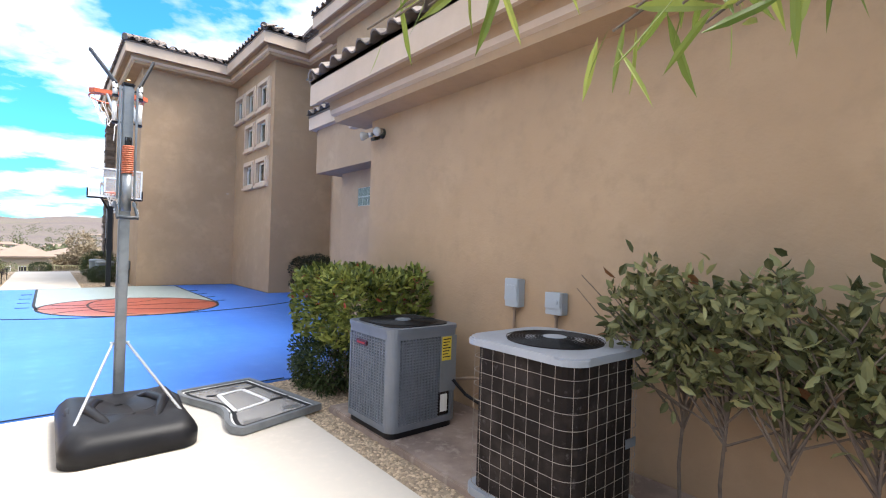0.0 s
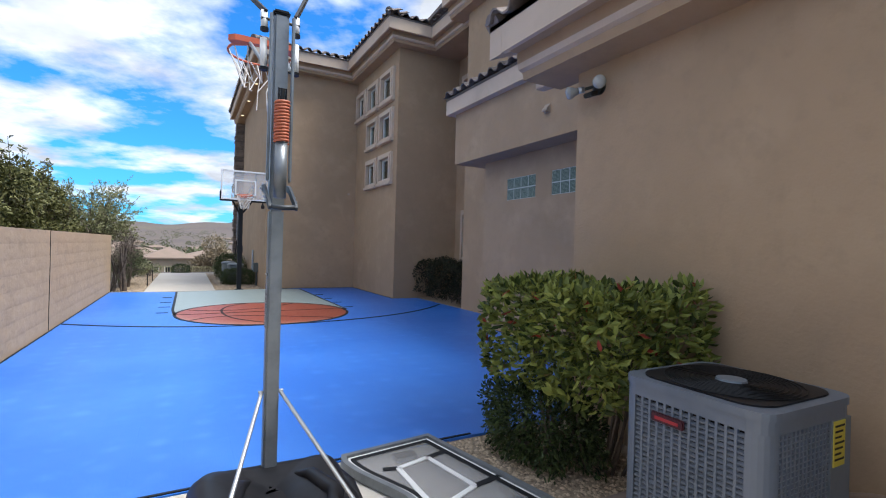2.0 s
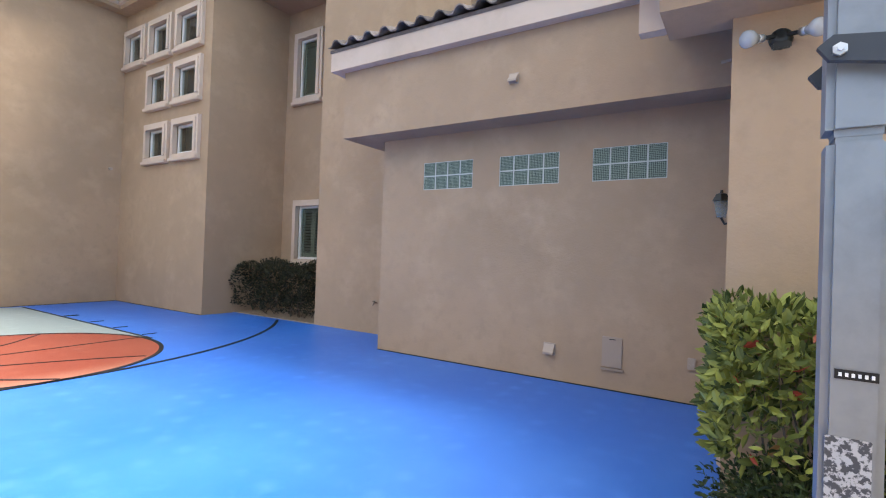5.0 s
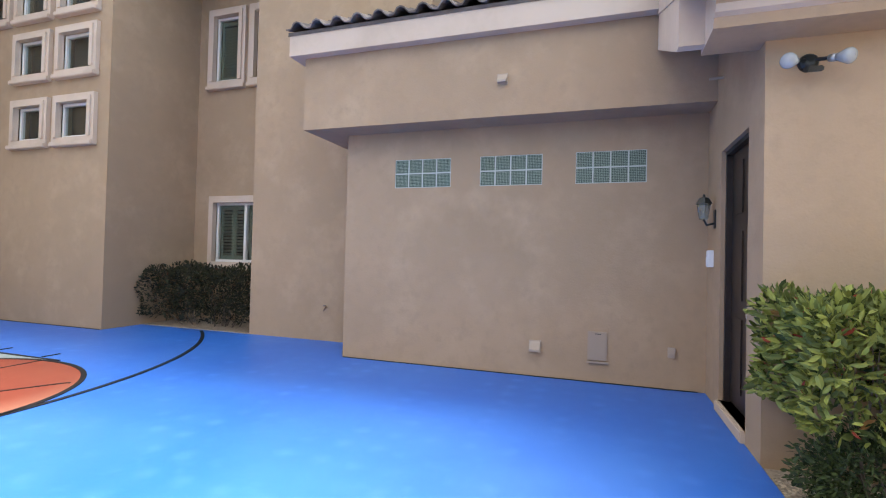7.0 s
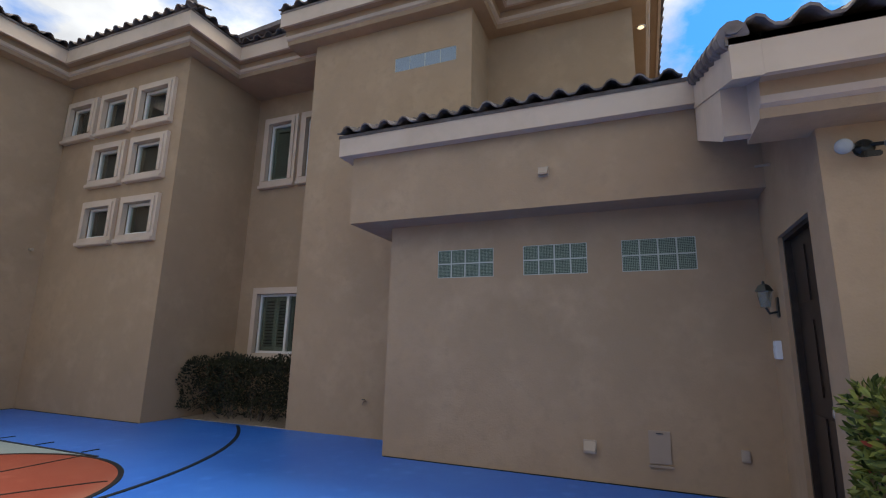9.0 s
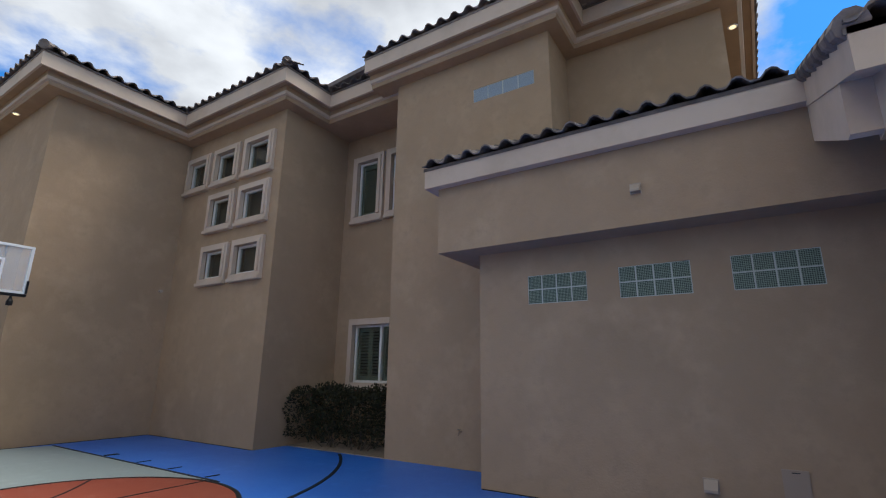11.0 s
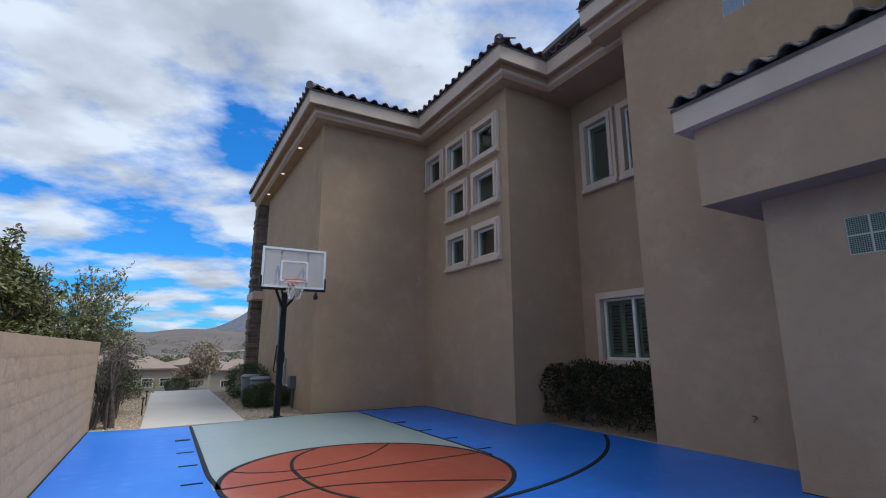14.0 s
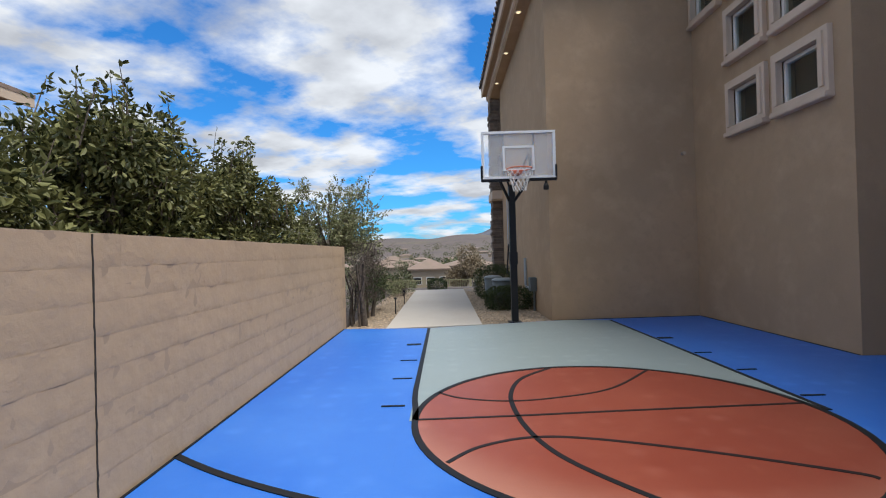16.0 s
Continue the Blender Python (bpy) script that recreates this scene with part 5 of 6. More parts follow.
# ---- portable hoop ----
def portable_hoop():
    px, py = 0.76, 4.546
    root = thing("portable_hoop", (px, 4.0, 0), "portable basketball hoop stand with its backboard taken off", "basketball hoop")
    # hollow moulded base
    bm = BM()
    def loop(inset, z, front=0.0):
        pts = rounded_rect(0.335 + inset, 3.42 + inset + front, 1.165 - inset, 4.62 - inset, 0.13, 6)
        return [bm.verts.new((x, y, z if not callable(z) else z(x, y))) for x, y in pts]
    dome = lambda x, y: 0.185 + 0.03 * math.sin(max(0, min(1, (y - 3.4) / 1.1)) * math.pi) + 0.012 * math.cos((x - px) * 16) - 0.085 * math.exp(-((x - px) / 0.13) ** 2) * min(1, max(0, (y - 3.75) / 0.5))
    rings = [loop(0.0, 0.004), loop(-0.005, 0.10), loop(0.015, 0.145), loop(0.06, dome), loop(0.12, lambda x, y: dome(x, y) + 0.014), loop(0.20, lambda x, y: dome(x, y) + 0.016), loop(0.27, lambda x, y: dome(x, y) + 0.008), loop(0.33, lambda x, y: dome(x, y))]
    for r0, r1 in zip(rings, rings[1:]):
        k = len(r0)
        for i in range(k):
            bm.faces.new((r0[i], r0[(i + 1) % k], r1[(i + 1) % k], r1[i]))
    bm.faces.new(rings[0][::-1])
    bm.faces.new(rings[-1])
    base = part("base", bm, BLACKP, root, "black moulded plastic base", True)
    bm = BM()
    for sgn in (-1, 1):
        tube(bm, [(px + sgn * 0.10, 4.46, 0.12), (px + sgn * 0.19, 4.28, 0.19), (px + sgn * 0.25, 4.0, 0.215), (px + sgn * 0.17, 3.7, 0.20), (px + sgn * 0.10, 3.52, 0.165)], [0.02, 0.04, 0.045, 0.035, 0.012], 8)
        tube(bm, [(px + sgn * 0.33, 4.45, 0.17), (px + sgn * 0.36, 4.1, 0.185), (px + sgn * 0.33, 3.65, 0.175)], [0.014, 0.03, 0.018], 8)
    tube(bm, [(px + 0.20 * math.cos(radians(a)), 4.02 + 0.24 * math.sin(radians(a)), 0.19) for a in range(200, 350, 10)], [0.008] + [0.022] * 13 + [0.008], 8)
    part("moulded_rib", bm, BLACKP, base, "", True)
    part("pole_socket", box(BM(), px - 0.085, py - 0.10, 0.05, px + 0.085, py + 0.08, 0.145, bevel=0.025), BLACKP, base)
    for sgn in (-1, 1):
        part("wheel", lathe(BM(), [(0.0, -0.02), (0.045, -0.02), (0.05, -0.01), (0.05, 0.01), (0.045, 0.02), (0.0, 0.02)], (0, 0, 0), 16, Matrix.Translation((px + 0.28 * sgn, 4.60, 0.054)) @ Matrix.Rotation(radians(90), 4, "Y")), BLACKM, root)
    # square pole in two sections
    bm = BM()
    box(bm, px - 0.041, py - 0.041, 0.06, px + 0.041, py + 0.041, 1.68, bevel=0.012)
    part("lower_pole", bm, LIGHTMET, root, "grey square steel pole")
    bm = BM()
    box(bm, px - 0.0425, py - 0.0425, 1.68, px + 0.043, py + 0.043, 2.82, bevel=0.012)
    part("upper_pole", bm, LIGHTMET, root)
    part("pole_cap", box(BM(), px - 0.048, py - 0.048, 2.82, px + 0.05, py + 0.05, 2.845, bevel=0.01), BLACKP, root)
    part("sticker_residue", box(BM(), px - 0.0425, py - 0.024, 0.985, px - 0.0405, py + 0.034, 1.2), TAPE, root, "torn pale sticker residue")
    part("maker_plate", box(BM(), px - 0.0435, py - 0.03, 1.292, px - 0.0405, py + 0.024, 1.307), BLACKM, root, "small black plate with pale mark")
    bm = BM()
    for k in range(6):
        box(bm, px - 0.045, py - 0.025 + 0.008 * k, 1.2965, px - 0.0432, py - 0.021 + 0.008 * k, 1.3025)
    part("plate_mark", bm, LABEL, root, "pale bars in place of a maker's mark")
    # two side rails and the lift actuator towards the rear
    for sgn in (-1, 1):
        part("lift_arm", box(BM(), px + sgn * 0.062 - 0.008, py - 0.085, 1.84, px + sgn * 0.062 + 0.008, py - 0.055, 2.80, bevel=0.004), LIGHTMET, root, "grey steel lift arm")
    part("actuator_tube", tube(BM(), [(px, py - 0.13, 1.74), (px, py - 0.13, 2.06)], 0.035, 16), LIGHTMET, root, "round steel actuator tube", True)
    part("actuator_rod", tube(BM(), [(px, py - 0.13, 2.04), (px, py - 0.13, 2.36)], 0.013, 10), BLACKM, root)
    bm = BM()
    turns, n = 13, 13 * 14
    tube(bm, [(px + 0.037 * math.cos(2 * math.pi * k / 14), py - 0.13 + 0.037 * math.sin(2 * math.pi * k / 14), 2.05 + 0.235 * k / n) for k in range(n + 1)], 0.0085, 6)
    part("spring", bm, SPRING, root, "rust orange coil spring", True)
    part("spring_hook", tube(BM(), [(px - 0.02, py - 0.13, 2.29), (px - 0.02, py - 0.13, 2.36), (px + 0.02, py - 0.13, 2.36), (px + 0.02, py - 0.13, 2.29)], 0.006, 6), BLACKM, root)
    # lever: two curved plates joined at the end
    for sgn in (-1, 1):
        outline = [(py + 0.06, 1.815), (py + 0.04, 1.832), (py - 0.03, 1.822), (py - 0.12, 1.775), (py - 0.19, 1.736), (py - 0.235, 1.713), (py - 0.254, 1.698), (py - 0.262, 1.682), (py - 0.258, 1.668), (py - 0.245, 1.664), (py - 0.19, 1.692), (py - 0.12, 1.728), (py - 0.03, 1.778), (py + 0.045, 1.793)]
        part("lever_plate", prism(BM(), outline, "x", px + sgn * 0.07 - 0.007, px + sgn * 0.07 + 0.007), DARKMET, root, "dark grey curved lever")
        for yy, zz in ((py + 0.032, 1.812), (py - 0.12, 1.752), (py - 0.165, 1.727)):
            part("bolt", lathe(BM(), [(0.0, 0), (0.0105, 0), (0.0105, 0.007), (0.005, 0.008), (0.005, 0.013), (0.0, 0.013)], (0, 0, 0), 6, Matrix.Translation((px + sgn * 0.077, yy, zz - 0.006)) @ Matrix.Rotation(radians(90 * sgn), 4, "Y")), GALV, root)
    part("lever_grip", tube(BM(), [(px - 0.07, py - 0.22, 1.69), (px - 0.055, py - 0.252, 1.68), (px, py - 0.268, 1.676), (px + 0.055, py - 0.252, 1.68), (px + 0.07, py - 0.22, 1.69)], 0.014, 8), DARKMET, root, "", True)
    # struts
    for sgn, foot in ((-1, (0.40, 3.60, 0.17)), (1, (1.10, 3.60, 0.17))):
        part("strut", tube(BM(), [(px + sgn * 0.05, py, 0.607), foot], 0.011, 8), GALV, root, "thin galvanised strut")
    part("strut_bolt", tube(BM(), [(px - 0.07, py, 0.607), (px + 0.07, py, 0.607)], 0.008, 6), GALV, root)
    # roller sleeves, upper arms, rim and net
    cy, zr = 5.46, 2.91
    for sgn in (-1, 1):
        for z0, z1 in ((2.50, 2.68), (2.73, 2.84)):
            sl = part("sleeve", tube(BM(), [(px + sgn * 0.09, py + 0.0, z0), (px + sgn * 0.092, py + 0.02, z1)], 0.02, 10), WHITEP, root, "white plastic sleeve", True)
            part("end_cap", tube(BM(), [(px + sgn * 0.09, py, z0 - 0.012), (px + sgn * 0.09, py, z0 + 0.006)], 0.024, 10), BLACKP, sl)
        part("board_arm", box(BM(), -0.009, 0, -0.014, 0.009, 0.66, 0.014, Matrix.Translation((px + sgn * 0.085, py, 2.83)) @ Vector((sgn * 0.175, 0.52, 0.42)).to_track_quat("Y", "Z").to_matrix().to_4x4()), BLACKM, root, "thin black board arm")
        part("lower_arm", tube(BM(), [(px + sgn * 0.07, py, 2.50), (px + sgn * 0.10, cy - 0.24, zr - 0.02)], 0.012, 8), GREYMET, root)
    part("cross_pin", tube(BM(), [(px - 0.11, py, 2.505), (px + 0.11, py, 2.505)], 0.009, 8), BLACKM, root)
    part("cross_pin", tube(BM(), [(px - 0.11, py, 2.79), (px + 0.11, py, 2.79)], 0.009, 8), BLACKM, root)
    part("rim", tube(BM(), [(px + 0.228 * math.cos(radians(a)), cy + 0.228 * math.sin(radians(a)), zr) for a in range(0, 361, 10)], 0.009, 8), ORANGE, root, "faded orange rim", True)
    part("rim_plate", prism(BM(), [(px - 0.24, cy - 0.21), (px - 0.20, cy - 0.25), (px + 0.20, cy - 0.25), (px + 0.24, cy - 0.21), (px + 0.2, cy - 0.13), (px + 0.08, cy - 0.195), (px - 0.08, cy - 0.195), (px - 0.2, cy - 0.13)], "z", zr - 0.02, zr + 0.02), ORANGE, root, "orange rim bracket")
    bm = BM()
    rng = np.random.default_rng(5)
    for a in range(0, 360, 30):
        q = radians(a)
        c, s = math.cos(q), math.sin(q)
        long = 0.40 if -60 < ((a + 180) % 360) - 180 < 120 else 0.25
        pts = [(px + 0.225 * c, cy + 0.225 * s, zr), (px + 0.17 * c + 0.02 * s, cy + 0.17 * s, zr - 0.12), (px + 0.12 * c, cy + 0.12 * s, zr - 0.25), (px + 0.11 * c + rng.normal(0, 0.015), cy + 0.11 * s + rng.normal(0, 0.015), zr - long)]
        tube(bm, pts, 0.0045, 5)
        q2 = radians(a + 30)
        tube(bm, [(px + 0.17 * c, cy + 0.17 * s, zr - 0.12), (px + 0.12 * math.cos(q2), cy + 0.12 * math.sin(q2), zr - 0.25)], 0.004, 5)
    part("net", bm, NETM, root, "frayed white net")
    return root


portable_hoop()


def loose_backboard():
    """The detached board, lying on the driveway: fan-shaped, curved lower edge."""
    root = thing("backboard", (1.75, 4.05, 0), "detached fan shaped backboard lying flat on the driveway", "backboard")
    curve = smooth_curve([(1.467, 3.415), (1.401, 3.521), (1.405, 3.690), (1.447, 3.882), (1.440, 4.072), (1.361, 4.276), (1.285, 4.456), (1.240, 4.636), (1.258, 4.750)], 4)
    ring = [(1.965, 4.850), (2.222, 3.635)] + curve
    cx = sum(p[0] for p in ring) / len(ring)
    cy = sum(p[1] for p in ring) / len(ring)
    def shrink(k):
        out = []
        n = len(ring)
        for i, p in enumerate(ring):
            a, b = Vector(ring[i - 1]), Vector(ring[(i + 1) % n])
            d0, d1 = (Vector(p) - a).normalized(), (b - Vector(p)).normalized()
            nn = (Vector((-d0.y, d0.x)) + Vector((-d1.y, d1.x)))
            nn = nn / max(0.6, 1 + d0.dot(d1))
            s = 1 if sum(ring[j][0] * ring[(j + 1) % n][1] - ring[(j + 1) % n][0] * ring[j][1] for j in range(n)) > 0 else -1
            out.append((p[0] + s * nn.x * k, p[1] + s * nn.y * k))
        return out
    def band(k0, k1, z0, z1):
        bm = BM()
        a, b = shrink(k0), shrink(k1)
        n = len(a)
        for i in range(n):
            j = (i + 1) % n
            prism(bm, [a[i], a[j], b[j], b[i]], "z", z0, z1)
        return bm
    part("frame", band(0.0, 0.036, 0.004, 0.062), LIGHTMET, root, "grey steel rim of the board")
    part("board_sheet", prism(BM(), shrink(0.02), "z", 0.03, 0.042), SMOKED, root, "scuffed smoked acrylic sheet")
    part("inner_border", band(0.06, 0.095, 0.042, 0.046), BLACK, root, "black painted border")
    part("outline", band(0.046, 0.060, 0.042, 0.047), WHITEP, root, "white painted outline")
    sq = [(1.547, 4.439), (1.790, 4.505), (1.880, 4.033), (1.546, 3.887)]
    bm = BM()
    for a, b in zip(sq, sq[1:] + sq[:1]):
        ribbon(bm, [a, b], 0.035, 0.042, 0.048)
    part("target_square", bm, WHITEP, root, "white target outline")
    for a, b in (((1.790, 4.505), (1.929, 4.540)), ((1.880, 4.033), (2.086, 4.077)), ((1.547, 4.439), (1.449, 4.461)), ((1.546, 3.887), (1.464, 3.862))):
        part("cross_bar", ribbon(BM(), [a, b], 0.045, 0.042, 0.047), BLACK, root, "black support bar")
    for p in ((1.685, 4.644), (2.005, 3.796), (1.611, 3.621)):
        part("foot", box(BM(), p[0] - 0.08, p[1] - 0.05, 0.0, p[0] + 0.08, p[1] + 0.05, 0.03), BLACKM, root)
    return root


loose_backboard()


# ---- fixed hoop ----
def fixed_hoop():
    px, py = 1.755, 18.02
    root = thing("basketball_hoop", (px, py, 0), "black in-ground basketball hoop with a clear framed backboard", "basketball hoop")
    part("base_plate", box(BM(), px - 0.13, py - 0.13, -0.06, px + 0.13, py + 0.13, 0.012, bevel=0.008), BLACKM, root)
    part("pole", box(BM(), px - 0.065, py - 0.065, 0.0, px + 0.065, py + 0.065, 2.74, bevel=0.01), BLACKM, root, "black square steel pole")
    part("pole_sleeve", box(BM(), px - 0.08, py - 0.08, 1.15, px + 0.08, py + 0.08, 1.4, bevel=0.01), BLACKM, root)
    bx0, bx1, bz0, bz1, by = 1.13, 2.53, 2.78, 3.68, 17.47
    board = part("backboard", box(BM(), bx0, by, bz0, bx1, by + 0.012, bz1), ACRYLIC, root, "scuffed clear acrylic backboard")
    bm = BM()
    for a, b, c, d in ((bx0, bx1, bz1 - 0.045, bz1), (bx0, bx1, bz0, bz0 + 0.045), (bx0, bx0 + 0.045, bz0 + 0.045, bz1 - 0.045), (bx1 - 0.045, bx1, bz0 + 0.045, bz1 - 0.045)):
        box(bm, a, by - 0.02, c, b, by + 0.04, d)
    part("frame", bm, WHITEP, board, "white frame")
    bm = BM()
    cx = (bx0 + bx1) / 2
    for a, b, c, d in ((cx - 0.30, cx + 0.30, 3.36, 3.40), (cx - 0.30, cx - 0.26, 2.93, 3.36), (cx + 0.26, cx + 0.30, 2.93, 3.36), (cx - 0.26, cx + 0.26, 2.93, 2.965)):
        box(bm, a, by - 0.006, c, b, by - 0.001, d)
    part("target_square", bm, WHITEP, board)
    for x in (cx - 0.29, cx + 0.29):
        part("back_bar", box(BM(), x - 0.018, by + 0.02, bz0 + 0.05, x + 0.018, by + 0.05, bz1 - 0.05), BLACKM, board, "black rear bar")
    bm = BM()
    box(bm, bx0 - 0.02, by - 0.03, bz0 - 0.05, cx - 0.12, by + 0.05, bz0 + 0.012, bevel=0.012)
    box(bm, cx + 0.12, by - 0.03, bz0 - 0.05, bx1 + 0.02, by + 0.05, bz0 + 0.012, bevel=0.012)
    box(bm, bx0 - 0.022, by - 0.03, bz0 + 0.0, bx0 + 0.03, by + 0.05, bz0 + 0.26, bevel=0.012)
    box(bm, bx1 - 0.03, by - 0.03, bz0 + 0.0, bx1 + 0.022, by + 0.05, bz0 + 0.26, bevel=0.012)
    part("edge_padding", bm, BLACKP, board, "black corner padding")
    for sgn in (-1, 1):
        part("arm", tube(BM(), [(px + 0.05 * sgn, py - 0.02, 2.42), (px + sgn * 0.30, by + 0.08, 2.80), (px + sgn * 0.30, by + 0.06, 3.2)], 0.032, 6), BLACKM, root, "black diagonal arm")
        part("arm", tube(BM(), [(px + 0.05 * sgn, py - 0.02, 2.72), (px + sgn * 0.28, by + 0.06, 3.25)], 0.025, 6), BLACKM, root)
    zr, cyr = 2.90, 17.08
    part("rim", tube(BM(), [(px + 0.02 + 0.228 * math.cos(radians(a)), cyr + 0.228 * math.sin(radians(a)), zr) for a in range(0, 361, 10)], 0.011, 8), ORANGE, root, "orange rim", True)
    part("rim_bracket", box(BM(), px - 0.08, cyr + 0.22, zr - 0.06, px + 0.12, by, zr + 0.02, bevel=0.01), ORANGE, root)
    bm = BM()
    for k in range(12):
        for dk in (1, -1):
            pts = []
            for j in range(6):
                q = radians(30 * k + dk * 15 * j)
                r = 0.225 - 0.02 * j - (0.012 if j > 2 else 0)
                pts.append((px + 0.02 + r * math.cos(q), cyr + r * math.sin(q), zr - 0.08 * j))
            tube(bm, pts, 0.0045, 4)
    part("net", bm, NETM, root, "white net")
    part("crank", tube(BM(), [(px - 0.09, py - 0.02, 1.55), (px - 0.12, py - 0.03, 1.2), (px - 0.14, py - 0.05, 0.98), (px - 0.09, py - 0.05, 0.95)], 0.015, 8), BLACKM, root)
    part("crank_rod", tube(BM(), [(px - 0.10, py - 0.02, 2.45), (px - 0.10, py - 0.02, 1.5)], 0.009, 6), GALV, root)
    part("lock_weight", lathe(BM(), [(0.0, 0), (0.05, 0.01), (0.055, 0.08), (0.03, 0.13), (0.01, 0.2), (0.0, 0.2)], (2.34, by + 0.02, 2.55), 12), BLACKM, root, "small dark hanging weight")


fixed_hoop()


# ---- planting ----
rng = np.random.default_rng(3)


def hedge(name, centre, half, mat, count, length, label, stems, base_z, category="hedge", lump=0.12, power=4.0, dark=True):
    root = thing(name, (centre[0], centre[1], base_z), label, category)
    bm = BM()
    tips = [(centre[0] + rng.uniform(-0.8, 0.8) * half[0], centre[1] + rng.uniform(-0.85, 0.85) * half[1], centre[2] + rng.uniform(-0.3, 0.6) * half[2]) for _ in range(stems)]
    for t in tips:
        limbs(bm, rng, (centre[0] + (t[0] - centre[0]) * 0.35, centre[1] + (t[1] - centre[1]) * 0.6, base_z - 0.02), [t], 0.014, 0.03)
    part("branchwork", bm, BARK, root, "thin brown stems")
    if power > 5:
        p, o = block_spots(rng, count, centre, half, lump)
        q, s = shell_spots(rng, count // 4, centre, (half[0] * 0.85, half[1] * 0.85, half[2] * 0.8), 4.0, 0.3, 0.0)
        leaves("foliage", (np.concatenate([p, q]), np.concatenate([o, s])), mat, root, rng, length)
    else:
        leaves("foliage", shell_spots(rng, count, centre, half, power, 0.45, lump), mat, root, rng, length)
    return root


hedge("hedge", (2.85, 4.17, 0.87), (0.46, 0.69, 0.36), LEAF_HEDGE, 4600, (0.06, 0.10), "clipped green hedge with a few red leaves by the wall", 22, -0.02, lump=0.05, power=7.0)
hedge("bush", (2.62, 4.32, 0.24), (0.36, 0.50, 0.31), LEAF_LOW, 8500, (0.028, 0.048), "low dark green bush beside the gravel", 12, -0.02, "bush", 0.2, 2.6)
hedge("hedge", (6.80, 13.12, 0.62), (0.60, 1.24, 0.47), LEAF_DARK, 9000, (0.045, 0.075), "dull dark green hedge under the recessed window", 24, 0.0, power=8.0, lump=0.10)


def loose_shrub():
    root = thing("shrub", (2.95, 0.35, -0.02), "leggy broad leaved shrub growing against the stucco wall", "shrub")
    bm = BM()
    ps, os_ = [], []
    for stem in ((3.08, 0.80), (3.0, 0.55), (2.92, 0.25), (2.96, -0.05)):
        tube(bm, [(stem[0], stem[1], -0.05), (stem[0] + 0.02, stem[1] + 0.03, 0.3), (stem[0], stem[1], 0.62)], [0.011, 0.010, 0.008], 7)
        for _ in range(24):
            tip = Vector((rng.uniform(2.62, 3.28), stem[1] + rng.uniform(-0.5, 0.62), 0.72 + 0.70 * rng.uniform(0, 1) ** 0.6))
            b = Vector((stem[0], stem[1], rng.uniform(0.48, 0.8)))
            mid = b.lerp(tip, 0.5) + Vector(rng.normal(0, 0.03, 3)) + Vector((0, 0, 0.05))
            tube(bm, [b, mid, tip], [0.007, 0.005, 0.0025], 5)
            for q in range(36):
                t = rng.uniform(0.4, 1.04) if q % 3 else rng.uniform(0.9, 1.04)
                p = (b.lerp(mid, t * 2) if t < 0.5 else mid.lerp(tip, t * 2 - 1)) + Vector(rng.normal(0, 0.035, 3))
                if p.y > 1.06:
                    continue
                ps.append((min(p.x, 3.31), p.y, p.z))
                d = (tip - b).normalized() + Vector(rng.normal(0, 0.6, 3))
                os_.append(tuple(d.normalized()))
    part("branchwork", bm, BARK, root, "thin brown branches")
    leaves("foliage", (np.array(ps), np.array(os_)), LEAF_BIG, root, rng, (0.055, 0.10), 0.48, 0.6)
    return root


loose_shrub()
hedge("ground_cover", (2.52, 0.72, 0.10), (0.16, 0.14, 0.12), LEAF_HEDGE, 260, (0.04, 0.07), "small green plant at the foot of the condenser", 6, -0.02, "plant", 0.2, 2.0)
hedge("ground_cover", (2.78, 0.45, 0.10), (0.26, 0.26, 0.13), LEAF_LOW, 700, (0.04, 0.06), "low dark plant under the shrub", 6, -0.02, "plant", 0.2, 2.0)


def tree(name, base, blobs, mat, count, length, label, trunk_r=0.09, width=0.42, bark=None, fork=0.35, category="tree", inner=0.5):
    root = thing(name, base, label, category)
    bm = BM()
    bx, by, bz = base
    top = max(b[2] for b in blobs)
    f = Vector((bx + rng.normal(0, 0.06), by + rng.normal(0, 0.06), bz + (top - bz) * fork))
    tube(bm, [(bx, by, bz - 0.1), ((bx + f.x) / 2 + 0.04, (by + f.y) / 2, (bz + f.z) / 2), f], [trunk_r * 1.3, trunk_r, trunk_r * 0.8], 9)
    part("trunk", bm, bark or BARK, root, "tapered trunk")
    bm = BM()
    for x, y, z, r in blobs:
        limbs(bm, rng, f, [(x + rng.uniform(-.5, .5) * r, y + rng.uniform(-.5, .5) * r, z + rng.uniform(0, 0.8) * r) for _ in range(4)], trunk_r * 0.45, 0.06)
    part("limbwork", bm, bark or BARK, root)
    leaves("crown", crown_spots(rng, count, blobs, inner), mat, root, rng, length, width, 0.5)
    return root


def random_blobs(cx, cy, z0, z1, rx, ry, n, r):
    return [(cx + rng.uniform(-rx, rx), cy + rng.uniform(-ry, ry), rng.uniform(z0, z1), rng.uniform(*r)) for _ in range(n)]


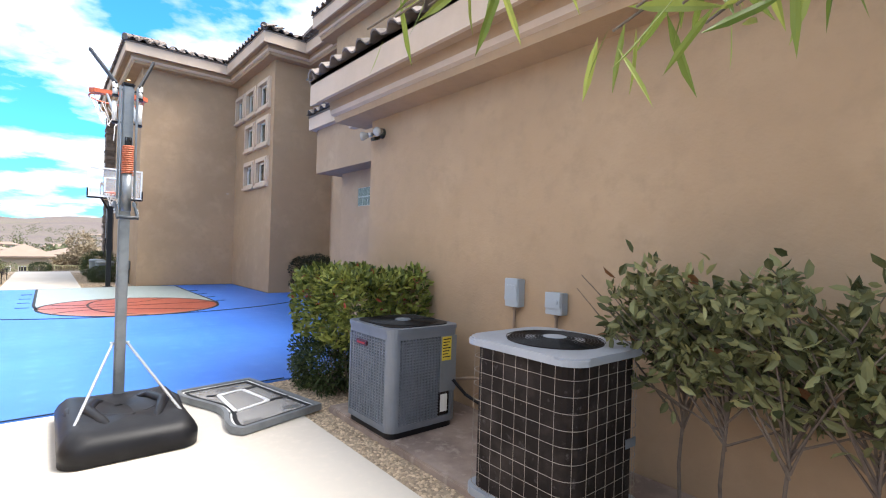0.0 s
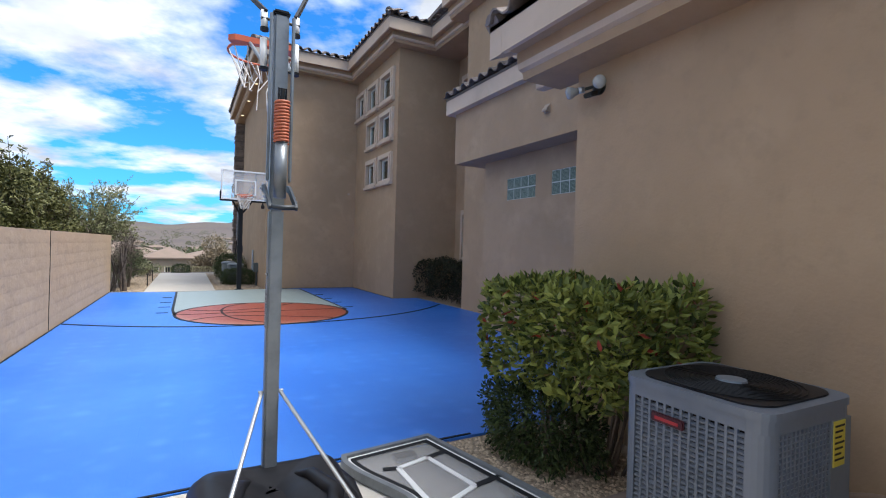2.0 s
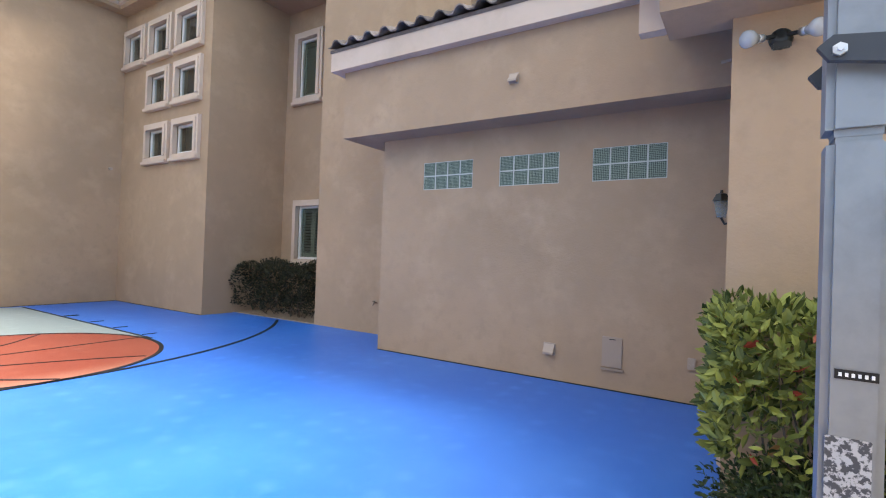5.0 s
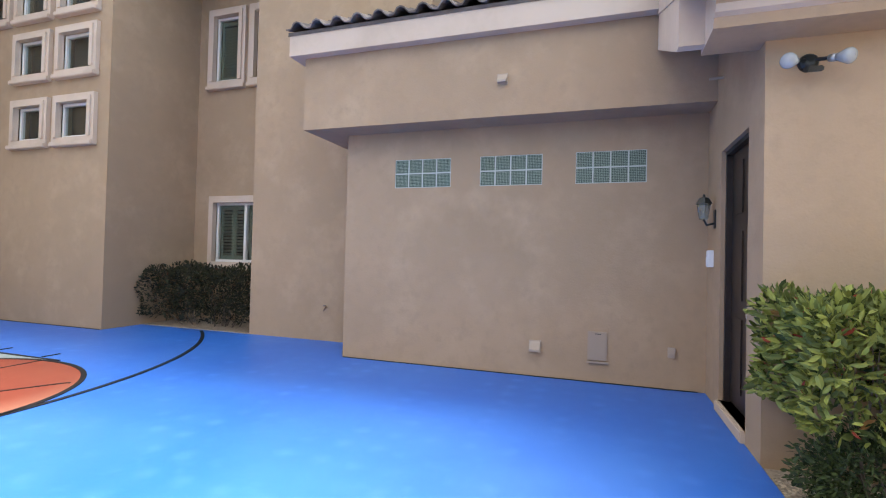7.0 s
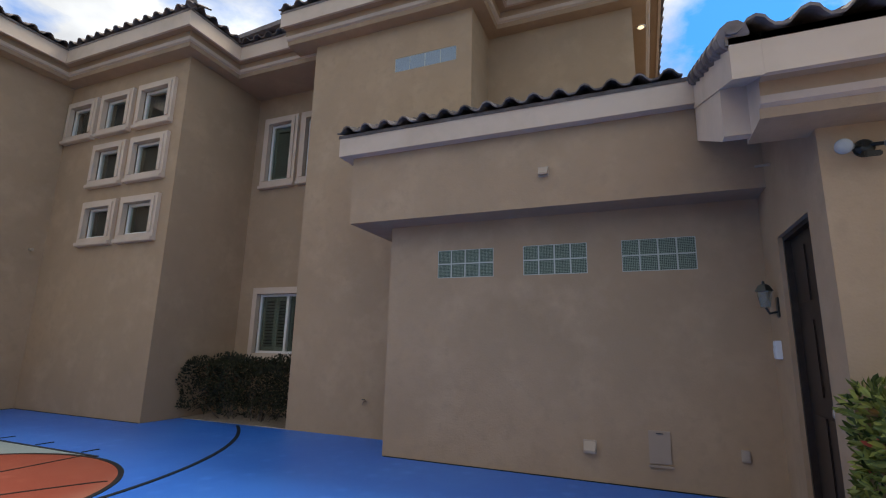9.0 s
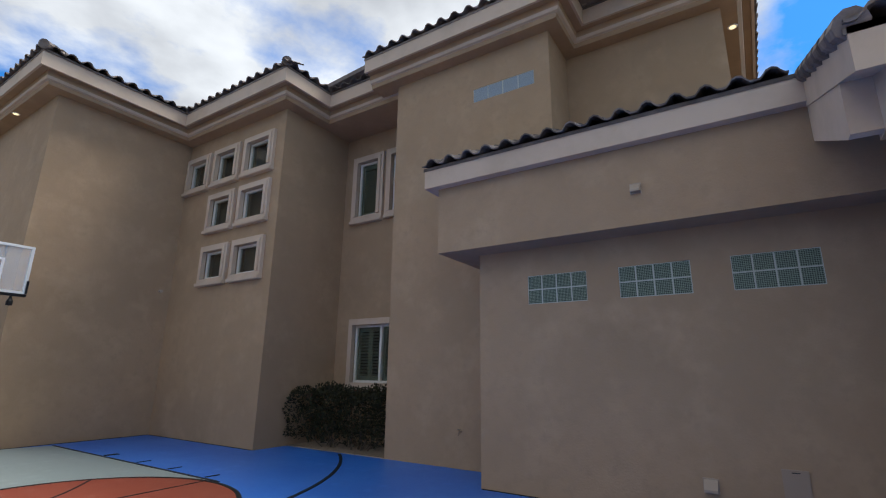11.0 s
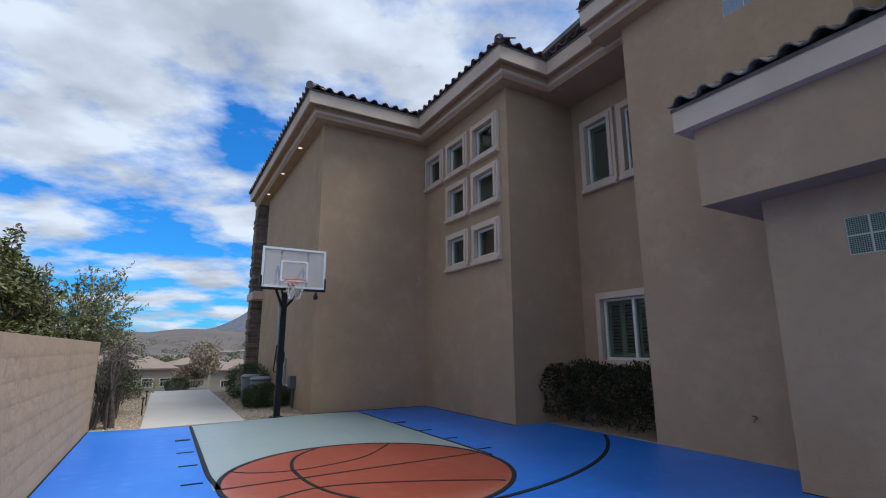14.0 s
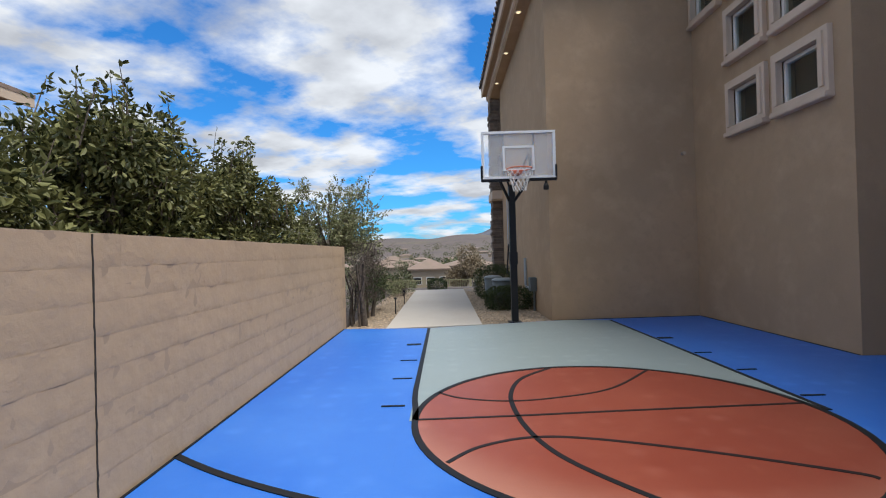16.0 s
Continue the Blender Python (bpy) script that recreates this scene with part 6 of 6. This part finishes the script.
# neighbour's row behind the boundary wall
def laurel(x, y, h, n, label, spread=0.8, shoots=11, r=(0.26, 0.44)):
    """An unclipped evergreen: a lumpy crown with upright leafy shoots breaking the skyline."""
    root = thing("tree", (x, y, -0.06), label, "tree")
    part("trunk", tube(BM(), [(x, y, -0.15), (x + 0.05, y + 0.04, 0.5), (x, y, 1.1)], [0.09, 0.075, 0.06], 9), BARK, root, "tapered trunk")
    blobs = random_blobs(x, y, 1.3, h - 0.55, spread * 0.6, spread, 15, r) + random_blobs(x, y, h - 0.6, h - 0.35, spread * 0.4, spread * 0.6, 4, (0.2, 0.32))
    bm = BM()
    for bx, by, bz, br in blobs:
        limbs(bm, rng, (x, y, 1.0), [(bx + rng.uniform(-.5, .5) * br, by + rng.uniform(-.5, .5) * br, bz + rng.uniform(0, 0.8) * br) for _ in range(3)], 0.03, 0.06)
    p, o = crown_spots(rng, int(n * 1.8), blobs, 0.3)
    ps, os_ = [], []
    for _ in range(shoots):
        a = Vector((x + rng.uniform(-0.5, 0.5) * spread, y + rng.uniform(-0.8, 0.8) * spread, h - 0.65))
        t = a + Vector((rng.normal(0, 0.10), rng.normal(0, 0.12), rng.uniform(0.4, 0.78)))
        tube(bm, [a, a.lerp(t, 0.5) + Vector(rng.normal(0, 0.02, 3)), t], [0.01, 0.007, 0.003], 5)
        for _ in range(48):
            k = rng.uniform(0.0, 1.03)
            ang = rng.uniform(0, 6.28)
            w = 0.20 * (1 - k) + 0.03
            ps.append(tuple(a.lerp(t, k) + Vector((w * math.cos(ang), w * math.sin(ang), 0)) * rng.uniform(0.2, 1)))
            os_.append((math.cos(ang), math.sin(ang), 0.35))
    part("limbwork", bm, BARK, root)
    leaves("crown", (np.concatenate([p, np.array(ps)]), np.concatenate([o, np.array(os_)])), LEAF_TREE, root, rng, (0.055, 0.10), 0.46, 0.6)
    return root


EVERGREEN = "broad leaved evergreen tree with upright shoots behind the boundary wall"
for cy, h, n in ((8.4, 2.3, 3000), (10.3, 2.35, 3600), (11.5, 2.5, 4600), (12.95, 3.05, 4400), (13.4, 3.15, 4400), (14.3, 2.75, 5000), (15.5, 3.15, 4600), (16.9, 2.7, 3400)):
    laurel(-2.8 + rng.uniform(-0.15, 0.1), cy, h, n, EVERGREEN, 0.62)
laurel(-4.4, 6.4, 2.8, 3000, EVERGREEN)
laurel(-4.8, 12.4, 3.1, 4200, "tall broad leaved evergreen tree in the next garden", 1.3)
laurel(-4.9, 15.4, 3.1, 3600, "tall broad leaved evergreen tree in the next garden", 1.3)


def wispy_tree():
    """A desert tree of thin arching twigs set with small leaves, open to the sky."""
    x, y = -2.35, 20.6
    root = thing("tree", (x, y, -0.06), "wispy olive green desert tree beyond the wall", "tree")
    part("trunk", tube(BM(), [(x, y, -0.15), (x - 0.06, y, 0.7), (x - 0.15, y + 0.05, 1.3)], [0.10, 0.08, 0.06], 9), BARK, root, "tapered trunk")
    bm = BM()
    ps, os_ = [], []
    for _ in range(110):
        a = rng.uniform(0, 6.28)
        el = rng.uniform(0.0, 1.0)
        reach = rng.uniform(0.8, 1.65)
        b = Vector((x - 0.15, y, 1.2 + 0.3 * rng.random()))
        t = Vector((x - 0.15 + reach * math.cos(a) * (1.15 - 0.55 * el), y + reach * math.sin(a) * (1.2 - 0.6 * el), 1.45 + 2.1 * el * rng.uniform(0.75, 1.0)))
        m = b.lerp(t, 0.5) + Vector((0, 0, 0.18)) + Vector(rng.normal(0, 0.06, 3))
        tube(bm, [b, m, t], [0.013, 0.007, 0.002], 5)
        for _ in range(10):
            k = rng.uniform(0.3, 1.0)
            s = (b.lerp(m, k * 2) if k < 0.5 else m.lerp(t, k * 2 - 1))
            e = s + Vector(rng.normal(0, 0.13, 3)) + (t - b) * 0.10
            tube(bm, [s, e], [0.003, 0.0015], 4)
            for _ in range(13):
                ps.append(tuple(s.lerp(e, rng.uniform(0.1, 1.1)) + Vector(rng.normal(0, 0.022, 3))))
                os_.append(tuple((e - s).normalized()))
    part("limbwork", bm, BARK, root)
    leaves("crown", (np.array(ps), np.array(os_)), LEAF_FINE, root, rng, (0.05, 0.09), 0.46, 0.2)


wispy_tree()

# dry vine at the wall's end
vine = thing("vine", (-1.4, 18.4, -0.03), "half dead twisted vine at the end of the wall", "vine")
bm = BM()
for _ in range(9):
    x, y = rng.uniform(-1.62, -1.25), rng.uniform(17.95, 19.6)
    h = rng.uniform(1.0, 1.75)
    tube(bm, [(x, y, -0.05), (x + rng.normal(0, 0.05), y + rng.normal(0, 0.08), h * 0.35), (x + rng.normal(0, 0.09), y + rng.normal(0, 0.12), h * 0.7), (x + rng.normal(0, 0.18), y + rng.normal(0, 0.2), h)], [0.03, 0.022, 0.014, 0.005], 6)
for k in range(7):
    x, y, r = -1.36 + 0.03 * (k % 3), 18.1 + 0.05 * k + (1.3 if k > 4 else 0), 0.035 + 0.008 * (k % 3)
    pts = [(x + 0.035 * math.sin(4 * z + k), y + 0.05 * math.cos(3.3 * z + 2 * k), z) for z in np.arange(-0.08, 1.3, 0.12)]
    tube(bm, pts, [r * (1 - 0.045 * i) for i in range(len(pts))], 8)
part("stemwork", bm, DEADWOOD, vine, "grey twisted stems")
bm = BM()
for _ in range(460):
    p = Vector((rng.uniform(-1.62, -1.12), rng.uniform(18.0, 20.6), rng.uniform(0.45, 1.55)))
    tube(bm, [p, p + Vector(rng.normal(0, 0.11, 3)), p + Vector(rng.normal(0, 0.2, 3))], [0.006, 0.004, 0.002], 4)
part("twigwork", bm, DEADWOOD, vine, "dry tangled twigs")
leaves("foliage", crown_spots(rng, 6000, random_blobs(-1.42, 19.9, 0.3, 1.1, 0.2, 1.6, 16, (0.26, 0.4)), 0.4), LEAF_LOW, vine, rng, (0.035, 0.06))
tree("shrub", (-1.15, 24.9, -0.03), random_blobs(-1.1, 24.9, 0.15, 0.5, 0.3, 0.5, 6, (0.2, 0.3)), LEAF_FINE, 1800, (0.04, 0.07), "grey green shrub beside the path", 0.03, category="shrub")

# clipped bushes and bins by the house
hedge("bush", (1.88, 23.35, 0.46), (0.64, 0.7, 0.56), LEAF_LOW, 9000, (0.035, 0.055), "large rounded dark green bush by the path", 14, -0.03, "bush", 0.05, 2.6)
hedge("bush", (1.93, 20.38, 0.22), (0.58, 0.40, 0.32), LEAF_LOW, 8000, (0.03, 0.05), "clipped dark green bush in the gravel before the bins", 10, -0.03, "bush", 0.05, 3.4)
hedge("bush", (0.03, 27.75, 0.12), (0.40, 0.36, 0.26), LEAF_LOW, 3200, (0.035, 0.055), "clipped dark green bush at the end of the path", 8, -0.06, "bush", 0.05, 3.4)


def bin_thing(x, y, h, r):
    root = thing("storage_bin", (x, y, -0.03), "grey plastic bin with a pale lid behind the bush", "bin", "storage bins")
    part("body", lathe(BM(), [(0.0, 0), (r * 0.85, 0), (r, h - 0.04), (0.0, h - 0.04)], (x, y, -0.03), 20), BINM, root, "", True)
    part("lid", lathe(BM(), [(0.0, 0), (r * 1.06, 0), (r * 1.06, 0.035), (r * 0.8, 0.07), (0.0, 0.085)], (x, y, h - 0.07), 20), BINLID, root, "pale grey lid", True)


bin_thing(1.70, 21.75, 0.74, 0.24)
bin_thing(1.90, 21.15, 0.70, 0.28)
meter = thing("meter_box", (2.53, 20.7, 0.2), "grey utility box with conduit on the house wall", "electrical box")
part("housing", box(BM(), 2.38, 19.7, 0.45, 2.53, 20.0, 0.77, bevel=0.01), BINM, meter)
part("conduit", tube(BM(), [(2.49, 19.85, -0.05), (2.49, 19.85, 0.47)], 0.03, 8), BINM, meter)
part("riser", tube(BM(), [(2.48, 21.0, 1.22), (2.48, 21.0, 0.52), (2.48, 20.9, 0.47), (2.48, 20.0, 0.47)], 0.035, 8), BOXM, meter, "pale grey riser pipe")
for x, y in ((-0.84, 20.0), (-0.82, 22.2)):
    b = thing("path_light", (x, y, -0.03), "small dark path light on a stake", "path light", "path lights")
    part("stake", tube(BM(), [(x, y, -0.05), (x, y, 0.34)], 0.014, 8), BLACKM, b)
    part("cap", lathe(BM(), [(0.0, 0), (0.045, 0.0), (0.03, 0.035), (0.0, 0.05)], (x, y, 0.33), 12), BLACKM, b)

# ---- stone column and balcony at the far corner ----
col = thing("stone_column", (2.55, 26.9, -0.06), "tall stacked stone column at the house corner", "column", kind="structure")
part("core", box(BM(), 2.26, 26.6, -0.06, 2.86, 27.2, 7.2), MORTAR, col)
z = -0.02
while z < 7.1:
    hgt = random.uniform(0.07, 0.15)
    o = random.uniform(-0.03, 0.03)
    part("stone", box(BM(), 2.21 + o, 26.55 - o, z, 2.55 + o * 2, 27.24, z + hgt - 0.012), STONE, col)
    part("stone", box(BM(), 2.56 + o * 2, 26.55 + o, z, 2.90 - o, 27.24, z + hgt - 0.012), STONE, col)
    z += hgt
part("band", box(BM(), 2.16, 25.8, 3.30, 2.96, 27.3, 3.62, bevel=0.02), TRIM, col, "pale stucco band at the balcony")

# ---- beyond: fence, houses, trees ----
fence = thing("fence", (0, 36, -0.8), "tan iron picket fence at the edge of the slope", "fence")
for i in range(17):
    x = -9 + 1.2 * i
    part("post", box(BM(), x - 0.03, 35.97, -1.1, x + 0.03, 36.03, -0.08), FENCEM, fence)
for z in (-0.66, -0.17):
    part("rail", box(BM(), -9, 35.985, z, 10.2, 36.015, z + 0.04), FENCEM, fence)
PICK = mesh_of(box(BM(), -0.012, -0.012, 0, 0.012, 0.012, 0.72), "picket", FENCEM)
for i in range(150):
    x = -8.9 + 0.125 * i
    o = bpy.data.objects.new("picket", PICK)
    scene.collection.objects.link(o)
    o.parent = fence
    o.matrix_parent_inverse = fence.matrix_basis.inverted()
    o.location = (x, 36, -0.84)


def far_house(x, y, w, d, h, rise, label, turn=0.0):
    z = ground_height(x, y)
    root = thing("house", (x, y, z), label, "house", "houses in the valley")
    m = Matrix.Translation((x, y, z)) @ Matrix.Rotation(radians(turn), 4, "Z")
    wall = part("wall", box(BM(), -w / 2, -d / 2, -0.5, w / 2, d / 2, h, m), FARWALL, root)
    bm = BM()
    e = 0.5
    r = min(w, d) / 2
    base = [(-w / 2 - e, -d / 2 - e, h), (w / 2 + e, -d / 2 - e, h), (w / 2 + e, d / 2 + e, h), (-w / 2 - e, d / 2 + e, h)]
    lo = [bm.verts.new(m @ Vector(p)) for p in base]
    lo2 = [bm.verts.new(m @ (Vector(p) + Vector((0, 0, 0.2)))) for p in base]
    hi = [bm.verts.new(m @ Vector(p)) for p in ((-w / 2 + r, 0, h + rise), (w / 2 - r, 0, h + rise))]
    for i in range(4):
        bm.faces.new((lo[i], lo[(i + 1) % 4], lo2[(i + 1) % 4], lo2[i]))
    bm.faces.new((lo2[0], lo2[1], hi[1], hi[0])); bm.faces.new((lo2[2], lo2[3], hi[0], hi[1])); bm.faces.new((lo2[1], lo2[2], hi[1])); bm.faces.new((lo2[3], lo2[0], hi[0]))
    bm.faces.new(lo[::-1])
    part("roof", bm, ROOFRED, root, "tan clay tile roof")
    for k in range(3):
        wx = -w / 2 + w * (k + 0.5) / 3
        win = part("window", box(BM(), wx - 0.7, -d / 2 - 0.06, 0.9, wx + 0.7, -d / 2 + 0.02, 2.1, m), VINYL, root)
        part("pane", box(BM(), wx - 0.6, -d / 2 - 0.08, 1.0, wx + 0.6, -d / 2 - 0.05, 2.0, m), DARKGLASS, win)


far_house(-2.3, 88, 6.2, 8, 3.2, 1.8, "single storey cream house with a tan tile roof", 4)
far_house(10.6, 76, 11, 9, 3.1, 1.7, "single storey cream house with a tan tile roof", -6)
far_house(-10.5, 106, 9.5, 9, 3.5, 2.3, "single storey cream house with a tan tile roof", 12)
far_house(-12, 140, 16, 10, 3.4, 2.0, "single storey cream house farther down the valley", -10)
far_house(8, 165, 16, 10, 3.4, 2.0, "single storey cream house farther down the valley", 12)
far_house(-40, 180, 16, 10, 3.4, 2.0, "single storey cream house farther down the valley", 5)
far_house(30, 230, 18, 11, 3.4, 2.0, "single storey cream house farther down the valley", -14)
far_house(-18, 260, 18, 11, 3.4, 2.0, "single storey cream house farther down the valley", 20)


def far_tree(x, y, h, r, mat, n=1300, label="bare tan desert tree in the valley"):
    z = ground_height(x, y)
    tree("tree", (x, y, z), [(x + rng.uniform(-r, r) * 0.6, y + rng.uniform(-r, r) * 0.4, z + h * rng.uniform(0.45, 0.85), r * rng.uniform(0.35, 0.55)) for _ in range(8)], mat, n, (0.16, 0.3), label, 0.14, 0.5, fork=0.3)


far_tree(2.3, 58, 6.5, 2.3, LEAF_DRY, 4600)
far_tree(-9.5, 66, 4.2, 2.6, LEAF_DRY, 1800)
far_tree(-6.0, 92, 4.6, 2.4, LEAF_FAR, 1500, "green tree in the valley")
far_tree(-15, 74, 4.5, 2.4, LEAF_FAR, 1500, "green tree in the valley")
far_tree(-3.2, 44, 2.2, 1.3, LEAF_FAR, 1000, "green shrub on the slope")
far_tree(6.4, 108, 5.2, 2.6, LEAF_FAR, 1500, "green tree in the valley")
far_tree(-5.5, 46, 2.2, 1.4, LEAF_FAR, 1000, "green shrub on the slope")

def far_woods():
    """Distant scattered crowns over the valley floor, in one mesh."""
    g = np.random.default_rng(21)
    ps, os_ = [], []
    for _ in range(520):
        y = g.uniform(150, 1500)
        x = g.uniform(-0.6, 0.4) * y
        z = ground_height(x, y)
        r = g.uniform(1.2, 2.6) * (1 + y / 700)
        p, o = shell_spots(g, 70, (x, y, z + r * 0.9), (r * 1.2, r * 1.2, r), 2.0, 0.6, 0.2)
        ps.append(p)
        os_.append(o)
    ob = leaves("far_trees", (np.concatenate(ps), np.concatenate(os_)), LEAF_FAR, None, g, (0.8, 1.7), 0.7)
    return tagged(ob, "scattered green trees over the valley floor", "trees", kind="stuff")


far_woods()
g = np.random.default_rng(31)
for _ in range(34):
    y = g.uniform(450, 1300)
    far_house(g.uniform(-0.55, 0.35) * y, y, g.uniform(14, 20), 11, 3.5, 2.2, "small pale house far down the valley", g.uniform(-30, 30))

# neighbour's house over the wall
nh = thing("house", (-13, 15, 0), "neighbouring house with a tan tile roof above the trees", "house")
part("wall", box(BM(), -17, 9, -0.1, -10.3, 19.3, 5.3), STUCCO, nh)
part("roof", prism(BM(), [(-17.6, 5.42), (-9.46, 5.42), (-9.46, 5.52), (-13.5, 7.0), (-17.6, 5.52)], "y", 8.3, 20.0), ROOFRED, nh, "tan clay tile roof")
part("fascia", box(BM(), -9.52, 8.3, 5.2, -9.47, 19.98, 5.42), TRIM, nh)


# ---- overhanging tree by the driveway ----
def hanging_branches():
    base = (2.72, -1.9, -0.02)
    root = thing("tree", base, "willow leaved tree with long drooping leaves and an added unseen shading crown", "tree")
    bm = tube(BM(), [(2.72, -1.9, -0.1), (2.66, -1.85, 1.0), (2.5, -1.7, 2.0), (2.2, -1.4, 2.75)], [0.10, 0.085, 0.07, 0.05], 9)
    part("trunk", bm, BARK, root, "grey brown trunk")
    bm = BM()
    ps, os_ = [], []
    twigs = [((0.99, 0.71, 2.14), 16), ((1.03, 0.61, 2.15), 14), ((0.96, 0.81, 2.13), 9), ((1.23, 0.18, 2.00), 18), ((1.24, 0.13, 2.04), 18), ((1.24, 0.03, 2.01), 22), ((1.23, -0.02, 1.95), 18), ((1.24, -0.07, 1.97), 20)]
    for tip, n in twigs:
        b, t = Vector((2.2, -1.4, 2.75)), Vector(tip)
        mid = b.lerp(t, 0.55) + Vector((0, 0, 0.22))
        tube(bm, [b, mid, t], [0.02, 0.010, 0.003], 6)
        for _ in range(n):
            k = rng.uniform(0.6, 1.0)
            p = mid.lerp(t, (k - 0.55) / 0.45) + Vector(rng.normal(0, 0.03, 3))
            ps.append(tuple(p))
            os_.append((rng.normal(0, 0.4), rng.normal(0, 0.4), -0.8))
    # dense unseen crown, added overhead to keep sky light off the wall
    for _ in range(15000):
        a, r = rng.uniform(0, 6.28), 2.1 * rng.uniform(0.02, 1) ** 0.6
        ps.append((1.9 + r * math.cos(a), -2.65 + r * 0.95 * math.sin(a), rng.uniform(2.2, 4.5)))
        os_.append((math.cos(a), math.sin(a), -0.6))
    part("limbwork", bm, BARK, root)
    leaves("foliage", (np.array(ps), np.array(os_)), LEAF_STRAP, root, rng, (0.10, 0.22), 0.12, 0.6, fold=0.3)


hanging_branches()
